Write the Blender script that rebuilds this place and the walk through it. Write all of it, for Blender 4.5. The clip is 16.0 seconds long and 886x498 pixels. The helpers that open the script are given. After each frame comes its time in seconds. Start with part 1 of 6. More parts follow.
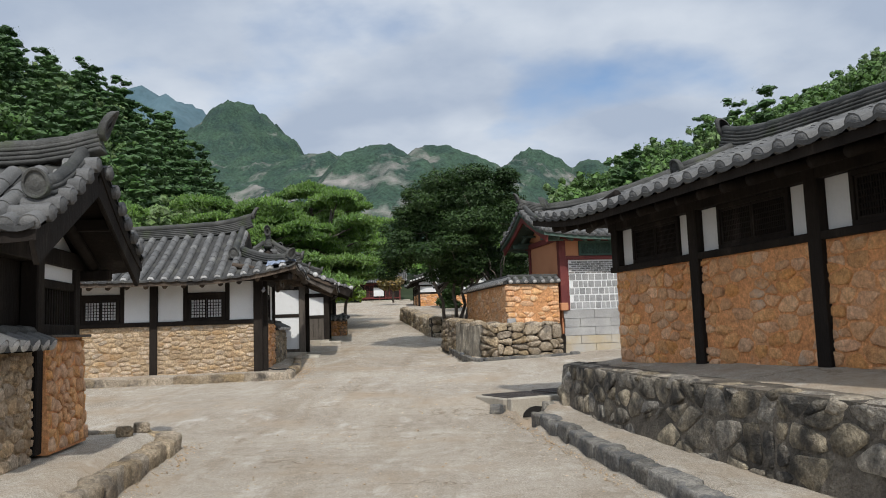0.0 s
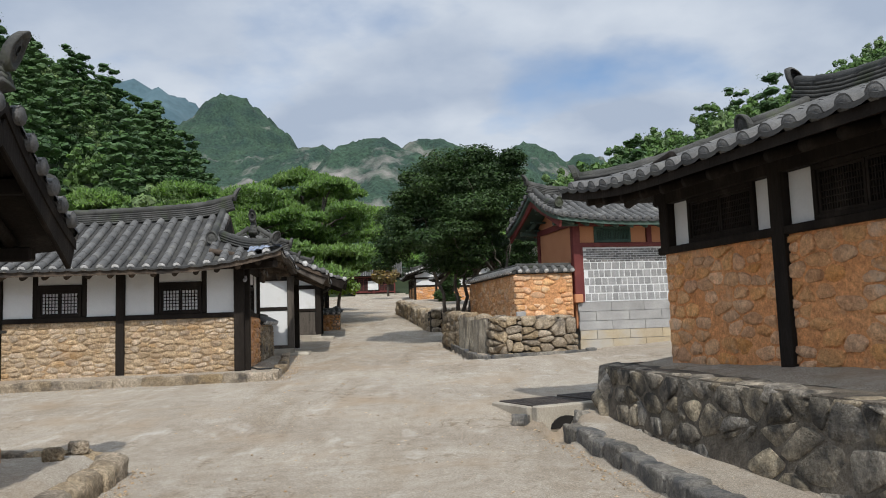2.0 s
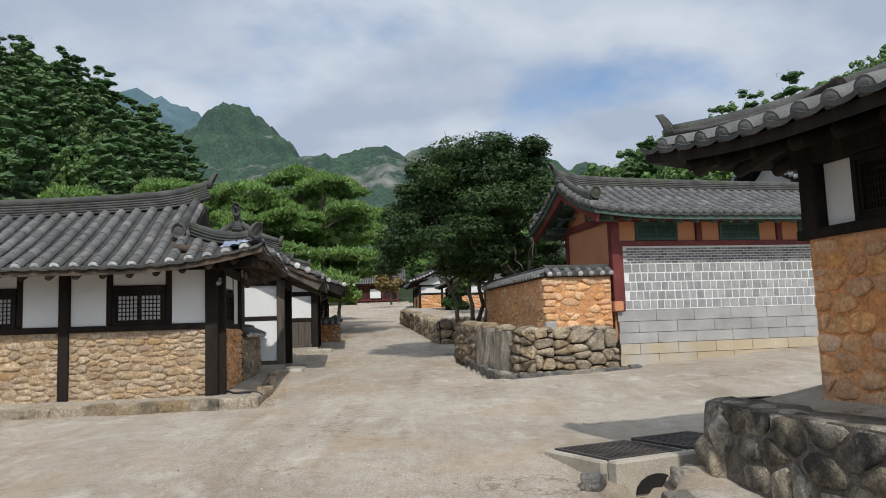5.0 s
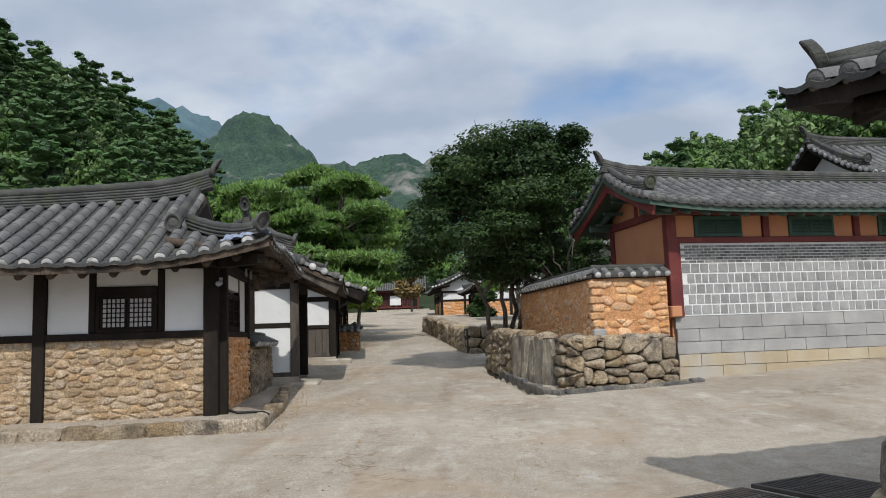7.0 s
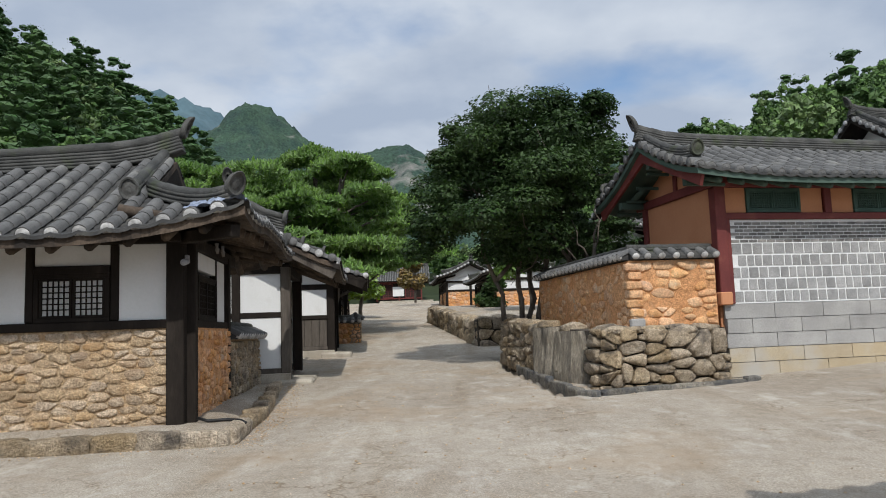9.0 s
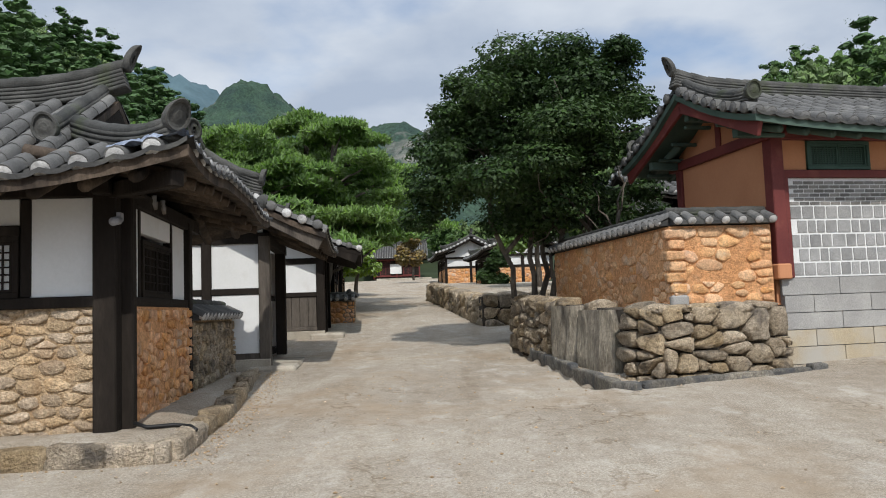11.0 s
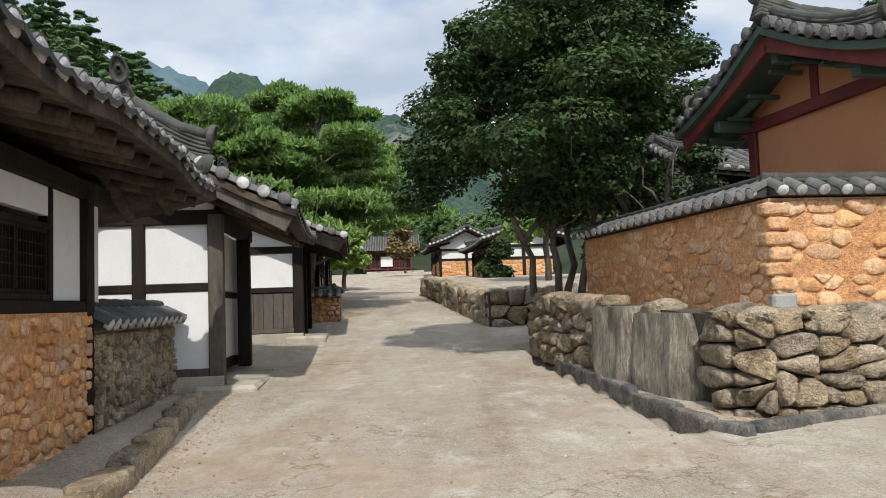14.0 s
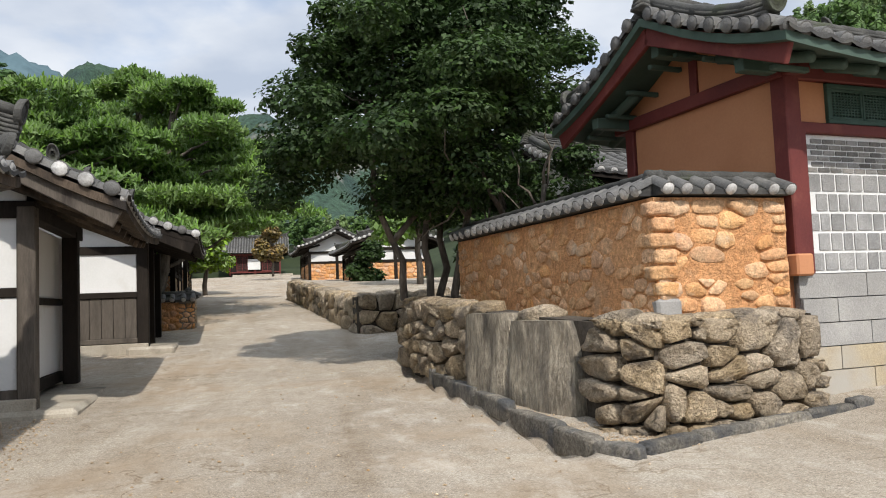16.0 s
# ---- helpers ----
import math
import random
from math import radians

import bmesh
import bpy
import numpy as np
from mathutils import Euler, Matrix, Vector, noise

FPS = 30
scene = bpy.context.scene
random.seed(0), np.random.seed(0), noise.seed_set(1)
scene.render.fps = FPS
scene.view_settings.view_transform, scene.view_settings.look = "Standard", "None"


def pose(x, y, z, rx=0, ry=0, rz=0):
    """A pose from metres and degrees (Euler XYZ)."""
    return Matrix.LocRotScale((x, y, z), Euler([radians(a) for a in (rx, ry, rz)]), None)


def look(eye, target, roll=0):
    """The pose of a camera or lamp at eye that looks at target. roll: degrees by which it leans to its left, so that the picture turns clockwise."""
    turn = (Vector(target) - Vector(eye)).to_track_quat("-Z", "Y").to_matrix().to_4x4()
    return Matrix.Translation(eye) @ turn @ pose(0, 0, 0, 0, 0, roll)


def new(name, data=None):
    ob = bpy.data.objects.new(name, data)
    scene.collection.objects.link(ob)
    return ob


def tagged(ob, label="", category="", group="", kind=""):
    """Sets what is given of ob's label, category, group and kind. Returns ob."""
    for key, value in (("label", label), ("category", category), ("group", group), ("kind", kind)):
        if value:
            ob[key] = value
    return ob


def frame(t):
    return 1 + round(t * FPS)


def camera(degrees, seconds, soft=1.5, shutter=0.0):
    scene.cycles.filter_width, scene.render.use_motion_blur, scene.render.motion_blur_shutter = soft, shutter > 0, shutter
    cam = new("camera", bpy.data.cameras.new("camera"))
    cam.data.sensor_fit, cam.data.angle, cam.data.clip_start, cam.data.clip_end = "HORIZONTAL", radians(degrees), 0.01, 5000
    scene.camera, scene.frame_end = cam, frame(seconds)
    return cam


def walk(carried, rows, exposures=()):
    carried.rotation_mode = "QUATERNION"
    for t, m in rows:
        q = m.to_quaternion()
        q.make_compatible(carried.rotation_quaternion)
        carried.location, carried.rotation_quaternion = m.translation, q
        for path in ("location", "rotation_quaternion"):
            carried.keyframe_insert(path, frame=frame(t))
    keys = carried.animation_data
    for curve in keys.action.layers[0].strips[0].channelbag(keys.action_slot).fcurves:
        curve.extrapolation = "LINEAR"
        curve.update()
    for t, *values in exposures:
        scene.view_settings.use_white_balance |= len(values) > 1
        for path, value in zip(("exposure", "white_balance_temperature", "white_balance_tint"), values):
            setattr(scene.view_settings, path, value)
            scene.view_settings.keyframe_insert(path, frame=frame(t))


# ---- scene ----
cam = camera(59.8, 16.0, soft=1.0)
METRES, EYE, TILT, LEAN, TURN = 16.5, 1.5, 0.0, 0.0, 0.0
ROWS = [
    (0.0, 0.0, 0.0, 0.0, 0.21, 5.9, 1.98),
    (0.5, -0.0038, 0.034, -0.0003, 0.11, 5.79, 1.99),
    (1.0, -0.0088, 0.0666, -0.0006, -0.03, 5.64, 2.01),
    (1.5, -0.0113, 0.0988, -0.0006, -0.13, 5.53, 2.02),
    (2.0, -0.0151, 0.1328, 0.0003, -0.24, 5.46, 2.03),
    (2.5, -0.0188, 0.1661, 0.0009, -0.33, 5.44, 2.01),
    (3.0, -0.0228, 0.1999, 0.0024, -0.42, 5.45, 2.03),
    (3.5, -0.0266, 0.2338, 0.0035, -0.49, 5.55, 2.03),
    (4.0, -0.0285, 0.2661, 0.0048, -0.49, 5.73, 2.02),
    (6.5, -0.0472, 0.4262, 0.0063, 1.08, 6.62, 2.0),
    (7.0, -0.0521, 0.4584, 0.0075, 1.33, 6.73, 2.0),
    (7.5, -0.0555, 0.4916, 0.0085, 1.43, 6.79, 2.0),
    (8.0, -0.0595, 0.5262, 0.0088, 1.49, 6.75, 2.01),
    (8.5, -0.0628, 0.5598, 0.0084, 1.51, 6.55, 2.0),
    (9.0, -0.0664, 0.5936, 0.0077, 1.52, 6.13, 2.01),
    (11.5, -0.0804, 0.7634, 0.0104, 1.24, 4.24, 2.07),
    (12.0, -0.0847, 0.7975, 0.0121, 1.12, 4.08, 2.06),
    (12.5, -0.0883, 0.8312, 0.013, 1.0, 4.02, 2.03),
    (13.0, -0.0912, 0.8663, 0.0144, 0.89, 3.98, 2.04),
    (13.5, -0.0948, 0.8979, 0.0154, 0.76, 4.0, 2.04),
    (14.0, -0.0955, 0.9286, 0.0164, 0.64, 3.98, 2.05),
    (14.5, -0.0971, 0.9558, 0.0171, 0.33, 3.93, 2.07),
    (15.0, -0.0967, 0.9764, 0.018, -0.39, 3.9, 2.08),
    (15.5, -0.0917, 0.9866, 0.0187, -2.84, 3.88, 2.2),
    (16.0, -0.0867, 0.9903, 0.0187, -8.82, 3.87, 2.29),
]
EXPOSURES = ((0.0, 0.07, 6280, 10), (4.0, 0.07, 6280, 10), (8.0, 0.03, 6230, 10), (11.5, 0.16, 6330, 10), (13.0, 0.29, 6430, 10), (14.5, 0.38, 6450, 10), (16.0, 0.40, 6550, 11))
walk(cam, [(t, pose(0, 0, EYE, TILT, LEAN, TURN) @ pose(METRES * x, METRES * y, METRES * z, 90 + pitch, roll, yaw)) for t, x, y, z, yaw, pitch, roll in ROWS], EXPOSURES)

# ---- light ----
SUN_TO = Vector((0.19, -1.0, 1.08)).normalized()
sun_data = bpy.data.lights.new("sun", "SUN")
sun_data.energy, sun_data.angle, sun_data.color = 3.25, radians(0.8), (1.0, 0.95, 0.87)
sun = new("sun", sun_data)
sun.matrix_world = look(SUN_TO * 60, (0, 0, 0))

world = bpy.data.worlds.new("world")
scene.world = world
world.use_nodes = True
wn, wl = world.node_tree.nodes, world.node_tree.links
wn.clear()
w_out, w_bg = wn.new("ShaderNodeOutputWorld"), wn.new("ShaderNodeBackground")
w_sky = wn.new("ShaderNodeTexSky")
w_sky.sky_type, w_sky.sun_disc = "NISHITA", False
w_sky.sun_elevation, w_sky.sun_rotation = math.asin(SUN_TO.z), math.atan2(SUN_TO.x, SUN_TO.y)
w_tc, w_sep = wn.new("ShaderNodeTexCoord"), wn.new("ShaderNodeSeparateXYZ")
wl.new(w_tc.outputs["Generated"], w_sep.inputs[0])


def wmath(op, a, b):
    n = wn.new("ShaderNodeMath")
    n.operation = op
    for i, v in enumerate((a, b)):
        if isinstance(v, (int, float)):
            n.inputs[i].default_value = v
        else:
            wl.new(v, n.inputs[i])
    return n.outputs[0]


lift = wmath("ADD", wmath("MAXIMUM", w_sep.outputs["Z"], 0.0), 0.22)
w_comb = wn.new("ShaderNodeCombineXYZ")
wl.new(wmath("DIVIDE", wmath("MULTIPLY", w_sep.outputs["X"], -1.0), lift), w_comb.inputs[0])
wl.new(wmath("DIVIDE", w_sep.outputs["Y"], lift), w_comb.inputs[1])
w_comb.inputs[2].default_value = 3.3
w_noise = wn.new("ShaderNodeTexNoise")
w_noise.inputs["Scale"].default_value, w_noise.inputs["Detail"].default_value = 1.5, 7
w_noise.inputs["Roughness"].default_value = 0.5
wl.new(w_comb.outputs[0], w_noise.inputs["Vector"])
w_cover = wn.new("ShaderNodeValToRGB")
w_cover.color_ramp.elements[0].position, w_cover.color_ramp.elements[1].position = 0.24, 0.40
wl.new(w_noise.outputs["Fac"], w_cover.inputs[0])
w_noise2 = wn.new("ShaderNodeTexNoise")
w_noise2.inputs["Scale"].default_value, w_noise2.inputs["Detail"].default_value = 2.3, 6
w_shift = wn.new("ShaderNodeVectorMath")
w_shift.inputs[1].default_value = (5.1, 2.7, 1.9)
wl.new(w_comb.outputs[0], w_shift.inputs[0])
wl.new(w_shift.outputs[0], w_noise2.inputs["Vector"])
w_tone = wn.new("ShaderNodeValToRGB")
w_tone.color_ramp.elements[0].position, w_tone.color_ramp.elements[1].position = 0.36, 0.66
w_tone.color_ramp.elements[0].color = (3.2, 3.7, 4.5, 1)
w_tone.color_ramp.elements[1].color = (5.0, 5.35, 5.8, 1)
wl.new(w_noise2.outputs["Fac"], w_tone.inputs[0])
w_mix = wn.new("ShaderNodeMix")
w_mix.data_type = "RGBA"
wl.new(w_cover.outputs["Color"], w_mix.inputs["Factor"])
w_skyup = wn.new("ShaderNodeVectorMath")
w_skyup.operation = "MULTIPLY"
w_skyup.inputs[1].default_value = (1.0, 1.0, 1.0)
wl.new(w_sky.outputs[0], w_skyup.inputs[0])
wl.new(w_skyup.outputs[0], w_mix.inputs["A"])
wl.new(w_tone.outputs["Color"], w_mix.inputs["B"])
w_dot = wn.new("ShaderNodeVectorMath")
w_dot.operation = "DOT_PRODUCT"
w_dot.inputs[1].default_value = SUN_TO
wl.new(w_tc.outputs["Generated"], w_dot.inputs[0])
w_near = wmath("MULTIPLY", wmath("POWER", wmath("MAXIMUM", w_dot.outputs["Value"], 0.0), 1.6), 1.0)
w_glow = wn.new("ShaderNodeVectorMath")
w_glow.operation = "SCALE"
wl.new(w_mix.outputs["Result"], w_glow.inputs[0])
wl.new(wmath("ADD", w_near, 1.0), w_glow.inputs["Scale"])
wl.new(w_glow.outputs[0], w_bg.inputs["Color"])
w_bg.inputs["Strength"].default_value = 0.125
wl.new(w_bg.outputs[0], w_out.inputs[0])


# ---- materials ----
def mat(name, c1, c2, rough=0.85, scale=2.0, fine=40.0, bump=0.25, rand=0.0, stain=None, stain_scale=1.2, stain_at=0.6, stretch=(1, 1, 1), spec=0.3, speck=0.35, bump_far=0.02):
    """Colour between c1 and c2 by a broad noise, a fine grain over it, an optional stain, a change from piece to piece."""
    m = bpy.data.materials.new(name)
    m.use_nodes = True
    n, l = m.node_tree.nodes, m.node_tree.links
    b = n["Principled BSDF"]
    b.inputs["Roughness"].default_value = rough
    b.inputs["Specular IOR Level"].default_value = spec
    geo = n.new("ShaderNodeNewGeometry")
    info = n.new("ShaderNodeObjectInfo")
    st = n.new("ShaderNodeVectorMath")
    st.operation = "MULTIPLY"
    st.inputs[1].default_value = stretch
    l.new(geo.outputs["Position"], st.inputs[0])

    def noise_at(s, detail, rgh=0.55):
        t = n.new("ShaderNodeTexNoise")
        t.inputs["Scale"].default_value, t.inputs["Detail"].default_value, t.inputs["Roughness"].default_value = s, detail, rgh
        l.new(st.outputs[0], t.inputs["Vector"])
        return t.outputs["Fac"]

    def ramp(src, p0, p1, a, c):
        r = n.new("ShaderNodeValToRGB")
        r.color_ramp.elements[0].position, r.color_ramp.elements[1].position = p0, p1
        r.color_ramp.elements[0].color, r.color_ramp.elements[1].color = (*a, 1), (*c, 1)
        l.new(src, r.inputs[0])
        return r.outputs[0]

    def mixed(kind, fac, a, c):
        x = n.new("ShaderNodeMix")
        x.data_type, x.blend_type = "RGBA", kind
        if isinstance(fac, float):
            x.inputs["Factor"].default_value = fac
        else:
            l.new(fac, x.inputs["Factor"])
        l.new(a, x.inputs["A"])
        l.new(c, x.inputs["B"])
        return x.outputs["Result"]

    broad, grain = noise_at(scale, 5), noise_at(fine, 4, 0.65)
    col = ramp(broad, 0.33, 0.67, c1, c2)
    col = mixed("MULTIPLY", speck, col, ramp(grain, 0.3, 0.7, (0.35, 0.35, 0.35), (1.35, 1.35, 1.35)))
    if bump >= 0.5:
        blot = noise_at(fine * 0.42, 8, 0.72)
        col = mixed("MULTIPLY", 0.8, col, ramp(blot, 0.34, 0.66, (0.52, 0.50, 0.48), (1.32, 1.32, 1.32)))
    if stain:
        where = ramp(noise_at(stain_scale, 6, 0.6), stain_at - 0.08, stain_at + 0.1, (0, 0, 0), (1, 1, 1))
        sc = n.new("ShaderNodeRGB")
        sc.outputs[0].default_value = (*stain, 1)
        col = mixed("MIX", where, col, sc.outputs[0])
    if rand:
        add = n.new("ShaderNodeMath")
        l.new(info.outputs["Random"], add.inputs[0])
        l.new(geo.outputs["Random Per Island"], add.inputs[1])
        fr = n.new("ShaderNodeMath")
        fr.operation = "FRACT"
        l.new(add.outputs[0], fr.inputs[0])
        hsv = n.new("ShaderNodeHueSaturation")
        val = n.new("ShaderNodeMapRange")
        val.inputs["To Min"].default_value, val.inputs["To Max"].default_value = 1 - rand, 1 + rand
        l.new(fr.outputs[0], val.inputs["Value"])
        l.new(val.outputs[0], hsv.inputs["Value"])
        sat = n.new("ShaderNodeMath")
        sat.operation = "MULTIPLY"
        sat.inputs[1].default_value = 7.31
        l.new(fr.outputs[0], sat.inputs[0])
        sf = n.new("ShaderNodeMath")
        sf.operation = "FRACT"
        l.new(sat.outputs[0], sf.inputs[0])
        sm = n.new("ShaderNodeMapRange")
        sm.inputs["To Min"].default_value, sm.inputs["To Max"].default_value = 1 - rand, 1 + rand * 0.6
        l.new(sf.outputs[0], sm.inputs["Value"])
        l.new(sm.outputs[0], hsv.inputs["Saturation"])
        l.new(col, hsv.inputs["Color"])
        col = hsv.outputs[0]
    l.new(col, b.inputs["Base Color"])
    if bump:
        bp = n.new("ShaderNodeBump")
        bp.inputs["Strength"].default_value, bp.inputs["Distance"].default_value = bump, bump_far
        hsum = n.new("ShaderNodeMath")
        hsum.operation = "ADD"
        l.new(grain, hsum.inputs[0])
        l.new(noise_at(fine * 0.25, 5, 0.6), hsum.inputs[1])
        l.new(hsum.outputs[0], bp.inputs["Height"])
        l.new(bp.outputs[0], b.inputs["Normal"])
    return m


def leaf_mat(name, c1, c2, rand=0.35, scale=0.5, thin=0.3):
    m = mat(name, c1, c2, rough=0.6, scale=scale, fine=14, bump=0, rand=rand, spec=0.25, speck=0.3)
    n, l = m.node_tree.nodes, m.node_tree.links
    b = n["Principled BSDF"]
    tr, ad = n.new("ShaderNodeBsdfTranslucent"), n.new("ShaderNodeMixShader")
    ad.inputs[0].default_value = thin
    src = b.inputs["Base Color"].links[0].from_socket
    l.new(src, tr.inputs[0])
    l.new(b.outputs[0], ad.inputs[1])
    l.new(tr.outputs[0], ad.inputs[2])
    l.new(ad.outputs[0], n["Material Output"].inputs[0])
    return m


GROUND = mat("packed_sand", (0.385, 0.33, 0.262), (0.51, 0.455, 0.375), 0.95, 0.35, 110, 0.6, stain=(0.37, 0.29, 0.205), stain_scale=0.45, stain_at=0.60, speck=0.75)


def worn_ground(m):
    """Wheel-worn bands along the lane, thin cracks and scattered grit over the sand."""
    n, l = m.node_tree.nodes, m.node_tree.links
    p = n["Principled BSDF"]
    src = p.inputs["Base Color"].links[0].from_socket
    geo = n.new("ShaderNodeNewGeometry")

    def tex(kind, scale, stretch=(1, 1, 1), **kw):
        v = n.new("ShaderNodeVectorMath")
        v.operation = "MULTIPLY"
        v.inputs[1].default_value = stretch
        l.new(geo.outputs["Position"], v.inputs[0])
        t = n.new(kind)
        t.inputs["Scale"].default_value = scale
        for k, val in kw.items():
            if k == "feature":
                t.feature = val
            else:
                t.inputs[k].default_value = val
        l.new(v.outputs[0], t.inputs["Vector"])
        return t

    def over(src, fac, colour, kind="MULTIPLY"):
        x = n.new("ShaderNodeMix")
        x.data_type, x.blend_type = "RGBA", kind
        l.new(fac, x.inputs["Factor"])
        l.new(src, x.inputs["A"])
        x.inputs["B"].default_value = (*colour, 1)
        return x.outputs["Result"]

    def band(src, a, c, top=1.0):
        r = n.new("ShaderNodeMapRange")
        r.inputs["From Min"].default_value, r.inputs["From Max"].default_value, r.inputs["To Max"].default_value = a, c, top
        l.new(src, r.inputs["Value"])
        return r.outputs[0]

    tracks = tex("ShaderNodeTexNoise", 1.5, (1.0, 0.16, 1), Detail=6.0, Roughness=0.6)
    src = over(src, band(tracks.outputs["Fac"], 0.50, 0.68, 0.55), (0.72, 0.66, 0.58))
    mottle = tex("ShaderNodeTexNoise", 4.5, (1, 1, 1), Detail=8.0, Roughness=0.7)
    src = over(src, band(mottle.outputs["Fac"], 0.45, 0.70, 0.65), (0.70, 0.66, 0.60))
    light = tex("ShaderNodeTexNoise", 2.2, (1, 0.5, 1), Detail=8.0, Roughness=0.7)
    src = over(src, band(light.outputs["Fac"], 0.54, 0.72, 0.5), (0.62, 0.58, 0.52), "MIX")
    warp = tex("ShaderNodeTexNoise", 3.0, (1, 1, 1), Detail=5.0)
    va = n.new("ShaderNodeVectorMath")
    va.operation = "ADD"
    l.new(geo.outputs["Position"], va.inputs[0])
    l.new(warp.outputs["Color"], va.inputs[1])
    vor = n.new("ShaderNodeTexVoronoi")
    vor.feature = "DISTANCE_TO_EDGE"
    vor.inputs["Scale"].default_value = 0.75
    l.new(va.outputs[0], vor.inputs["Vector"])
    gate = tex("ShaderNodeTexNoise", 0.6, (1, 1, 1), Detail=3.0)
    mul = n.new("ShaderNodeMath")
    mul.operation = "MULTIPLY"
    l.new(band(vor.outputs["Distance"], 0.020, 0.004), mul.inputs[0])
    l.new(band(gate.outputs["Fac"], 0.50, 0.60), mul.inputs[1])
    src = over(src, mul.outputs[0], (0.68, 0.63, 0.56))
    grit = tex("ShaderNodeTexVoronoi", 34.0)
    src = over(src, band(grit.outputs["Distance"], 0.16, 0.08, 0.6), (0.55, 0.52, 0.47))
    l.new(src, p.inputs["Base Color"])


worn_ground(GROUND)
TILE = mat("grey_roof_tile", (0.085, 0.084, 0.082), (0.145, 0.142, 0.136), 0.8, 3.0, 60, 0.4, rand=0.13, stain=(0.20, 0.195, 0.175), stain_scale=2.2, stain_at=0.64, speck=0.4)
# Darker than TILE: the shade between cover rows is put into this grey.
TILE_BED = mat("shade_darkened_under_tile", (0.034, 0.034, 0.034), (0.066, 0.065, 0.062), 0.85, 3, 45, 0.3, stain=(0.09, 0.088, 0.075), stain_scale=2.2)
RIDGE = mat("weathered_ridge_tile", (0.042, 0.042, 0.039), (0.098, 0.096, 0.088), 0.85, 3, 50, 0.45, stain=(0.055, 0.068, 0.03), stain_scale=1.7, stain_at=0.64, speck=0.5)
LIME = mat("lime_plaster", (0.30, 0.295, 0.285), (0.52, 0.51, 0.49), 0.9, 8, 50, 0.4, rand=0.2, stain=(0.24, 0.235, 0.225), stain_scale=7, stain_at=0.57)
WHITE = mat("white_wall_plaster", (0.60, 0.60, 0.585), (0.66, 0.66, 0.65), 0.9, 1.1, 30, 0.06, speck=0.06, stain=(0.54, 0.525, 0.49), stain_scale=1.3, stain_at=0.66)
TIMBER = mat("dark_stained_timber", (0.011, 0.0085, 0.007), (0.024, 0.019, 0.015), 0.75, 2.5, 30, 0.3, stretch=(1, 1, 0.25), stain=(0.05, 0.041, 0.033), stain_scale=2.5, stain_at=0.68, spec=0.12)
GREYWOOD = mat("weathered_grey_timber", (0.06, 0.05, 0.04), (0.13, 0.11, 0.09), 0.85, 3, 35, 0.4, stretch=(1, 1, 0.2), stain=(0.03, 0.024, 0.02), stain_scale=3)
OLDWOOD = mat("weathered_brown_timber", (0.045, 0.033, 0.024), (0.115, 0.086, 0.062), 0.85, 3, 35, 0.5, stretch=(1, 1, 0.4), stain=(0.02, 0.016, 0.013), stain_scale=2.6, stain_at=0.55)
RED = mat("faded_red_paint", (0.105, 0.022, 0.02), (0.15, 0.034, 0.028), 0.65, 1.5, 30, 0.12, stain=(0.19, 0.06, 0.045), stain_scale=2.2, stain_at=0.66, speck=0.15)
GREEN = mat("grey_green_paint", (0.04, 0.068, 0.053), (0.066, 0.102, 0.08), 0.65, 1.5, 30, 0.1, speck=0.15)
DKGREEN = mat("dark_green_lattice_paint", (0.03, 0.066, 0.05), (0.05, 0.092, 0.072), 0.6, 3, 30, 0.1)
OCHRE = mat("ochre_wall_plaster", (0.42, 0.185, 0.09), (0.48, 0.225, 0.115), 0.9, 1.2, 30, 0.08, speck=0.08)
PAPER = mat("window_paper", (0.62, 0.62, 0.60), (0.7, 0.7, 0.68), 0.8, 3, 30, 0.05, speck=0.05)
# Near-black colour for sheets put where openings show only unlit depth.
DARK = mat("painted_dark_depth", (0.012, 0.011, 0.010), (0.02, 0.018, 0.016), 0.9, 2, 20, 0)
MUD_O = mat("orange_mud_mortar", (0.57, 0.285, 0.125), (0.67, 0.375, 0.185), 0.95, 1.6, 36, 0.9, stain=(0.46, 0.31, 0.19), stain_scale=1.3, stain_at=0.64, bump_far=0.03)
STONE_O = mat("orange_washed_rubble", (0.60, 0.31, 0.14), (0.70, 0.44, 0.235), 0.95, 3.0, 38, 0.6, rand=0.14, stain=(0.50, 0.42, 0.31), stain_scale=2.2, stain_at=0.66, speck=0.4, bump_far=0.03)
MUD_R = mat("brown_orange_mud_mortar", (0.62, 0.275, 0.108), (0.70, 0.35, 0.155), 0.95, 1.6, 38, 0.6, stain=(0.47, 0.33, 0.215), stain_scale=1.4, stain_at=0.64, speck=0.3, bump_far=0.03)
STONE_R = mat("brown_orange_rubble", (0.60, 0.30, 0.128), (0.68, 0.40, 0.20), 0.95, 2.4, 38, 0.6, rand=0.16, stain=(0.44, 0.37, 0.29), stain_scale=1.8, stain_at=0.66, speck=0.3, bump_far=0.03)
MUD_C = mat("sandy_mortar", (0.50, 0.36, 0.22), (0.58, 0.44, 0.28), 0.95, 1.6, 38, 1.0, stain=(0.48, 0.29, 0.14), stain_scale=0.9, stain_at=0.6, speck=0.6, bump_far=0.04)
STONE_C = mat("cream_field_stone", (0.54, 0.395, 0.245), (0.66, 0.51, 0.345), 0.95, 3.0, 38, 1.0, rand=0.2, stain=(0.44, 0.29, 0.16), stain_scale=2.4, stain_at=0.58, speck=0.6, bump_far=0.04)
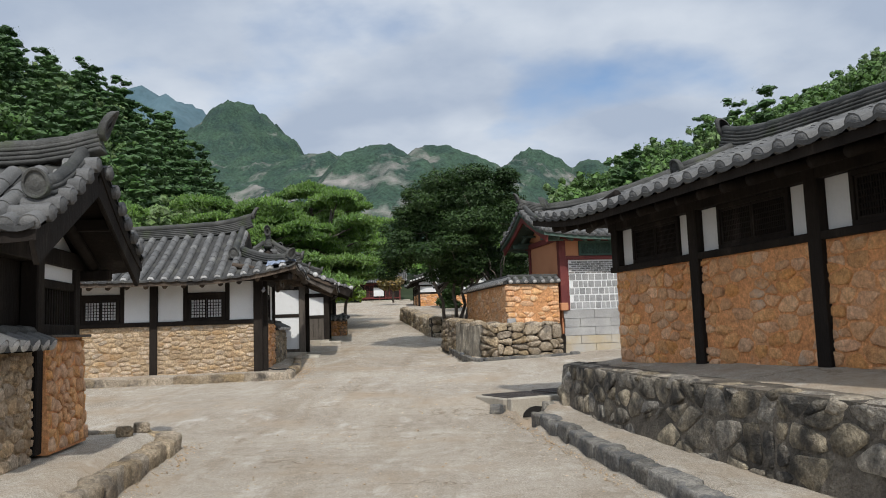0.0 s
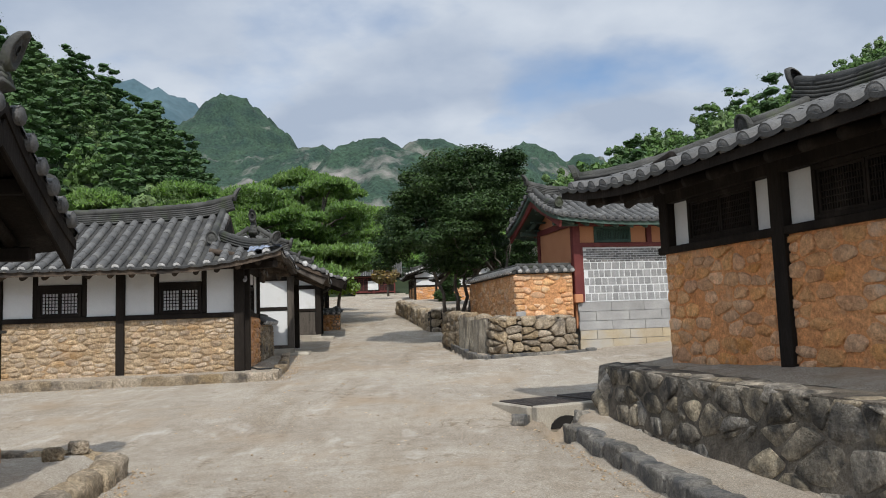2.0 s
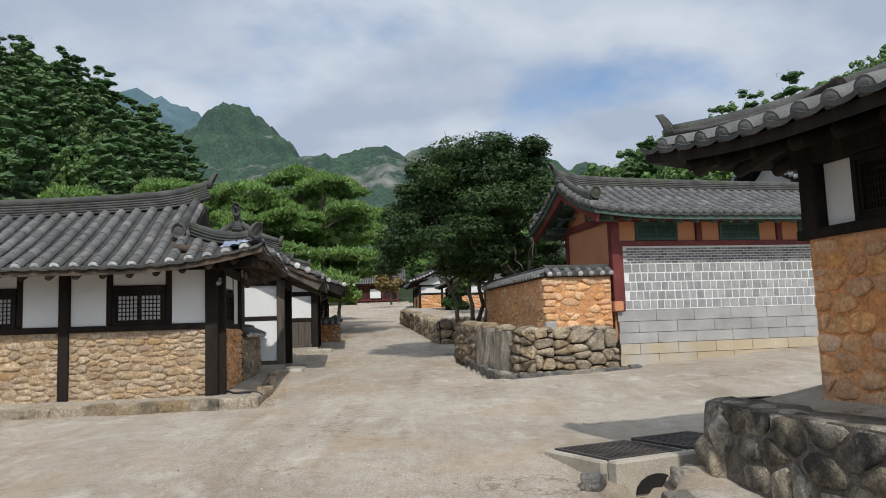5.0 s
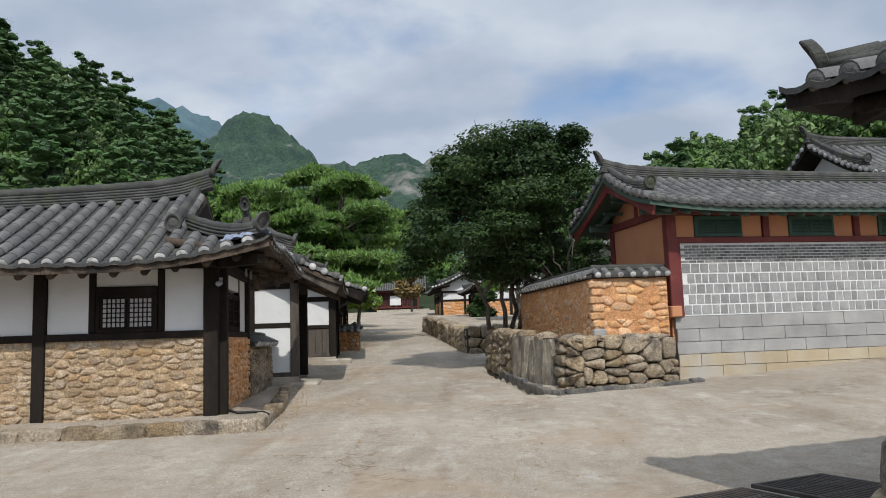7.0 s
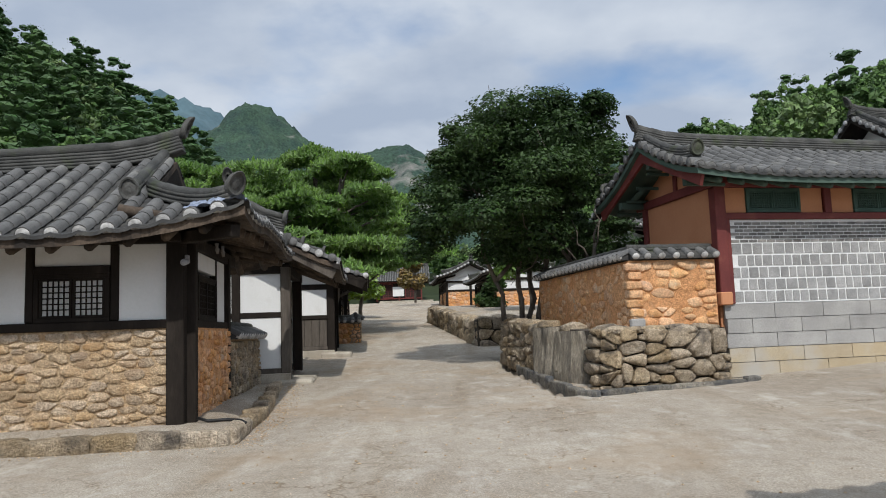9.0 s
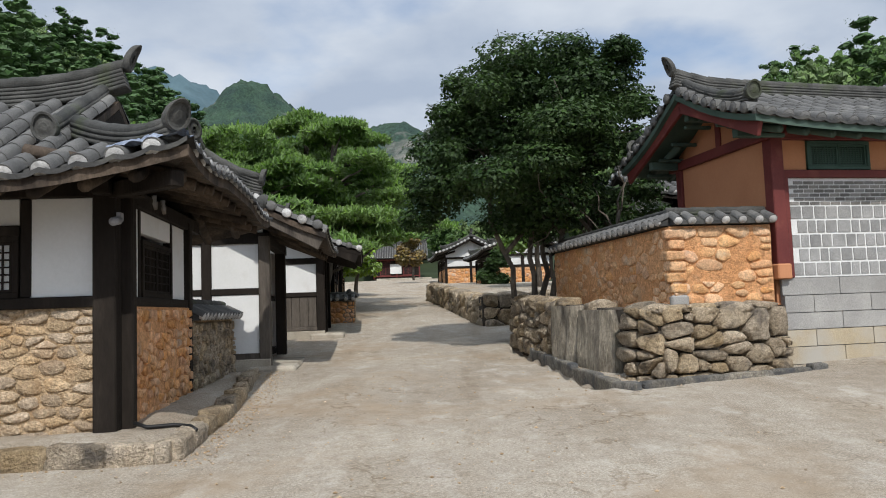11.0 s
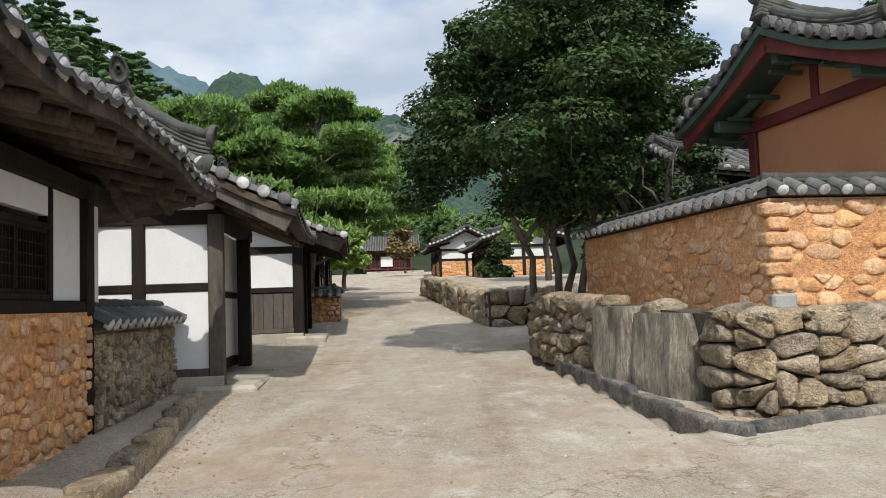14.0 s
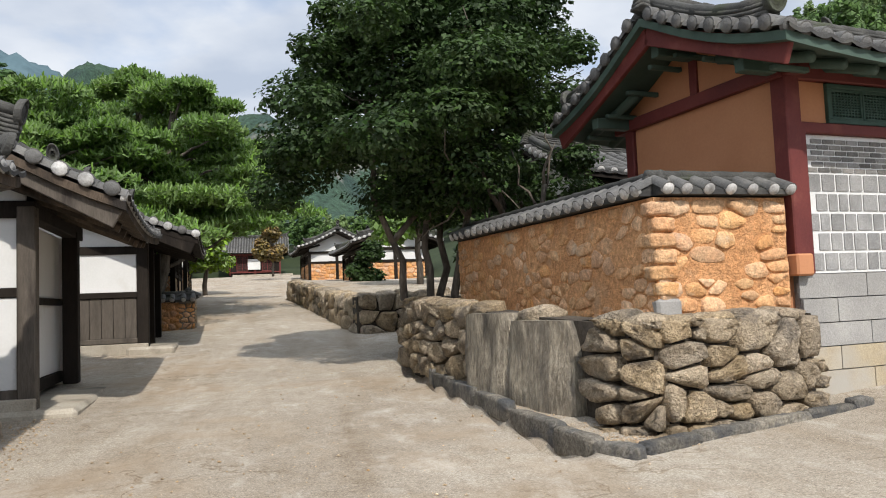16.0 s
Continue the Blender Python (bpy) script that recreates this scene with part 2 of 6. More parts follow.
MORTAR_G = mat("grey_brown_mortar", (0.26, 0.22, 0.17), (0.37, 0.315, 0.24), 0.95, 1.6, 38, 0.9, stain=(0.06, 0.054, 0.045), stain_scale=1.5, stain_at=0.56, speck=0.6, bump_far=0.04)
STONE_G = mat("mossy_grey_rubble", (0.24, 0.205, 0.155), (0.56, 0.48, 0.36), 0.95, 2.2, 38, 0.9, rand=0.3, stain=(0.07, 0.064, 0.054), stain_scale=3.4, stain_at=0.56, speck=0.6, bump_far=0.05)
STONE_W = mat("blackened_wall_stone", (0.20, 0.175, 0.135), (0.50, 0.43, 0.32), 0.95, 2.0, 38, 0.9, rand=0.35, stain=(0.055, 0.050, 0.043), stain_scale=2.4, stain_at=0.50, speck=0.6, bump_far=0.05)
BOULDER = mat("tan_granite_boulder", (0.40, 0.305, 0.19), (0.60, 0.485, 0.34), 0.95, 2.4, 38, 1.0, rand=0.2, stain=(0.15, 0.125, 0.098), stain_scale=2.8, stain_at=0.59, speck=0.6, bump_far=0.06)
SLAB = mat("streaked_grey_slab", (0.26, 0.228, 0.18), (0.48, 0.425, 0.33), 0.95, 3.2, 34, 0.9, stretch=(1, 1, 0.3), stain=(0.12, 0.106, 0.088), stain_scale=3.4, stain_at=0.56, speck=0.6, bump_far=0.05)
DARKMORT = mat("dark_damp_mortar", (0.13, 0.113, 0.09), (0.24, 0.205, 0.16), 0.95, 1.6, 36, 0.9, stain=(0.05, 0.045, 0.038), stain_scale=1.5, stain_at=0.58, bump_far=0.04)
DEEP = mat("dark_joint_earth", (0.05, 0.042, 0.034), (0.11, 0.092, 0.072), 0.95, 2, 30, 0.6)
GRANITE = mat("cut_granite", (0.27, 0.262, 0.25), (0.36, 0.35, 0.33), 0.9, 2, 60, 0.4, rand=0.07, speck=0.4)
GRANITE_Y = mat("iron_stained_granite", (0.37, 0.30, 0.20), (0.43, 0.365, 0.26), 0.9, 1.2, 60, 0.35, rand=0.1, stain=(0.38, 0.355, 0.31), stain_scale=0.9, stain_at=0.56, speck=0.4)
BLOCK = mat("grey_fired_brick", (0.24, 0.24, 0.235), (0.34, 0.335, 0.325), 0.9, 4, 60, 0.4, rand=0.18, speck=0.5)
BRICK_D = mat("dark_grey_brick", (0.13, 0.125, 0.115), (0.24, 0.23, 0.215), 0.9, 4, 60, 0.4, rand=0.4, speck=0.4)
JOINT = mat("white_lime_joint", (0.60, 0.60, 0.585), (0.70, 0.70, 0.685), 0.9, 3, 50, 0.2, speck=0.2)
IRON = mat("cast_iron", (0.03, 0.027, 0.025), (0.075, 0.06, 0.05), 0.6, 4, 50, 0.3)
CONCRETE = mat("worn_concrete", (0.33, 0.29, 0.23), (0.44, 0.40, 0.33), 0.92, 1.5, 50, 0.4, stain=(0.16, 0.14, 0.11), stain_scale=1.3, stain_at=0.58)
KERB = mat("ditch_kerb_stone", (0.15, 0.14, 0.122), (0.30, 0.275, 0.23), 0.92, 2.5, 40, 0.9, rand=0.25, stain=(0.08, 0.084, 0.09), stain_scale=3, stain_at=0.56, speck=0.6, bump_far=0.04)
BARK = mat("grey_bark", (0.075, 0.062, 0.05), (0.16, 0.14, 0.115), 0.95, 5, 30, 0.8, stretch=(1, 1, 0.3))
RUBBER = mat("black_rubber", (0.012, 0.012, 0.012), (0.02, 0.02, 0.02), 0.5, 5, 40, 0.05)
STEEL = mat("grey_painted_metal", (0.2, 0.2, 0.21), (0.28, 0.28, 0.29), 0.5, 5, 40, 0.05)
TARP = mat("blue_grey_cloth", (0.17, 0.21, 0.30), (0.30, 0.34, 0.42), 0.9, 7, 50, 0.5)
MAPLE = leaf_mat("maple_leaf", (0.030, 0.062, 0.017), (0.058, 0.102, 0.028), 0.25)
PINE = leaf_mat("pine_needle", (0.115, 0.215, 0.045), (0.19, 0.305, 0.075), 0.25)
LIGHTLEAF = leaf_mat("young_leaf", (0.20, 0.32, 0.05), (0.28, 0.40, 0.08))
WOODS = leaf_mat("woodland_leaf", (0.06, 0.12, 0.028), (0.115, 0.195, 0.052), 0.2, 0.06, 0.1)
# A mild atmospheric blue is mixed into the woodland green here.
MOUNT = mat("wooded_mountain", (0.023, 0.047, 0.039), (0.047, 0.085, 0.052), 0.95, 0.02, 0.22, 0.4, stain=(0.30, 0.27, 0.25), stain_scale=0.014, stain_at=0.635, speck=0.9, bump_far=7.0)


# ---- mesh helpers ----
class Geo:
    """Gathers vertices and faces for one mesh."""

    def __init__(self):
        self.v, self.f, self.k = [], [], []

    def add(self, verts, faces, slot=0, m=None):
        o = len(self.v)
        if m is not None:
            verts = [m @ Vector(p) for p in verts]
        self.v.extend(tuple(p) for p in verts)
        self.f.extend(tuple(i + o for i in q) for q in faces)
        self.k.extend([slot] * len(faces))
        return self

    def box(self, x0, x1, y0, y1, z0, z1, c=0.008, m=None):
        """A box with chamfered edges."""
        c = min(c, (x1 - x0) / 3, (y1 - y0) / 3, (z1 - z0) / 3)
        vs, idx = [], {}
        for i, (xa, sx) in enumerate(((x0, 1), (x1, -1))):
            for j, (ya, sy) in enumerate(((y0, 1), (y1, -1))):
                for k, (za, sz) in enumerate(((z0, 1), (z1, -1))):
                    for a, d in enumerate(((0, c, c), (c, 0, c), (c, c, 0))):
                        idx[i, j, k, a] = len(vs)
                        vs.append((xa + sx * d[0], ya + sy * d[1], za + sz * d[2]))
        g = lambda *q: idx[q]
        fs = []
        for s in (0, 1):
            fs.append([g(s, 0, 0, 0), g(s, 1, 0, 0), g(s, 1, 1, 0), g(s, 0, 1, 0)][:: (-1 if s == 0 else 1)])
            fs.append([g(0, s, 0, 1), g(0, s, 1, 1), g(1, s, 1, 1), g(1, s, 0, 1)][:: (-1 if s == 0 else 1)])
            fs.append([g(0, 0, s, 2), g(1, 0, s, 2), g(1, 1, s, 2), g(0, 1, s, 2)][:: (-1 if s == 0 else 1)])
        for p in (0, 1):
            for q in (0, 1):
                fs.append([g(p, q, 0, 0), g(p, q, 1, 0), g(p, q, 1, 1), g(p, q, 0, 1)])
                fs.append([g(p, 0, q, 0), g(p, 1, q, 0), g(p, 1, q, 2), g(p, 0, q, 2)])
                fs.append([g(0, p, q, 1), g(1, p, q, 1), g(1, p, q, 2), g(0, p, q, 2)])
                for r in (0, 1):
                    fs.append([g(p, q, r, 0), g(p, q, r, 1), g(p, q, r, 2)])
        return self.add(vs, fs, 0, m)

    def beam(self, a, b, w, h, up=(0, 0, 1), c=0.01):
        """A chamfered bar from a to b, w wide and h high."""
        a, b = Vector(a), Vector(b)
        d = (b - a)
        n = d.length
        d.normalize()
        s = d.cross(Vector(up)).normalized()
        u = s.cross(d)
        m = Matrix(((d.x, s.x, u.x, a.x), (d.y, s.y, u.y, a.y), (d.z, s.z, u.z, a.z), (0, 0, 0, 1)))
        return self.box(0, n, -w / 2, w / 2, -h / 2, h / 2, c, m)

    def tube(self, pts, radii, n=8):
        """A round limb through pts."""
        pts = [Vector(p) for p in pts]
        vs, fs = [], []
        for i, p in enumerate(pts):
            d = (pts[min(i + 1, len(pts) - 1)] - pts[max(i - 1, 0)]).normalized()
            s = d.cross(Vector((0.31, 0.17, 0.93)) if abs(d.z) < 0.9 else Vector((1, 0.2, 0))).normalized()
            u = s.cross(d)
            for k in range(n):
                a = 2 * math.pi * k / n
                vs.append(p + radii[i] * (math.cos(a) * s + math.sin(a) * u))
        for i in range(len(pts) - 1):
            for k in range(n):
                fs.append((i * n + k, i * n + (k + 1) % n, (i + 1) * n + (k + 1) % n, (i + 1) * n + k))
        fs.append(tuple(range(n))[::-1])
        fs.append(tuple((len(pts) - 1) * n + k for k in range(n)))
        return self.add(vs, fs)

    def sweep(self, profile, path, closed=True):
        """A profile of (side, up) swept along path, upright."""
        path = [Vector(p) for p in path]
        vs, fs, n = [], [], len(profile)
        for i, p in enumerate(path):
            d = path[min(i + 1, len(path) - 1)] - path[max(i - 1, 0)]
            s = d.cross(Vector((0, 0, 1))).normalized()
            u = s.cross(d).normalized()
            vs += [p + s * q[0] + u * q[1] for q in profile]
        for i in range(len(path) - 1):
            for k in range(n if closed else n - 1):
                fs.append((i * n + k, (i + 1) * n + k, (i + 1) * n + (k + 1) % n, i * n + (k + 1) % n))
        if closed:
            fs.append(tuple(range(n)))
            fs.append(tuple((len(path) - 1) * n + k for k in range(n))[::-1])
        return self.add(vs, fs)

    def grid(self, xs, ys, fn, flip=False):
        vs = [fn(x, y) for y in ys for x in xs]
        w = len(xs)
        fs = [(j * w + i, j * w + i + 1, (j + 1) * w + i + 1, (j + 1) * w + i) for j in range(len(ys) - 1) for i in range(w - 1)]
        return self.add(vs, [q[::-1] for q in fs] if flip else fs)

    def data(self, name, mats, smooth=False):
        me = bpy.data.meshes.new(name)
        me.from_pydata(self.v, [], self.f)
        for mm in mats if isinstance(mats, (list, tuple)) else [mats]:
            me.materials.append(mm)
        if len(me.materials) > 1:
            me.polygons.foreach_set("material_index", self.k)
        if smooth:
            me.polygons.foreach_set("use_smooth", [True] * len(me.polygons))
        me.update()
        return me


def part(name, geo, material, parent, label="", smooth=False, m=None):
    """One mesh object under a thing or a part (parent None: a thing of its own)."""
    me = geo.data(name, material, smooth) if isinstance(geo, Geo) else geo
    ob = new(name, me)
    ob.parent = parent
    if m is not None:
        ob.matrix_basis = m
    if label:
        ob["label"] = label
    return ob


def thing(name, m, label, category, group="", kind=""):
    ob = new(name)
    ob.matrix_world = m
    return tagged(ob, label, category, group, kind)


def rot(x, y, z, turn):
    return pose(x, y, z, 0, 0, turn)


def lin(a, b, n):
    return [a + (b - a) * i / (n - 1) for i in range(n)]


def smooth(a, b, t):
    t = min(1.0, max(0.0, (t - a) / (b - a)))
    return t * t * (3 - 2 * t)


# ---- ground ----
PROFILE = ((-40, -0.1), (0, 0.0), (8, 0.0), (11, 0.02), (12.2, 0.06), (13.3, 0.14), (14.2, 0.23), (16, 0.30), (18.5, 0.40), (22, 0.52), (25, 0.64), (29, 0.78), (33, 1.02), (46, 1.87), (60, 2.75), (80, 4.0), (107, 5.6), (400, 9.0))


def along(y):
    for (a, za), (b, zb) in zip(PROFILE, PROFILE[1:]):
        if y <= b:
            return za + (zb - za) * max(0.0, (y - a) / (b - a))
    return PROFILE[-1][1]


def seg_dist(x, y, ax, ay, bx, by):
    dx, dy = bx - ax, by - ay
    t = max(0.0, min(1.0, ((x - ax) * dx + (y - ay) * dy) / (dx * dx + dy * dy)))
    return math.hypot(x - ax - t * dx, y - ay - t * dy)


DITCHES = (((2.10, 4.0), (1.17, 12.3), 0.13, 0.07), ((1.17, 12.1), (1.42, 12.95), 0.22, 0.20), ((0.56, 22.5), (-0.02, 27.6), 0.14, 0.20), ((-0.02, 27.6), (0.0, 29.2), 0.20, 0.24), ((0.2, 30.6), (2.4, 31.6), 0.5, 0.25))


def ground_z(x, y):
    z = along(y)
    z += 0.048 * max(0.0, min(x, 16) - 3.5) * smooth(15, 20, y) * (1 - smooth(28, 36, y))
    if 1.2 < x < 5 and y < 13.4:
        z += 0.12 * smooth(0.0, 0.12, x - (2.52 - 0.125 * (y - 3.0))) * (1 - smooth(12.9, 13.3, y))
    z += 0.07 * math.exp(-((y - 13.9) / 0.9) ** 2) * smooth(-0.4, 0.7, x) * (1 - smooth(2.6, 3.6, x))
    for (ax, ay), (bx, by), half, deep in DITCHES:
        d = seg_dist(x, y, ax, ay, bx, by)
        if d < half * 1.6:
            z -= deep * (1 - smooth(half * 0.7, half * 1.25, d))
    return z


def ground_point(x, y):
    z = ground_z(x, y)
    if abs(x) < 30 and y < 70:
        z += 0.022 * noise.noise((x * 0.5, y * 0.5, 0.3)) + 0.012 * noise.noise((x * 1.7, y * 1.7, 4.3)) + 0.006 * noise.noise((x * 5, y * 5, 1.3))
    return (x, y, z)


gx = [-1500, -700, -300, -150, -90, -60, -40, -30, -24, -18, -14, -11, -9] + lin(-8, -5.2, 15)[:-1] + lin(-5, 4.5, 96) + lin(4.8, 9, 15) + [10, 12, 14, 18, 24, 30, 40, 60, 90, 150, 300, 700, 1500]
gy = [-200, -80, -40, -20, -10, -5, -2, 0, 2] + lin(3, 32, 291) + lin(32.3, 50, 60) + [52, 55, 58, 62, 66, 70, 76, 84, 95, 110, 140, 200, 300, 500, 1000, 2500]
ground = part("ground", Geo().grid(gx, gy, ground_point), GROUND, None, smooth=True)
tagged(ground, "pale packed sandy lane with worn tracks and cracks", "ground", kind="structure")


# ---- stones ----
def clip_poly(poly, nx, nz, d):
    """The part of a polygon where nx * x + nz * z <= d."""
    out = []
    for i, (x0, z0) in enumerate(poly):
        x1, z1 = poly[(i + 1) % len(poly)]
        a, c = nx * x0 + nz * z0 - d, nx * x1 + nz * z1 - d
        if a <= 0:
            out.append((x0, z0))
        if a * c < 0:
            t = a / (a - c)
            out.append((x0 + (x1 - x0) * t, z0 + (z1 - z0) * t))
    return out


def rubble_cells(length, z0, z1, size, seed, relax=1, jit=0.36, drop=0.14, more=0.2):
    """Irregular interlocking stone outlines that fill a rectangle."""
    r = random.Random(seed)
    k = size[1] / size[0]
    X = length * k
    step = size[1]
    pts = []
    rows = max(1, round((z1 - z0) / (step * 0.95)))
    for j in range(rows):
        off = r.random()
        n = max(1, round(X / step))
        for i in range(-1, n + 1):
            if r.random() < drop:
                continue
            pts.append(((i + off + r.uniform(-jit, jit)) * X / n, z0 + (j + 0.5 + r.uniform(-jit, jit)) * (z1 - z0) / rows))
            if r.random() < more:
                pts.append((pts[-1][0] + r.uniform(-0.5, 0.5) * step, pts[-1][1] + r.uniform(-0.5, 0.5) * step))
    for rep in range(relax + 1):
        grid = {}
        for p in pts:
            grid.setdefault((int(p[0] // (step * 2)), int(p[1] // (step * 2))), []).append(p)
        cells, moved = [], []
        for p in pts:
            poly = [(p[0] - 1.1 * step, p[1] - 1.1 * step), (p[0] + 1.1 * step, p[1] - 1.1 * step), (p[0] + 1.1 * step, p[1] + 1.1 * step), (p[0] - 1.1 * step, p[1] + 1.1 * step)]
            for nx, nz, d in ((-1, 0, 0), (1, 0, X), (0, -1, -z0), (0, 1, z1)):
                poly = clip_poly(poly, nx, nz, d) if poly else poly
            ci, cj = int(p[0] // (step * 2)), int(p[1] // (step * 2))
            for a in (-1, 0, 1):
                for c in (-1, 0, 1):
                    for q in grid.get((ci + a, cj + c), ()):
                        if q is p or not poly:
                            continue
                        dx, dz = q[0] - p[0], q[1] - p[1]
                        if dx * dx + dz * dz < 1e-6:
                            continue
                        poly = clip_poly(poly, dx, dz, (q[0] ** 2 - p[0] ** 2 + q[1] ** 2 - p[1] ** 2) / 2)
            if len(poly) < 3:
                continue
            cells.append(poly)
            moved.append((sum(q[0] for q in poly) / len(poly), sum(q[1] for q in poly) / len(poly)))
        pts = moved
    return [[(x / k, z) for x, z in poly] for poly in cells]


def cell_stone(poly, gap, depth, r, flat=0.74, rings=None, turn=0.18):
    """A domed stone on a rounded cell outline, about its own centre. Returns vertices, faces, centre."""
    cx, cz = sum(p[0] for p in poly) / len(poly), sum(p[1] for p in poly) / len(poly)
    pts = []
    n0 = len(poly)
    for i in range(n0):
        (x0, z0), (x1, z1) = poly[i], poly[(i + 1) % n0]
        if math.hypot(x1 - x0, z1 - z0) < gap * 0.8:
            continue
        k = 1 - turn
        pts += [(x0 * k + x1 * turn, z0 * k + z1 * turn), (x0 * turn + x1 * k, z0 * turn + z1 * k)]
    out = []
    for x, z in pts:
        d = math.hypot(x - cx, z - cz)
        q = max(0.35, 1 - gap * 0.62 / max(d, 1e-4)) * r.uniform(0.95, 1.02)
        out.append(((x - cx) * q, (z - cz) * q))
    n = len(out)
    if n < 4:
        return None
    tx, tz = r.uniform(-0.3, 0.3), r.uniform(-0.3, 0.3)
    vs = []
    levels = rings or ((1.0, 0.05), (0.97, -0.6 * depth), (flat, -0.97 * depth))
    for sc, dep in levels:
        for x, z in out:
            e = 0 if dep > 0 else r.uniform(-0.16, 0.16) * depth + (x * tx + z * tz) * 0.4
            k = sc * (1 if sc > 0.96 else r.uniform(0.93, 1.05))
            vs.append((x * k, dep + e, z * k))
    vs.append((0, -depth * r.uniform(0.92, 1.08), 0))
    fs, nl = [], len(levels)
    for lev in range(nl - 1):
        for i in range(n):
            a, c = lev * n + i, lev * n + (i + 1) % n
            fs.append((a, c, c + n, a + n))
    for i in range(n):
        fs.append(((nl - 1) * n + i, (nl - 1) * n + (i + 1) % n, nl * n))
    return vs, fs, (cx, cz)


def lay_stones(wall, m, length, top, base, size, depth, material, seed, limit=300, pick=None, gap=0.022, keep=1.0, name="stone", flat=0.88, relax=1):
    """Rubble over a wall face: m carries (along, out toward -y, up). top and base are heights."""
    r = random.Random(seed)
    cells = rubble_cells(length, base, top, size, seed, relax)
    if pick:
        cells.sort(key=lambda c: pick(c[0][0]))
    rest = Geo()
    done = 0
    for poly in cells:
        if r.random() > keep:
            continue
        made = cell_stone(poly, gap, depth * r.uniform(0.55, 1.3), r, flat)
        if not made:
            continue
        vs, fs, (cx, cz) = made
        mm = m @ Matrix.Translation((cx, 0, cz))
        if done < limit:
            part(name, Geo().add(vs, fs), material, wall, smooth=True, m=mm)
        else:
            rest.add(vs, fs, 0, mm)
        done += 1
    if rest.v:
        tagged(part("rubble", rest, material, wall, smooth=True), kind="stuff")


def rock_mesh(name, seed, material, square=0.62, cuts=9, bite=0.84, sub=3):
    """A rough squarish rock of unit size: a rounded box cut by random planes, then roughened."""
    r = random.Random(seed)
    bm = bmesh.new()
    bmesh.ops.create_icosphere(bm, subdivisions=sub, radius=0.5)
    planes = []
    for _ in range(cuts):
        d = Vector((r.gauss(0, 1), r.gauss(0, 1), r.gauss(0, 1))).normalized()
        planes.append((d, 0.5 * bite * r.uniform(0.92, 1.2)))
    for v in bm.verts:
        p = v.co.copy()
        k = 0.5 / max(abs(p.x), abs(p.y), abs(p.z))
        q = p * (square * k + 1 - square)
        for d, e in planes:
            o = q.dot(d) - e
            if o > 0:
                q -= d * o
        q *= 1 + 0.05 * noise.noise(p * 3 + Vector((seed * 1.3, 0, 0))) + 0.035 * noise.noise(p * 9 + Vector((0, seed, 0)))
        v.co = q
    me = bpy.data.meshes.new(name)
    bm.to_mesh(me)
    bm.free()
    me.materials.append(material)
    me.polygons.foreach_set("use_smooth", [True] * len(me.polygons))
    return me


def block_mesh(name, seed, material, wear=0.03, power=9.0):
    """A hewn block of unit size with worn edges and an uneven face."""
    bm = bmesh.new()
    bmesh.ops.create_cube(bm, size=1.0)
    bmesh.ops.subdivide_edges(bm, edges=bm.edges[:], cuts=5, use_grid_fill=True)
    for v in bm.verts:
        p = v.co * 2
        k = (abs(p.x) ** power + abs(p.y) ** power + abs(p.z) ** power) ** (1 / power)
        q = p / max(k, 1e-6) * max(abs(p.x), abs(p.y), abs(p.z)) * 0.5
        n1 = noise.noise(p * 1.3 + Vector((seed * 2.1, 0, 0)))
        n2 = noise.noise(p * 3.7 + Vector((0, seed * 1.7, 0)))
        v.co = q * (1 + wear * 1.6 * n1 + wear * n2)
    me = bpy.data.meshes.new(name)
    bm.to_mesh(me)
    bm.free()
    me.materials.append(material)
    me.polygons.foreach_set("use_smooth", [True] * len(me.polygons))
    return me


def slab_wall(x0, x1, y0, y1, base, top, n=14):
    """A wall body with a base and a top that may vary along x."""
    g = Geo()
    base_at = base if callable(base) else (lambda u: base)
    top_at = top if callable(top) else (lambda u: top)
    xs = lin(x0, x1, n)
    for i in range(n - 1):
        a, b = xs[i], xs[i + 1]
        vs = [(a, y0, base_at(a)), (b, y0, base_at(b)), (b, y1, base_at(b)), (a, y1, base_at(a)), (a, y0, top_at(a)), (b, y0, top_at(b)), (b, y1, top_at(b)), (a, y1, top_at(a))]
        fs = [(0, 1, 5, 4), (2, 3, 7, 6), (4, 5, 6, 7)]
        if i == 0:
            fs.append((3, 0, 4, 7))
        if i == n - 2:
            fs.append((1, 2, 6, 5))
        g.add(vs, fs)
    return g


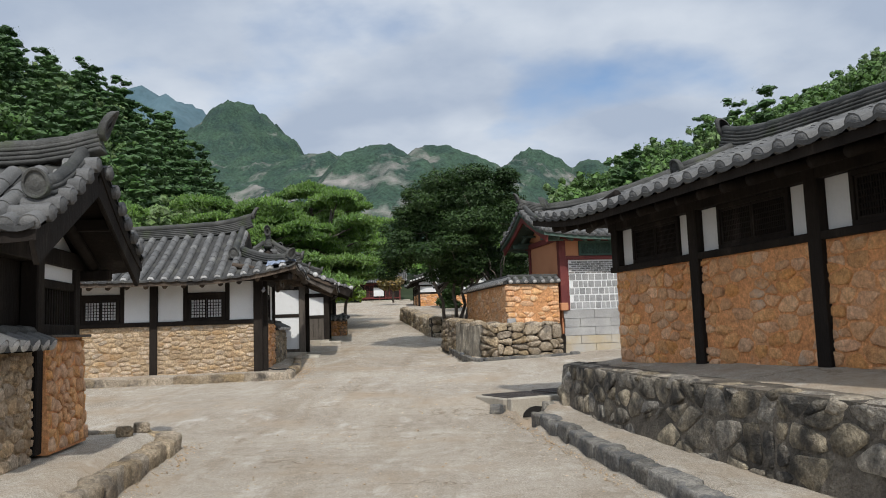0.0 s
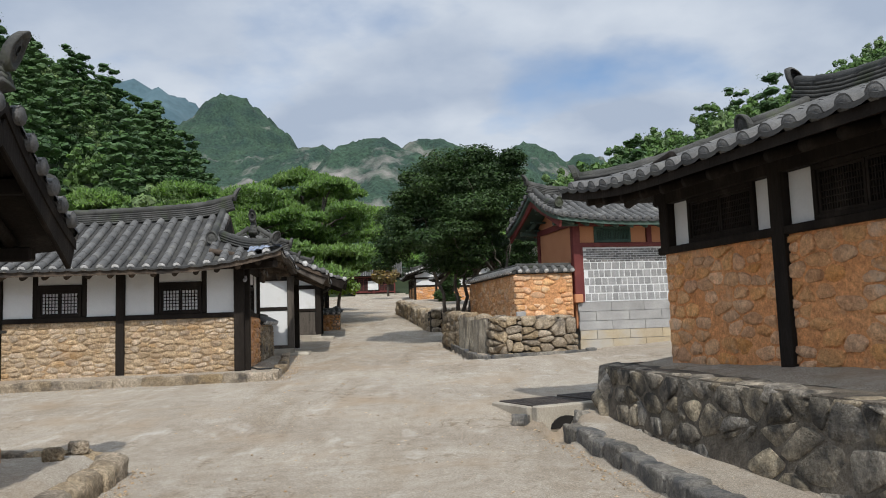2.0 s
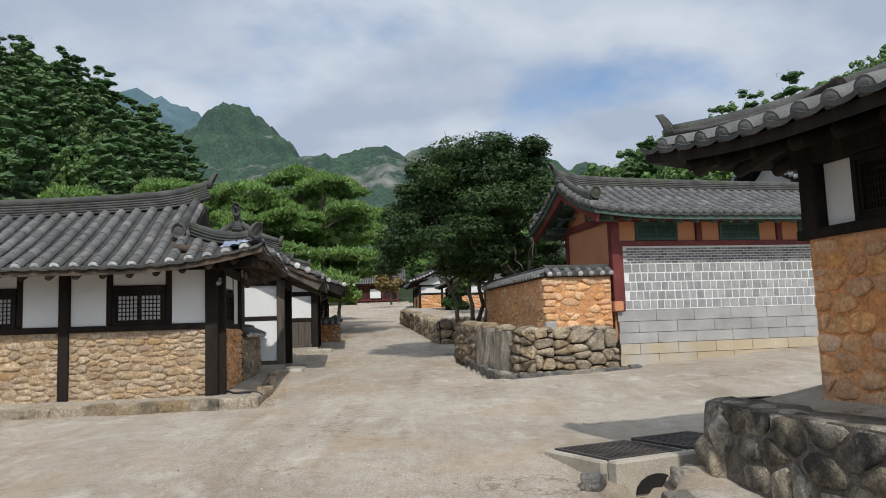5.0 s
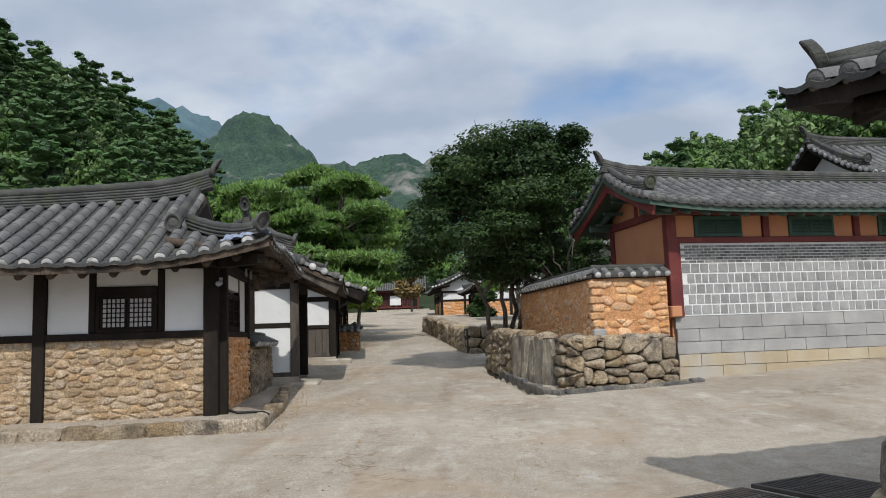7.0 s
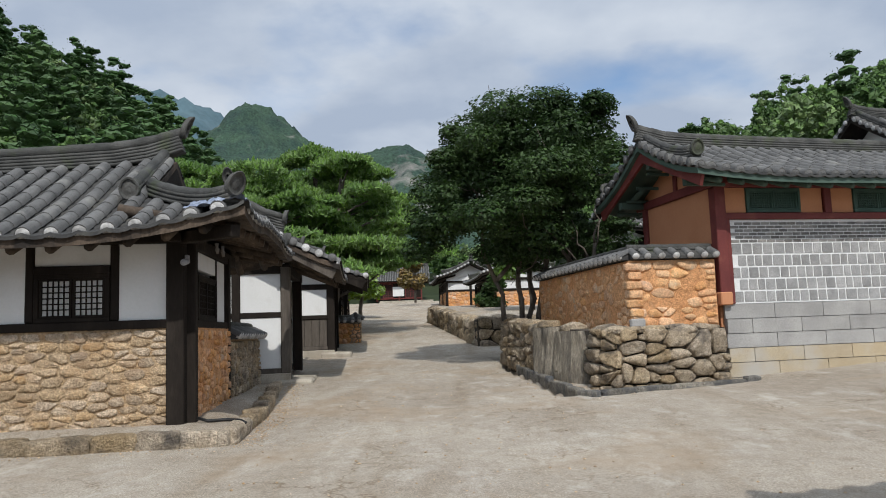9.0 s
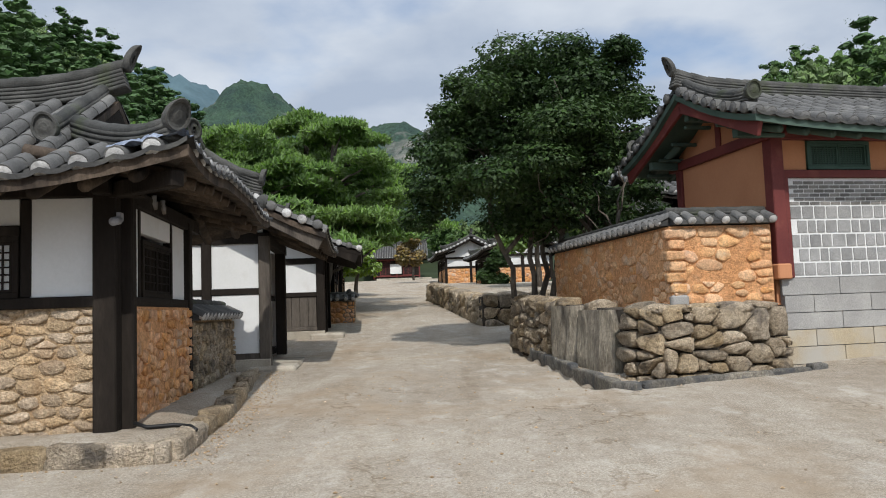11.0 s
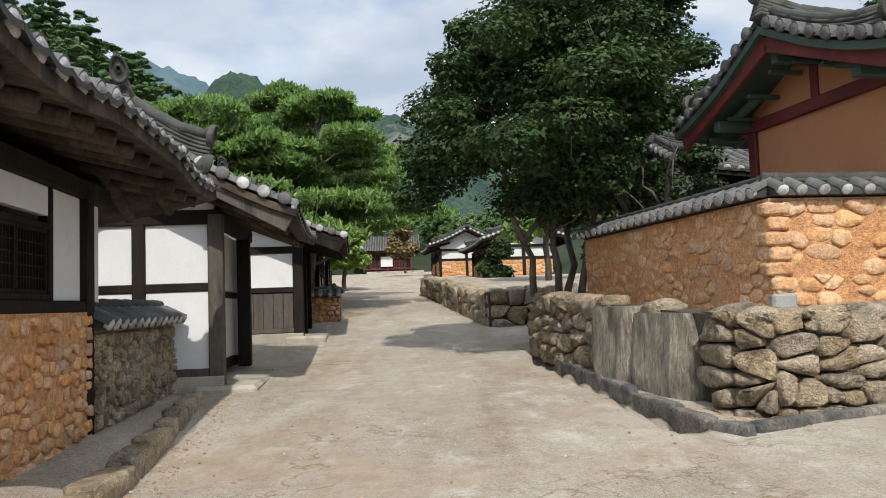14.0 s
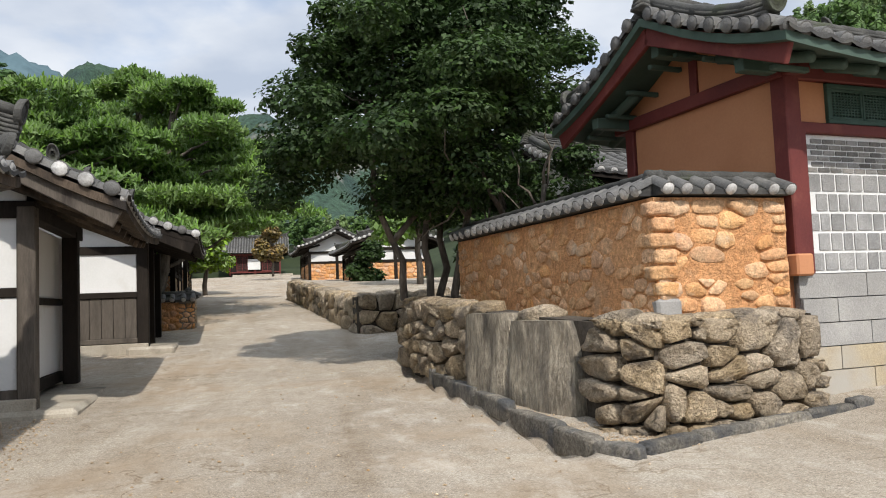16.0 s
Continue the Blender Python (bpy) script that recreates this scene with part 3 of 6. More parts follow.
# ---- roofs ----
def tile_geo(length=0.36, r0=0.094, r1=0.084, n=6, face=False, drop=0.0):
    """A half-round cover tile along +y (uphill), crown up. face: a closed lower end in slot 1."""
    g = Geo()
    vs = []
    for y, r in ((0, r0), (length, r1)):
        for k in range(n + 1):
            a = math.pi * k / n
            vs.append((-r * math.cos(a), y, r * math.sin(a) - 0.01))
    fs = [(k, k + 1, n + 2 + k, n + 1 + k)[::-1] for k in range(n)]
    g.add(vs, fs)
    lip = [(-(r0 - 0.018) * math.cos(math.pi * k / n), 0.002, (r0 - 0.018) * math.sin(math.pi * k / n) - 0.01) for k in range(n + 1)]
    g.add(vs[: n + 1] + lip, [(k, k + 1, n + 2 + k, n + 1 + k) for k in range(n)])
    if face:
        q = r0 - 0.008
        ring = [(-q * math.cos(2 * math.pi * k / 12), 0.004, q * 0.92 * math.sin(2 * math.pi * k / 12) - 0.008) for k in range(12)]
        mid = [(x * 0.75, -0.012 - 0.004 * (k % 3), z * 0.75 - 0.004) for k, (x, _, z) in enumerate(ring)]
        back = [(x, 0.05, z) for x, _, z in ring]
        g.add(ring + back, [(k, (k + 1) % 12, 12 + (k + 1) % 12, 12 + k)[::-1] for k in range(12)], 1)
        g.add(ring + mid + [(0, -0.016, -0.006)], [(k, (k + 1) % 12, 12 + (k + 1) % 12, 12 + k) for k in range(12)] + [(12 + k, 12 + (k + 1) % 12, 24) for k in range(12)], 1)
    return g


COVER = tile_geo().data("cover_tile", TILE, True)
EAVE_LIME = tile_geo(face=True).data("eave_tile", [TILE, LIME], True)
EAVE_ROUND = tile_geo(face=True).data("eave_tile", [TILE, TILE], True)


def horn_geo(h=0.34, w=0.15, lean=0.35):
    """An upright rounded end tile, a thick rim round a sunk, domed face, leaning outward along +x."""
    g, n = Geo(), 24
    vs, fs = [], []
    prof = ((-0.045, 0.80), (-0.04, 1.0), (0.028, 1.02), (0.042, 0.95), (0.040, 0.80), (0.018, 0.74), (0.022, 0.55), (0.040, 0.25))
    for t, s in prof:
        for k in range(n):
            a = 2 * math.pi * k / n
            z = h * 0.5 * (1 + math.sin(a) * s)
            y = w * math.cos(a) * s * (1.0 if math.sin(a) < 0.2 else 0.94)
            vs.append((t + lean * (z / h) ** 2 * h, y, z))
    fs.append(tuple(range(n))[::-1])
    for lev in range(len(prof) - 1):
        fs += [(lev * n + k, lev * n + (k + 1) % n, (lev + 1) * n + (k + 1) % n, (lev + 1) * n + k)[::-1] for k in range(n)]
    fs.append(tuple((len(prof) - 1) * n + k for k in range(n)))
    return g.add(vs, fs)


def ridge_geo(path, w=0.24, layers=4, cap=0.085):
    """A laid ridge: thin courses of tile, stepped in and out, under a round cap with joints."""
    prof, z = [], -0.05
    left, right = [], []
    for i in range(layers):
        o = w / 2 - 0.012 * i
        right += [(o, z), (o, z + 0.04), (o - 0.022, z + 0.042), (o - 0.022, z + 0.052)]
        z += 0.052
    left = [(-a, b) for a, b in reversed(right)]
    g = Geo().sweep([(-a, b) for a, b in [(p[0], p[1]) for p in right + left]], path)
    pts = [Vector(p) + Vector((0, 0, z + 0.0)) for p in path]
    total = sum((b - a).length for a, b in zip(pts, pts[1:]))
    n = max(2, int(total / 0.34))

    def at(s):
        s *= total
        for a, c in zip(pts, pts[1:]):
            q = (c - a).length
            if s <= q + 1e-6:
                return a + (c - a) * (s / q)
            s -= q
        return pts[-1]

    line, radii = [], []
    for i in range(n):
        line += [at((i + 0.02) / n), at((i + 0.98) / n)]
        radii += [cap, cap * 0.86]
    g.tube(line, radii, 10)
    return g, z


def roof(house, cx, cy, L, W, ze, zr, skirt, up=0.22, verge=0.0, turned=0, step=0.29, eave=None, near=None, limit=300, rafter=TIMBER, ends=(1, 1), sag=0.1, layers=4, rafters=True, soffit=TIMBER, desc=None, verge_end=None, label="grey half-round tiled roof"):
    """A tiled roof over a rectangle L by W in the house's frame. skirt: depth of the hipped skirt under the gable (0: plain gable with verge).
    turned: degrees by which the ridge is turned in the house's frame. ends: which ends (-x, +x) carry horns."""
    eave = eave or EAVE_LIME
    hx, hy = L / 2, W / 2
    xg = hx - skirt
    base = rot(cx, cy, 0, turned)
    body = Geo()

    def prof(e):
        s = e / hy
        return ze + (zr - ze) * (0.74 * s + 0.26 * s * s)

    def lift_at(x, y):
        a, b = max(0, 1 - (hx - abs(x)) / 2.4), max(0, 1 - (hy - abs(y)) / 1.9)
        return up * a * a * b * b + (sag * (x / hx) ** 2 * (1 - b) if zr > ze else 0)

    def H(x, y):
        e = hy - abs(y)
        if abs(x) > xg + 1e-4:
            e = min(e, hx - abs(x))
        return prof(e) + lift_at(x, y)

    top, low = -0.02, -0.12

    def slab(xs, ys):
        body.grid(xs, ys, lambda x, y: base @ Vector((x, y, H(x, y) + top)))
        body.grid(xs, ys, lambda x, y: base @ Vector((x, y, H(x, y) + low)), True)
        edge = [(x, ys[0]) for x in xs] + [(xs[-1], y) for y in ys[1:]] + [(x, ys[-1]) for x in xs[-2::-1]] + [(xs[0], y) for y in ys[-2::-1]]
        vs = []
        for x, y in edge:
            vs += [base @ Vector((x, y, H(x, y) + low)), base @ Vector((x, y, H(x, y) + top))]
        body.add(vs, [(2 * i, 2 * i + 2, 2 * i + 3, 2 * i + 1) for i in range(len(edge) - 1)])

    ny = max(8, int(W / 0.35) // 2 * 2)
    ys = lin(-hy, hy, ny + 1)
    slab(lin(-xg, xg, max(8, int(2 * xg / 0.5))), ys)
    if skirt:
        eps = 2e-4
        for s in (-1, 1):
            xs = lin(xg + eps, hx, 9)
            slab(sorted(s * x for x in xs), ys)
    bm = bmesh.new()
    rm = body.data("roof", soffit)
    bm.from_mesh(rm)
    bmesh.ops.remove_doubles(bm, verts=bm.verts, dist=0.0005)
    bm.to_mesh(rm)
    bm.free()
    r_ob = part("roof", rm, None, house, label)

    def tilt_at(x, y, dx, dy):
        """The pose of a tile whose uphill way is (dx, dy)."""
        h0, h1 = H(x, y), H(x + dx * 0.2, y + dy * 0.2)
        u = Vector((dx, dy, (h1 - h0) / 0.2)).normalized()
        s = u.cross(Vector((0, 0, 1))).normalized()
        n = s.cross(u)
        return base @ Matrix(((s.x, u.x, n.x, x), (s.y, u.y, n.y, y), (s.z, u.z, n.z, h0 + 0.042), (0, 0, 0, 1)))

    spots, bed = [], Geo()

    def row(x, y, dx, dy, run):
        n = max(1, int(run / 0.30))
        if run < 0.12:
            return
        for i in range(n):
            d = i * 0.30
            spots.append((tilt_at(x + dx * d, y + dy * d, dx, dy), i == 0))

    def channel(x, y, dx, dy, run):
        """The dished under-tiles between two rows, each a step above the last."""
        if run < 0.1:
            return
        n = max(1, math.ceil(run / 0.22))
        px, py = -dy, dx
        vs = []
        for i in range(n):
            for d, dz in ((i * run / n, 0.022), ((i + 1) * run / n, 0.0)):
                for k in range(5):
                    o = (k / 4 - 0.5) * step
                    qx, qy = x + dx * d + px * o, y + dy * d + py * o
                    qq = max(-hx, min(hx, qx)), max(-hy, min(hy, qy))
                    z = H(*qq) + dz + (0.035 * (k / 2 - 1) ** 2 - 0.012)
                    vs.append(base @ Vector((qx - (dx * 0.05 if i == 0 and dz else 0), qy - (dy * 0.05 if i == 0 and dz else 0), z)))
        fs = [(r * 5 + k, r * 5 + k + 1, r * 5 + k + 6, r * 5 + k + 5) for r in range(2 * n - 1) for k in range(4)]
        bed.add(vs, [q[::-1] for q in fs] if (px * dy - py * dx) > 0 else fs)
        lip = [(a[0], a[1], a[2] - 0.045) for a in vs[:5]]
        bed.add(list(vs[:5]) + lip, [(k, k + 1, k + 6, k + 5) for k in range(4)])

    count = int(round(L / step))
    for s in (-1, 1):
        for i in range(count + 1):
            x = -hx + (i + 0.0) * L / count
            x = max(-hx + 0.06, min(hx - 0.06, x))
            for fn, xx in ((row, x), (channel, -hx + (i + 0.5) * L / count)):
                if fn is channel and i == count:
                    continue
                run = hy - 0.05 if abs(xx) <= xg else max(0.0, hx - abs(xx) - 0.05)
                fn(xx, s * hy, 0, -s, run)
    if skirt:
        for s in (-1, 1):
            m = int(round(W / step))
            for i in range(m + 1):
                for fn, y in ((row, -hy + i * W / m), (channel, -hy + (i + 0.5) * W / m)):
                    if fn is channel and i == m:
                        continue
                    y = max(-hy + 0.06, min(hy - 0.06, y))
                    run = min(skirt, hy - abs(y)) - 0.04
                    fn(s * hx, y, -s, 0, run)
    else:
        for s in (-1, 1):
            for q in (-1, 1):
                for i in range(int(hy / 0.26)):
                    y = q * (0.22 + i * 0.26)
                    mm = tilt_at(s * hx, y, 0, -q)
                    o, nn, up3 = base.to_3x3() @ Vector((-s, 0, 0)), mm.translation, mm.to_3x3().col[2]
                    side = o.cross(up3)
                    spots.append((Matrix(((side.x, o.x, up3.x, nn.x - o.x * 0.05), (side.y, o.y, up3.y, nn.y - o.y * 0.05), (side.z, o.z, up3.z, nn.z + 0.035), (0, 0, 0, 1))), 2))
    tagged(part("under_tiles", bed, TILE_BED, r_ob, "dished grey under-tiles with the shade between rows in their colour", True), kind="stuff")
    if near:
        spots.sort(key=lambda q: near(q[0].translation))
    rest_a, rest_b = Geo(), Geo()
    for i, (mm, first) in enumerate(spots):
        me = (verge_end if verge_end and i % 3 else EAVE_ROUND) if first == 2 else eave if first else COVER
        if i < limit:
            part("verge_tile" if first == 2 else "eave_tile" if first else "roof_tile", me, None, r_ob, m=mm)
        else:
            (rest_b if first else rest_a).add([p.co for p in me.vertices], [tuple(q.vertices) for q in me.polygons], 0, mm)
            if first:
                rest_b.k[-len(me.polygons):] = [q.material_index for q in me.polygons]
    if rest_a.v:
        tagged(part("roof_tiles", rest_a, TILE, r_ob, smooth=True), kind="stuff")
    if rest_b.v:
        tagged(part("eave_tiles", rest_b, [eave.materials[0], eave.materials[1]], r_ob, smooth=True), kind="stuff")

    # ridges
    over = verge + (0.10 if skirt else 0.02)
    mpath = [base @ Vector((x, 0, H(max(-xg, min(xg, x)), 0) + 0.02 + 0.16 * max(0, abs(x) - xg + 0.9) ** 2)) for x in lin(-xg - over, xg + over, 25)]
    g, ht = ridge_geo(mpath, 0.26, layers + 2, 0.09)
    part("main_ridge", g, RIDGE, r_ob, "stacked grey tile ridge", True)
    yg = hy - skirt if skirt else hy - 0.45
    for s in (-1, 1):
        if not ends[(s + 1) // 2]:
            continue
        x = s * (xg + verge - 0.16)
        part("ridge_end_tile", horn_geo(0.34, 0.115, 0.4), RIDGE, r_ob, "", True, m=base @ pose(s * (xg + over), 0, H(s * xg, 0) + ht + 0.08, 0, 0, 0 if s > 0 else 180))
        for q in (-1, 1):
            end = desc or max(0.2, min(hy - 0.2, yg + (0.35 if skirt else 0.0)))
            dp = [base @ Vector((x, q * y, H(math.copysign(min(abs(x), xg), x), q * y) + 0.05 + (0.05 if skirt else 0.14) * (y / end) ** 3)) for y in lin(0.1, end, 9)]
            g, hh = ridge_geo(dp, 0.22, layers - 1 if skirt else layers + 1, 0.08)
            part("descending_ridge", g, RIDGE, r_ob, "", True)
            part("ornament_tile", horn_geo(0.29, 0.13, 0.2), RIDGE, r_ob, m=base @ pose(x, q * (end + 0.03), H(math.copysign(min(abs(x), xg), x), q * end) + hh + (-0.06 if skirt else 0.04), 0, 0, 90 * q))
            if skirt:
                hp = []
                for t in lin(0.0, 0.90, 9):
                    px, py = s * (xg + skirt * t), q * (hy - skirt + skirt * t)
                    hp.append(base @ Vector((px, py, H(s * (abs(px) - 1e-3), py) + 0.03 + 0.10 * t * t)))
                g, hh = ridge_geo(hp, 0.22, layers - 1, 0.08)
                part("hip_ridge", g, RIDGE, r_ob, "", True)
                part("hip_end_tile", horn_geo(0.28, 0.125, 0.4), RIDGE, r_ob, m=base @ pose(px, py, H(px, py) + hh + 0.02, 0, 0, math.degrees(math.atan2(q, s))))
    if rafters:
        unit = Geo().tube([(0, 0.0, 0), (0, 1.0, 0)], [0.062, 0.07], 8).data("rafter", rafter, True)
        for s in (-1, 1):
            for x in lin(-hx + 0.5, hx - 0.5, max(2, int((L - 1) / 0.42))):
                mm = tilt_at(x, s * (hy - 0.10), 0, -s)
                part("rafter", unit, None, r_ob, m=mm @ Matrix.Translation((0, 0, -0.22)) @ Matrix.Diagonal((1, min(1.35, hy * 0.7), 1, 1)))
        if skirt:
            for s in (-1, 1):
                for y in lin(-hy + 0.5, hy - 0.5, max(2, int((W - 1) / 0.42))):
                    mm = tilt_at(s * (hx - 0.10), y, -s, 0)
                    part("rafter", unit, None, r_ob, m=mm @ Matrix.Translation((0, 0, -0.22)) @ Matrix.Diagonal((1, skirt, 1, 1)))
    return r_ob, H, base


def gable_infill(house, base, H, x, half, z0, material, t=0.1, name="gable_wall"):
    """The upright infill under a gable, at x in the roof's frame."""
    n = 11
    g = Geo()
    ys = lin(-half, half, n)
    vs = []
    for y in ys:
        h = max(z0 + 0.01, H(x, y) - 0.125)
        for xx in (x - t / 2, x + t / 2):
            vs += [base @ Vector((xx, y, z0)), base @ Vector((xx, y, h))]
    fs = []
    for i in range(n - 1):
        a, b = 4 * i, 4 * i + 4
        fs += [(a, a + 1, b + 1, b), (a + 2, b + 2, b + 3, a + 3)]
    g.add(vs, fs)
    return part(name, g, material, house)


# ---- timber and plaster ----
def post(house, x, y, z0, z1, w=0.2, material=TIMBER, name="post"):
    return part(name, Geo().box(x - w / 2, x + w / 2, y - w / 2, y + w / 2, z0, z1, 0.015), material, house)


def bar(house, a, b, w, h, material=TIMBER, name="beam"):
    return part(name, Geo().beam(a, b, w, h), material, house)


def panel(house, a, b, z0, z1, material=WHITE, t=0.08, name="plaster_panel", label=""):
    """An upright panel between the plan points a and b."""
    a, b = Vector((*a, 0)), Vector((*b, 0))
    d = b - a
    m = Matrix.Translation((a.x, a.y, 0)) @ Matrix.Rotation(math.atan2(d.y, d.x), 4, "Z")
    return part(name, Geo().box(0, d.length, -t / 2, t / 2, z0, z1, 0.006, m), material, house, label)


def lattice_window(house, a, b, z0, z1, cols, rows, back=PAPER, frame_mat=TIMBER, bar_mat=TIMBER, leaves=2, out=-1, w=0.016, label="two-leaf lattice window"):
    """A window of lattice leaves over a backing sheet (paper, or near-black painted as an unlit room) between the plan
    points a and b. out: the side of the wall it looks to (local y).
    """
    a, b = Vector((*a, 0)), Vector((*b, 0))
    d = b - a
    L = d.length
    m = Matrix.Translation((a.x, a.y, 0)) @ Matrix.Rotation(math.atan2(d.y, d.x), 4, "Z")
    f = 0.055
    g = Geo()
    g.box(0, L, -0.07, 0.07, z0, z0 + f, 0.006, m).box(0, L, -0.07, 0.07, z1 - f, z1, 0.006, m)
    g.box(0, f, -0.07, 0.07, z0 + f, z1 - f, 0.006, m).box(L - f, L, -0.07, 0.07, z0 + f, z1 - f, 0.006, m)
    win = part("window", g, frame_mat, house, label)
    # A DARK backing carries the room's shade in its own colour.
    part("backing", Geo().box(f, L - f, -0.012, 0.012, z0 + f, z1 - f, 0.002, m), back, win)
    lw = (L - 2 * f) / leaves
    for i in range(leaves):
        x0, x1 = f + i * lw + 0.004, f + (i + 1) * lw - 0.004
        y = out * 0.035
        s = 0.032
        h = Geo()
        h.box(x0, x1, y - 0.018, y + 0.018, z0 + f, z0 + f + s, 0.004, m).box(x0, x1, y - 0.018, y + 0.018, z1 - f - s, z1 - f, 0.004, m)
        h.box(x0, x0 + s, y - 0.018, y + 0.018, z0 + f + s, z1 - f - s, 0.004, m).box(x1 - s, x1, y - 0.018, y + 0.018, z0 + f + s, z1 - f - s, 0.004, m)
        leaf = part("window_leaf", h, frame_mat, win)
        la = Geo()
        for k in range(1, cols):
            x = x0 + s + (x1 - x0 - 2 * s) * k / cols
            la.box(x - w / 2, x + w / 2, y - 0.010, y + 0.010, z0 + f + s, z1 - f - s, 0.002, m)
        for k in range(1, rows):
            z = z0 + f + s + (z1 - z0 - 2 * f - 2 * s) * k / rows
            la.box(x0 + s, x1 - s, y - 0.008, y + 0.008, z - w / 2, z + w / 2, 0.002, m)
        part("lattice", la, bar_mat, win)
    return win


def rubble_panel(house, a, b, z0, z1, mortar, stone, size, seed, depth=0.035, limit=120, t=0.26, batter=0.0, keep=1.0, pick=None):
    """A rubble infill from a to b (its outer face toward the right-hand side of a-b)."""
    a, b = Vector((*a, 0)), Vector((*b, 0))
    d = b - a
    m = Matrix.Translation((a.x, a.y, 0)) @ Matrix.Rotation(math.atan2(d.y, d.x), 4, "Z")
    g = Geo()
    L = d.length
    nx, nz = max(4, int(L / 0.12)), max(4, int((z1 - z0) / 0.12))

    def face(x, z):
        k = (z1 - z) / (z1 - z0)
        return m @ Vector((x, -batter * k + 0.016 * noise.noise((x * 2.1, z * 2.1, seed)) + 0.008 * noise.noise((x * 7, z * 7, seed)), z))

    g.grid(lin(0, L, nx), lin(z0, z1, nz), face)
    g.grid(lin(0, L, 2), lin(z0, z1, 2), lambda x, z: m @ Vector((x, t, z)), True)
    for x in (0, L):
        g.grid([0, 1], lin(z0, z1, nz), lambda q, z: face(x, z) * (1 - q) + (m @ Vector((x, t, z))) * q)
    g.grid(lin(0, L, nx), [0, 1], lambda x, q: face(x, z1) * (1 - q) + (m @ Vector((x, t, z1))) * q)
    wall = part("wall", g, mortar, house, smooth=False)
    tilt = Matrix(((1, 0, 0, 0), (0, 1, batter / (z1 - z0), -batter * z1 / (z1 - z0)), (0, 0, 1, 0), (0, 0, 0, 1)))
    lay_stones(wall, m @ tilt, L, z1 - 0.02, z0 + 0.02, size, depth, stone, seed, limit, keep=keep, pick=pick)
    return wall


def wall_cap(parent, a, b, z, half=0.26, rise=0.12, lime=True, step=0.24, limit=60):
    """A little two-sided tiled coping along a free wall from a to b."""
    a, b = Vector((*a, 0)), Vector((*b, 0))
    d = b - a
    L = d.length
    m = Matrix.Translation((a.x, a.y, z)) @ Matrix.Rotation(math.atan2(d.y, d.x), 4, "Z")
    g = Geo()
    g.sweep([(-half, 0.0), (-half, 0.05), (0, rise + 0.05), (half, 0.05), (half, 0.0)], [m @ Vector((x, 0, 0)) for x in lin(0, L, 8)])
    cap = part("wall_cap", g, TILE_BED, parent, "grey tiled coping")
    n = int(L / step)
    tilt = math.degrees(math.atan2(rise, half))
    me_e, me_c = (EAVE_LIME if lime else EAVE_ROUND), COVER
    for i in range(n + 1):
        x = min(L - 0.05, max(0.05, i * L / n))
        for s in (-1, 1):
            mm = m @ pose(x, s * (half + 0.03), 0.055, 0, 0, 0 if s < 0 else 180) @ pose(0, 0, 0, tilt) @ Matrix.Diagonal((0.8, half / 0.36, 0.8, 1))
            part("eave_tile", me_e, None, cap, m=mm)
    rg, _ = ridge_geo([m @ Vector((x, 0, rise + 0.04)) for x in lin(0, L, 8)], 0.17, 2, 0.07)
    part("coping_ridge", rg, RIDGE, cap, "", True)
    return cap


# ---- right house: rubble walls on a retaining wall ----
CAPS = [rock_mesh("cap_stone", 700 + i, STONE_G, 0.8, 12, 0.9) for i in range(8)]
R_A = (2.80, 12.29)
house_r = thing("house", rot(*R_A, 0, -73.6), "long tiled house with brown rubble walls and dark timber", "house")
RZ0, RZ1 = 0.98, 2.30
bays = (0.0, 2.165, 4.33, 6.495, 8.66, 10.83)
for i, (u0, u1) in enumerate(zip(bays, bays[1:])):
    rubble_panel(house_r, (u0 + (0.0 if i == 0 else 0.06), -0.04), (u1 - 0.06, -0.04), RZ0 - 0.35, RZ1, MUD_R, STONE_R, (0.29, 0.17), 31 + i, 0.019, 150, keep=0.8)
rubble_panel(house_r, (0, 3.2), (0, -0.035), RZ0 - 0.35, RZ1, MUD_R, STONE_R, (0.26, 0.145), 57, 0.02, 90, keep=0.74)
part("back_wall", Geo().box(0, 10.83, 3.1, 3.3, RZ0 - 0.3, 3.1), WHITE, house_r)
part("end_wall", Geo().box(10.73, 10.93, 0, 3.1, RZ0 - 0.3, 3.1), WHITE, house_r)
for u in bays:
    post(house_r, u + (0.08 if u == 0 else 0), -0.02, RZ0 - 0.1 if u else RZ1, 3.16, 0.19)
    if u > 3:
        part("post_base", CAPS[int(u) % 8], None, house_r, m=pose(u, -0.08, RZ0 - 0.12) @ Matrix.Diagonal((0.24, 0.2, 0.16, 1)))
bar(house_r, (-0.1, -0.02, RZ1 + 0.035), (10.9, -0.02, RZ1 + 0.035), 0.16, 0.09)
bar(house_r, (-0.1, -0.02, 3.08), (10.9, -0.02, 3.08), 0.18, 0.28)
bar(house_r, (-0.02, 0, RZ1 + 0.07), (-0.02, 3.2, RZ1 + 0.07), 0.16, 0.15)
bar(house_r, (-0.02, 0, 3.05), (-0.02, 3.2, 3.05), 0.18, 0.2)
panel(house_r, (0.0, 0.1), (0.0, 3.1), RZ1 + 0.14, 3.0, WHITE)
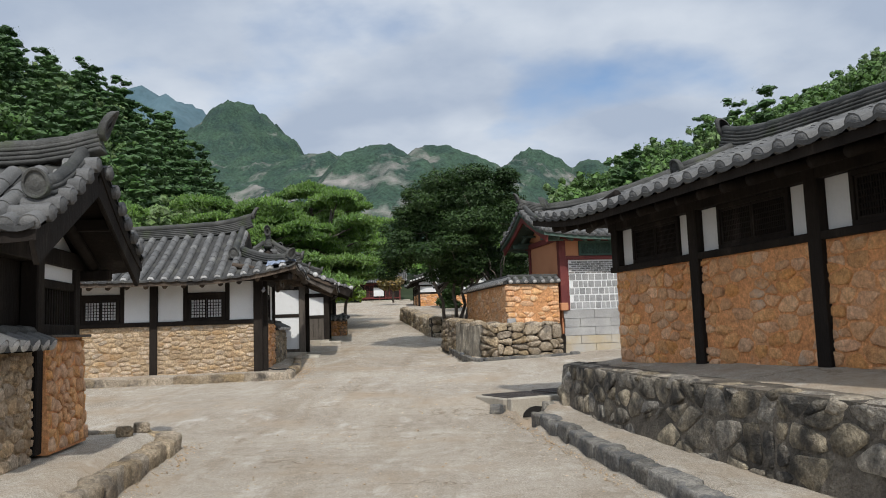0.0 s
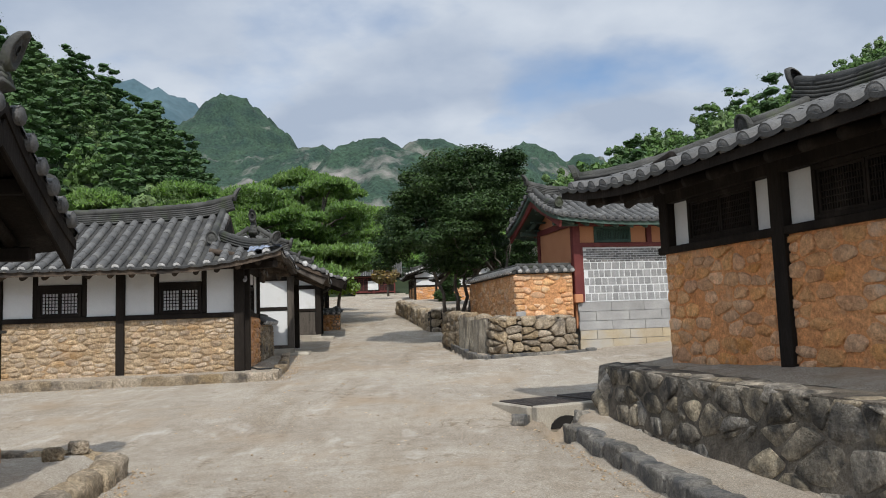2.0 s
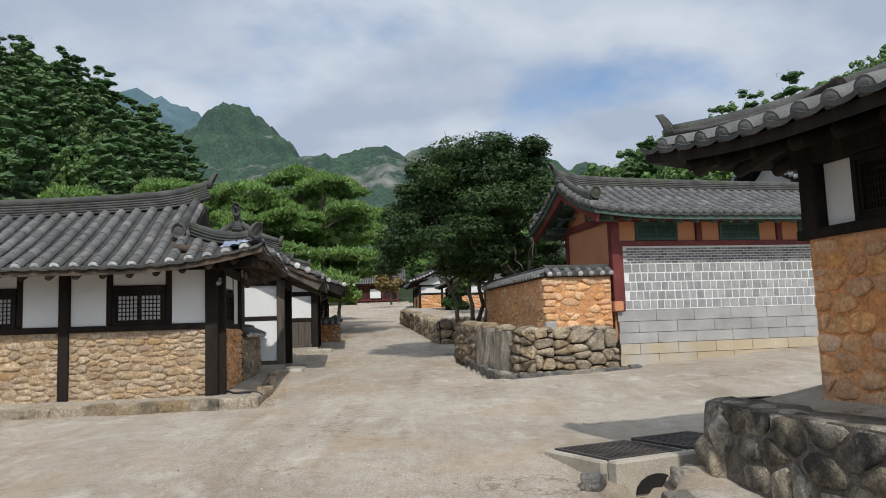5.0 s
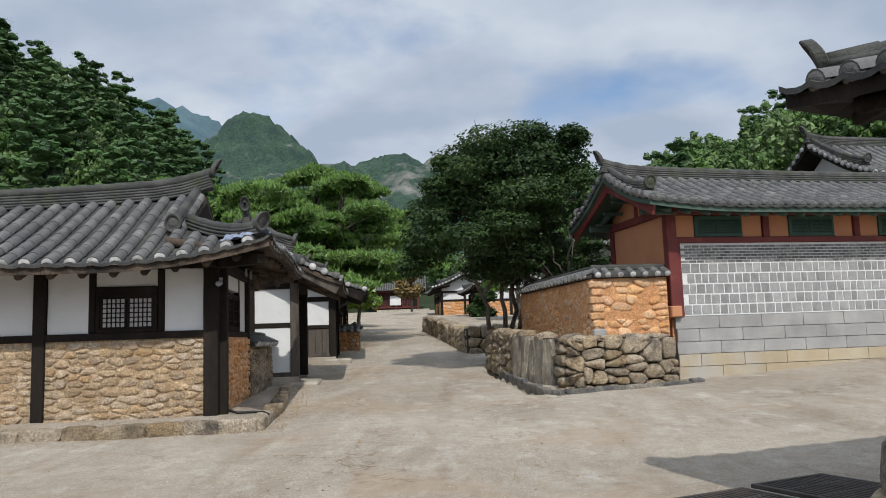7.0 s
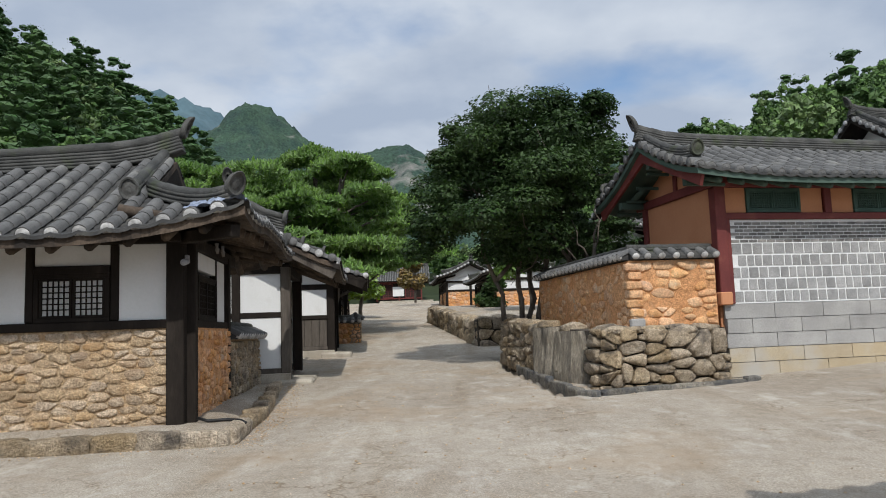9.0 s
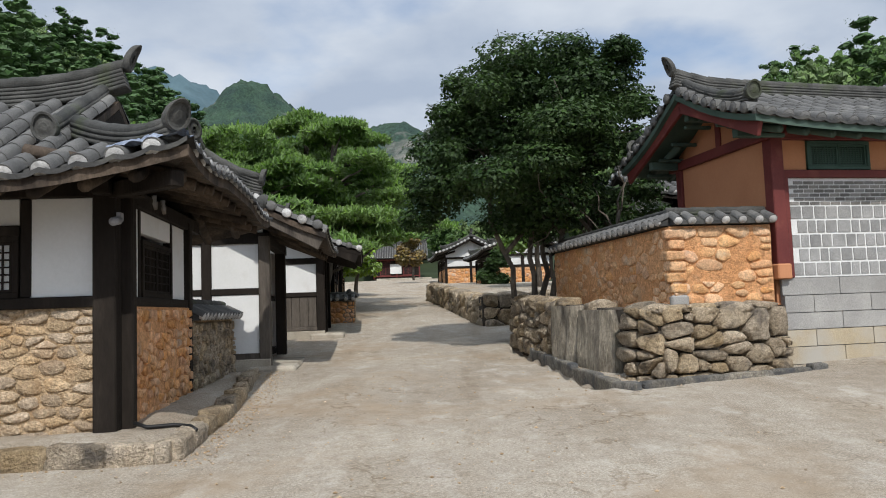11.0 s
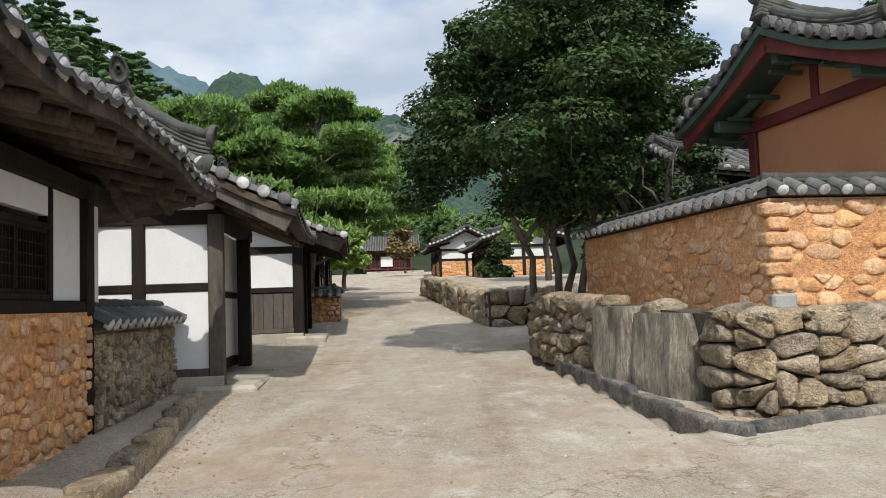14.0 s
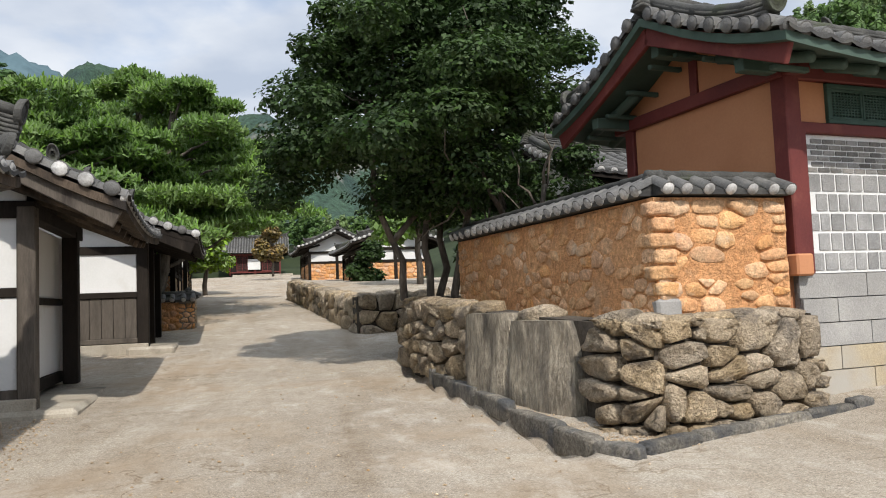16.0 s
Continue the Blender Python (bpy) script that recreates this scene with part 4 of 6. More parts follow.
for i, (u0, u1) in enumerate(zip(bays, bays[1:])):
    a0 = u0 + (0.18 if i == 0 else 0.10)
    w0, w1 = (0.33 if i == 0 else 0.355), 0.31
    z0, z1 = RZ1 + 0.08, 2.94
    panel(house_r, (a0, 0.04), (a0 + w0, 0.04), z0, z1)
    panel(house_r, (u1 - 0.10 - w1, 0.04), (u1 - 0.10, 0.04), z0, z1)
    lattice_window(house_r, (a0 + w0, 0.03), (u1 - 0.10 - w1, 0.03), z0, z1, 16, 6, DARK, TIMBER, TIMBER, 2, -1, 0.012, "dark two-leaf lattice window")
roof_r, HR, base_r = roof(house_r, 5.415, 1.6, 10.83 + 2.1, 3.2 + 2.0, 3.07, 3.96, 1.9, layers=3, up=0.24, sag=0.25, near=lambda p: p.x, limit=300, eave=EAVE_ROUND, step=0.30)
gable_infill(house_r, base_r, HR, -(10.83 + 2.1) / 2 + 1.95, 0.75, 3.45, TIMBER)

# its retaining wall, with a terrace behind it
R_RET = ((1.94, 12.85), (2.24, 10.4), (2.84, 6.8), (4.0, 0.0))


ret_wall = None
for i, ((ax, ay), (bx, by)) in enumerate(zip(R_RET, R_RET[1:])):
    L = math.hypot(bx - ax, by - ay)
    m = Matrix.Translation((ax, ay, 0)) @ Matrix.Rotation(math.atan2(by - ay, bx - ax), 4, "Z")
    body = slab_wall(0, L, 0.004, 0.5, -0.15, 0.85)
    batter = Matrix(((1, 0, 0, 0), (0, 1, 0.12, -0.08), (0, 0, 1, 0), (0, 0, 0, 1)))
    body.v = [tuple(batter @ Vector(p)) for p in body.v]
    w = part("retaining_wall", body, DARKMORT, ret_wall)
    w.matrix_basis = m
    if ret_wall is None:
        tagged(w, "low mossy retaining wall of grey mortared rubble", "wall")
        first_inv = m.inverted()
        ret_wall = w
    else:
        w.matrix_basis = first_inv @ m
        w.name = "wall_stretch"
    lay_stones(w, batter, L, 0.85, -0.05, (0.42, 0.23), 0.016, STONE_W, 71 + i, 150, gap=0.034, keep=0.93, relax=0, flat=0.93)
    rr = random.Random(91 + i)
    u = 0.1
    while u < L:
        q = rr.uniform(0.25, 0.5)
        part("cap_stone", rr.choice(CAPS), None, w, m=pose(u + q / 2, 0.14, 0.80, rr.uniform(-8, 8), rr.uniform(-6, 6), rr.uniform(-10, 10)) @ Matrix.Diagonal((q, 0.30, 0.13 * rr.uniform(0.7, 1.3), 1)))
        u += q + rr.uniform(0.0, 0.12)
m = Matrix.Translation((1.94, 12.85, 0)) @ Matrix.Rotation(radians(14), 4, "Z")
end = part("wall_stretch", slab_wall(0, 6.5, 0.03, 0.5, 0.0, 0.83), DARKMORT, ret_wall)
end.matrix_basis = first_inv @ m @ Matrix.Translation((6.55, 0, 0)) @ Matrix.Rotation(math.pi, 4, "Z")
lay_stones(end, Matrix.Identity(4), 6.5, 0.87, 0.0, (0.36, 0.26), 0.10, STONE_G, 99, 60, gap=0.012)
for k, (u, d, z) in enumerate(((0.0, 0.12, 0.10), (0.02, 0.1, 0.38), (0.04, 0.14, 0.68), (0.0, 0.38, 0.15), (0.02, 0.4, 0.55), (0.2, 0.06, 0.25), (0.22, 0.08, 0.58))):
    part("end_stone", CAPS[k % 8], None, ret_wall, m=pose(u, d, z, 4 * k, 0, 15 * k) @ Matrix.Diagonal((0.38, 0.40, 0.36, 1)))
terrace = Geo()


def terr_edge(y):
    for (ax, ay), (bx, by) in zip(R_RET, R_RET[1:]):
        if y >= by:
            return ax + (bx - ax) * (ay - y) / (ay - by) + 0.12
    return R_RET[-1][0]


terrace.grid(lin(0, 1, 26), lin(0.0, 12.78, 90), lambda s, y: (terr_edge(y) + s ** 1.7 * 6.0, y + s ** 1.7 * 1.5, 0.83 + 0.15 * smooth(0.0, 0.5, s ** 1.7 * 2.0) + 0.02 * noise.noise((s * 9, y * 2.2, 2.0))))
tagged(part("terrace", terrace, GROUND, None, smooth=True), "sandy earth terrace under the rubble-walled house", "ground", kind="structure")

# ditch kerb, concrete drain box and two iron gratings
BMESH = [rock_mesh("boulder", 500 + i, BOULDER, 0.80, 15, 0.90) for i in range(12)]
KERB_MESH = [block_mesh("kerb_stone", 300 + i, KERB, 0.05) for i in range(6)]


def kerb_run(name, pts, label, w=0.16, length=0.5, z_up=0.05, seed=3, cat="kerb"):
    """A line of rough kerb stones along pts."""
    r = random.Random(seed)
    top = None
    for (ax, ay), (bx, by) in zip(pts, pts[1:]):
        L = math.hypot(bx - ax, by - ay)
        ang = math.degrees(math.atan2(by - ay, bx - ax))
        u = 0.0
        while u < L - 0.1:
            q = min(L - u, length * r.uniform(0.7, 1.4))
            c = u + q / 2
            x, y = ax + (bx - ax) * c / L, ay + (by - ay) * c / L
            z = along(y) + z_up * r.uniform(0.7, 1.2) + 0.048 * max(0, x - 3.5) * smooth(15, 20, y)
            mm = pose(x, y, z, 0, 0, ang + r.uniform(-2, 2)) @ pose(0, 0, -0.10) @ Matrix.Diagonal((q + 0.01, w * r.uniform(0.9, 1.1), 0.24, 1))
            if top is None:
                home = pose(x, y, along(y))
                top, inv = thing(name, home, label, cat), home.inverted()
            part("kerb_stone", r.choice(KERB_MESH), None, top, m=inv @ mm)
            u += q
    return top


kerb_run("ditch_kerb", [(2.54, 3.0), (2.24, 5.0), (1.76, 9.0), (1.40, 12.3)], "worn stone kerb along a shallow drainage ditch", 0.24, 0.5, 0.12, 5)
kerb_run("ditch_kerb", [(0.98, 22.1), (0.76, 22.5), (0.52, 24.4), (0.16, 27.8)], "grey stone kerb of a ditch below boulders", 0.15, 0.9, 0.065, 6)
kerb_run("ditch_kerb", [(1.06, 22.25), (1.65, 22.55), (3.1, 23.15), (4.0, 23.50)], "grey stone kerb beside a sandy side lane", 0.15, 0.9, 0.06, 8)


def drain_grate(x, y, z, turn, L, W):
    g = Geo()
    g.box(0, L, 0, 0.04, -0.05, 0, 0.004).box(0, L, W - 0.04, W, -0.05, 0, 0.004).box(0, 0.04, 0.04, W - 0.04, -0.05, 0, 0.004).box(L - 0.04, L, 0.04, W - 0.04, -0.05, 0, 0.004)
    ob = part("drain_grate", g, IRON, None, m=rot(x, y, z, turn))
    tagged(ob, "rusty cast iron drain grating set in the lane", "grate", "drain gratings")
    n = int(L / 0.055)
    slat = Geo().box(-0.012, 0.012, 0.04, W - 0.04, -0.04, -0.004, 0.003).data("slat", IRON)
    for k in range(1, n):
        part("slat", slat, None, ob, m=Matrix.Translation((k * L / n, 0, 0)))
    for k in (1, 2):
        part("cross_bar", Geo().box(0.04, L - 0.04, k * W / 3 - 0.012, k * W / 3 + 0.012, -0.045, -0.006, 0.003), IRON, ob)
    # A near-black plate stands in for the shaded pit under the slats.
    part("grate_pit", Geo().box(0.02, L - 0.02, 0.02, W - 0.02, -0.09, -0.06, 0.004), DARK, ob)


drain_grate(1.00, 12.98, 0.325, 27, 0.94, 0.90)
drain_grate(1.93, 13.47, 0.335, 27, 0.86, 0.90)
box = Geo()
box.box(-0.04, 1.06, -0.16, -0.004, -0.05, 0.320, 0.02).box(-0.10, -0.004, -0.004, 0.96, -0.05, 0.312, 0.02).box(0.95, 1.03, -0.004, 0.96, -0.05, 0.312, 0.02)
tagged(part("drain_box", box, CONCRETE, None, m=rot(1.00, 12.98, 0.0, 27)), "cast concrete lip of a roadside drain", "drain")
# Solid near-black arch in place of an opening; its colour is the shade inside.
mouth_plug = Geo()
mouth_plug.sweep([(0.26 * math.cos(a), 0.17 * math.sin(a)) for a in lin(0, math.pi, 9)], [(0, 0, 0), (0, 0.12, 0)])
part("drain_mouth", mouth_plug, DARK, bpy.data.objects["drain_box"], "near-black arched plug painted as the shade in a drain mouth", m=pose(0.42, -0.180, 0.0))
for x, y, s, i in ((1.66, 12.80, 0.26, 0), (1.82, 13.02, 0.2, 1), (0.80, 12.78, 0.24, 2)):
    tagged(part("loose_stone", KERB_MESH[i], None, None, m=pose(x, y, along(y) + 0.05, 0, 10, 30 * i) @ Matrix.Diagonal((s, s * 0.8, s * 0.7, 1))), "weathered tan stone lying beside the drain", "stone", "loose stones")

# ---- left near house: small gabled roof over a barred window ----
house_l = thing("house", rot(-4.50, 8.40, 0, 7.0), "small dark timber house with a tiled gable", "house")
roof_l, HL, base_l = roof(house_l, -3.1, 0.0, 7.6, 3.5, 2.42, 3.44, 0, layers=2, up=0.10, verge=0.0, near=lambda p: -p.x, limit=200, sag=0.06, step=0.27, eave=EAVE_ROUND)
post(house_l, 0, 0, 0.3, 2.95, 0.19)
post(house_l, 0, 1.18, 0.4, 2.55, 0.17)
post(house_l, 0, -1.18, 0.3, 2.55, 0.17)
bar(house_l, (0, -1.4, 2.48), (0, 1.9, 2.48), 0.18, 0.2)
bar(house_l, (0, 0.0, 2.16), (0, 1.2, 2.16), 0.13, 0.10)
bar(house_l, (0, 0.0, 1.62), (0, 1.2, 1.62), 0.15, 0.16)
panel(house_l, (0, 0.08), (0, 1.1), 2.2, 2.4)
# The window's body is a near-black sheet painted as the unlit room behind.
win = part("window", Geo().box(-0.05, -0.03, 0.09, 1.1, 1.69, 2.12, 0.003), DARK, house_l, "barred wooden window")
bar_me = Geo().box(-0.02, 0.02, -0.018, 0.018, 1.7, 2.11, 0.004).data("window_bar", TIMBER)
for k in range(13):
    part("window_bar", bar_me, None, win, m=pose(0, 0.14 + k * 0.078, 0))
rubble_panel(house_l, (0.10, 0.10), (0.10, 1.30), 0.28, 1.55, MUD_R, STONE_R, (0.2, 0.17), 121, 0.035, 90, batter=0.06)
rubble_panel(house_l, (0.10, 1.30), (-3.0, 1.30), 0.28, 1.55, MUD_R, STONE_R, (0.2, 0.17), 122, 0.035, 30)
rubble_panel(house_l, (0.06, -1.9), (0.06, -0.12), 0.2, 1.4, MUD_C, STONE_C, (0.22, 0.15), 123, 0.03, 60)
part("rear_wall", Geo().box(-7, -0.1, 1.1, 1.25, 0.3, 2.5).box(-7, -0.1, -1.25, -1.1, 0.3, 2.5).box(-0.2, -0.1, -1.1, 1.1, 0.3, 2.4), TIMBER, house_l)
gable_infill(house_l, base_l, HL, 3.05, 1.5, 2.55, WHITE)
for s in (-1, 1):
    bar(house_l, (0.66, 0.0, 3.24), (0.66, s * 1.70, 2.30), 0.05, 0.26, TIMBER, "bargeboard")
    bar(house_l, (0.0, s * 0.62, 2.86), (0.62, s * 0.62, 2.86), 0.12, 0.14, TIMBER, "purlin")
bar(house_l, (-0.2, 0, 3.15), (0.62, 0, 3.15), 0.14, 0.16, TIMBER, "purlin")
part("eave_stub", Geo().box(-0.2, 0.4, 1.35, 1.5, 2.26, 2.4, 0.02), TIMBER, house_l)
part("shelf", Geo().box(0.0, 0.20, 0.05, 1.34, 1.55, 1.58, 0.005), GREYWOOD, house_l)
low_cap = wall_cap(house_l, (0.06, -1.9), (0.06, -0.16), 1.42, 0.22, 0.1)
PLINTH_L = ((-3.0, 5.2), (-3.35, 7.6), (-3.55, 9.3), (-3.72, 10.5), (-4.3, 10.9), (-6.5, 10.7))
plinth = Geo()
plinth.grid(lin(-9, -3.15, 30), lin(4.5, 10.55, 34), lambda x, y: (x - 0.13 * (y - 5) * (x + 9) / 5.85, y + 0.12 * (x + 3), 0.25 + 0.02 * noise.noise((x * 2, y * 2, 1)) - (0.12 if x > -3.3 else 0)))
tagged(part("yard_plinth", plinth, GROUND, None, smooth=True), "raised sandy plinth edged with rough stones", "ground", kind="structure")
PL_MESH = [block_mesh("edge_stone", 340 + i, BOULDER, 0.08, 7.0) for i in range(8)]


def edge_run(name, pts, label, zb, h, length, seed, depth=0.16, out=1):
    """Rough edging stones standing along the rim of a plinth."""
    r = random.Random(seed)
    top = None
    for (ax, ay), (bx, by) in zip(pts, pts[1:]):
        L = math.hypot(bx - ax, by - ay)
        ang = math.degrees(math.atan2(by - ay, bx - ax))
        u = 0.0
        while u < L - 0.08:
            q = min(L - u, length * r.uniform(0.6, 1.5))
            c = u + q / 2
            x, y = ax + (bx - ax) * c / L, ay + (by - ay) * c / L
            z = zb(x, y) if callable(zb) else zb
            mm = pose(x, y, z + h * 0.36, 0, r.uniform(-3, 3), ang + r.uniform(-3, 3)) @ Matrix.Diagonal((q + 0.01, abs(depth) * 2 * r.uniform(0.85, 1.15), h * r.uniform(0.9, 1.15), 1))
            if top is None:
                home = pose(x, y, along(y))
                top, inv = thing(name, home, label, "kerb"), home.inverted()
            part("edge_stone", r.choice(PL_MESH), None, top, m=inv @ mm)
            u += q
    return top


edge_run("plinth_edge", PLINTH_L[::1], "rough grey stones edging a raised plinth", lambda x, y: along(y) - 0.06, 0.33, 0.36, 11, 0.13)
for x, y, s in ((-4.25, 10.25, 0.2), (-4.2, 10.7, 0.2)):
    tagged(part("loose_stone", PL_MESH[2], None, None, m=pose(x, y, 0.30, 0, 0, 25) @ Matrix.Diagonal((s, s * 0.8, s * 0.7, 1))), "dark weathered stone lying on a plinth", "stone", "loose stones")

# ---- white-walled house at the crossing ----
C_P = (-4.72, 19.52)
house_c = thing("house", rot(*C_P, 0, 7.0), "white plastered timber-framed house with a grey tiled roof", "house")
CZ0, CZ1, CZ2 = 0.62, 1.80, 2.87
cols = (0.0, -2.54, -5.07, -7.57, -10.05, -12.5)
for i, (u1, u0) in enumerate(zip(cols, cols[1:])):
    rubble_panel(house_c, (u0 + 0.08, -0.05), (u1 - 0.09, -0.05), CZ0 - 0.25, CZ1, MUD_C, STONE_C, (0.25, 0.125), 141 + i, 0.02, 100 if i < 3 else 20)
    bar(house_c, (u0, -0.02, CZ1 + 0.05), (u1, -0.02, CZ1 + 0.05), 0.14, 0.11)
    z0, z1 = CZ1 + 0.105, CZ2
    post(house_c, u0 + 0.757, 0, z0, z1, 0.11, name="stud")
    post(house_c, u1 - 0.757, 0, z0, z1, 0.11, name="stud")
    panel(house_c, (u0 + 0.1, 0), (u0 + 0.757, 0), z0, z1)
    panel(house_c, (u1 - 0.757, 0), (u1 - 0.1, 0), z0, z1)
    panel(house_c, (u0 + 0.815, 0), (u1 - 0.815, 0), 2.60, z1)
    bar(house_c, (u0 + 0.81, -0.01, 2.56), (u1 - 0.81, -0.01, 2.56), 0.13, 0.10)
    lattice_window(house_c, (u0 + 0.815, 0), (u1 - 0.815, 0), z0, 2.51, 5, 6, label="two-leaf lattice window with white paper")
for u in cols:
    post(house_c, u, -0.02, CZ0 - 0.05, CZ2 + 0.1, 0.22 if u == 0 else 0.18)
post(house_c, 0.15, 0.12, CZ0 - 0.05, CZ2 + 0.1, 0.14)
bar(house_c, (-12.4, -0.02, CZ2 + 0.09), (0.35, -0.02, CZ2 + 0.09), 0.17, 0.18)
bar(house_c, (0.02, -0.3, CZ2 + 0.09), (0.02, 3.7, CZ2 + 0.09), 0.17, 0.18)
rubble_panel(house_c, (0.10, 0.12), (0.10, 3.08), CZ0 - 0.2, CZ1, MUD_O, STONE_R, (0.19, 0.13), 161, 0.03, 150, keep=0.78)
bar(house_c, (0.02, 0, CZ1 + 0.05), (0.02, 3.1, CZ1 + 0.05), 0.15, 0.11)
post(house_c, 0.03, 3.08, CZ0 - 0.1, CZ2 + 0.1, 0.18)
panel(house_c, (0.0, 0.16), (0.0, 0.85), CZ1 + 0.105, CZ2)
panel(house_c, (0.0, 2.35), (0.0, 3.0), CZ1 + 0.105, CZ2)
panel(house_c, (0.0, 0.95), (0.0, 2.25), 2.62, CZ2)
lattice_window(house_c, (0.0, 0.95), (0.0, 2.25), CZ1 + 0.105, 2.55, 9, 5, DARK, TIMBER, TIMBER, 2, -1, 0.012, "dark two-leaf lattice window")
post(house_c, 0.0, 0.90, CZ1 + 0.1, CZ2, 0.1, name="stud")
post(house_c, 0.0, 2.30, CZ1 + 0.1, CZ2, 0.1, name="stud")
part("back_wall", Geo().box(-12.4, 0, 3.5, 3.65, 0.3, 2.95).box(-12.55, -12.4, 0, 3.5, 0.3, 2.95), WHITE, house_c)
roof_c, HC, base_c = roof(house_c, -6.22, 1.80, 12.4 + 2.06, 3.6 + 2.1, 2.85, 4.14, 1.45, up=0.34, sag=0.36, rafter=OLDWOOD, soffit=OLDWOOD, near=lambda p: -p.x, limit=300, step=0.31)
gable_infill(house_c, base_c, HC, (12.4 + 2.06) / 2 - 1.5, 1.3, 3.35, TIMBER)
gable_infill(house_c, base_c, HC, -(12.4 + 2.06) / 2 + 1.5, 1.35, 3.35, TIMBER)
bar(house_c, (0.0, 0.0, 2.93), (0.88, -0.88, 2.90), 0.13, 0.15, TIMBER, "corner_rafter")
pl = Geo()
pl.grid(lin(-14.5, 0.75, 60), lin(-0.72, 0.1, 7), lambda x, y: (x, y, 0.60 + 0.015 * noise.noise((x * 3, y * 3, 5)) - 0.05 * smooth(-0.3, -0.72, y)))
pl.grid(lin(-0.05, 0.75, 7), lin(0.1, 5.8, 30), lambda x, y: (x, y, 0.60 + 0.03 * y * 0.6 + 0.015 * noise.noise((x * 3, y * 3, 5)) - 0.12 * smooth(0.3, 0.75, x)))
part("plinth", pl, GROUND, house_c, "sandy plinth", True)
MC = rot(*C_P, 0, 7.0)
wp = lambda x, y: tuple((MC @ Vector((x, y, 0)))[:2])
edge_run("plinth_edge", [wp(-14.5, -0.78), wp(0.78, -0.78), wp(0.80, 1.9), wp(0.62, 5.2)], "rough grey stones edging a house plinth", lambda x, y: along(y) - 0.02, 0.235, 0.55, 13, 0.11)
hose = [wp(0.25, -0.02) + (0.66,), wp(0.40, -0.12) + (0.63,), wp(0.62, 0.0) + (0.625,), wp(0.80, -0.12) + (0.62,), wp(0.88, -0.25) + (0.60,)]
tagged(part("drain_hose", Geo().tube(hose, [0.02] * 5, 8), RUBBER, None, smooth=True), "short black rubber hose lying on the plinth", "hose")
camo = tagged(part("security_camera", Geo().tube([(0, 0, 0), (0, -0.16, -0.03)], [0.042, 0.042], 10), STEEL, None, smooth=True, m=MC @ pose(0.16, -0.20, 2.62)), "small grey security camera under the eave", "camera")
part("bracket", Geo().box(-0.02, 0.02, 0.0, 0.1, 0.0, 0.08, 0.004), STEEL, camo)
for k in range(2):
    tagged(part("insulator", Geo().tube([(0, 0, 0), (0, 0, 0.06), (0, 0, 0.07), (0, 0, 0.13)], [0.016, 0.026, 0.014, 0.024], 10), GREYWOOD, None, smooth=True, m=MC @ pose(0.62 + 0.05 * k, -0.62 + 0.1 * k, 2.66 - 0.03 * k, 25, 0, 0)), "small brown cable insulator under the eave corner", "insulator", "insulators")
tagged(part("roof_patch", Geo().grid(lin(0.30, 1.0, 19), lin(-1.0, -0.50, 17), lambda x, y: MC @ Vector((x, y, HC(x + 6.22, y - 1.8) + 0.12 + 0.07 * noise.noise((x * 7, y * 7, 3)) + 0.03 * noise.noise((x * 19, y * 19, 5))))), TARP, None, smooth=True), "crumpled blue-grey cloth patch on a roof corner", "cloth")

# low wall with a tiled coping between the two houses
low = thing("garden_wall", rot(*wp(0.10, 3.12), 0, 0), "low rubble garden wall with a tiled coping", "wall")
la, lb = (0.0, 0.0), (-0.32, 3.0)
rubble_panel(low, la, lb, 0.35, 1.62, MUD_C, BOULDER, (0.19, 0.17), 171, 0.05, 180, 0.34)
wall_cap(low, (la[0] - 0.17, la[1]), (lb[0] - 0.17, lb[1] + 0.02), 1.62, 0.30, 0.16)

# ---- gate building beyond, gable to the crossing ----
D_P = (-4.80, 25.90)
house_d = thing("gatehouse", rot(*D_P, 0, 7.0), "white plastered gatehouse with weathered posts and tiled roof", "gatehouse")
DZ = 0.82
post(house_d, 0, 0, DZ - 0.1, 3.1, 0.20, GREYWOOD)
post(house_d, 0.0, 2.62, DZ, 3.05, 0.21)
for x in (-1.02, -2.04, -2.72):
    post(house_d, x, 0, DZ - 0.1, 3.05, 0.17)
bar(house_d, (-2.8, 0, 3.06), (0.1, 0, 3.06), 0.18, 0.2)
bar(house_d, (-2.8, 0, 2.10), (0, 0, 2.10), 0.13, 0.11)
bar(house_d, (-2.8, 0, 0.93), (0, 0, 0.93), 0.13, 0.13, GREYWOOD)
bar(house_d, (-2.8, -0.03, 0.78), (0.1, -0.03, 0.78), 0.3, 0.22, CONCRETE, "sill_stone")
for x0, x1 in ((-2.63, -2.13), (-1.95, -1.11), (-0.93, -0.1)):
    panel(house_d, (x0, 0), (x1, 0), 2.155, 2.97)
    panel(house_d, (x0, 0), (x1, 0), 0.99, 2.045)
panel(house_d, (-0.25, 0.1), (-0.25, 2.9), 1.0, 3.0)
bar(house_d, (-0.22, 0.1, 2.02), (-0.22, 2.9, 2.02), 0.13, 0.1)
bar(house_d, (0, 0, 3.06), (0, 3.1, 3.06), 0.18, 0.2)
bar(house_d, (-0.2, 0.1, 0.92), (-0.2, 2.9, 0.92), 0.1, 0.15)
panel(house_d, (-2.7, 3.0), (0.0, 3.0), 0.8, 3.0)
panel(house_d, (-2.75, 0.1), (-2.75, 2.95), 0.8, 3.0)
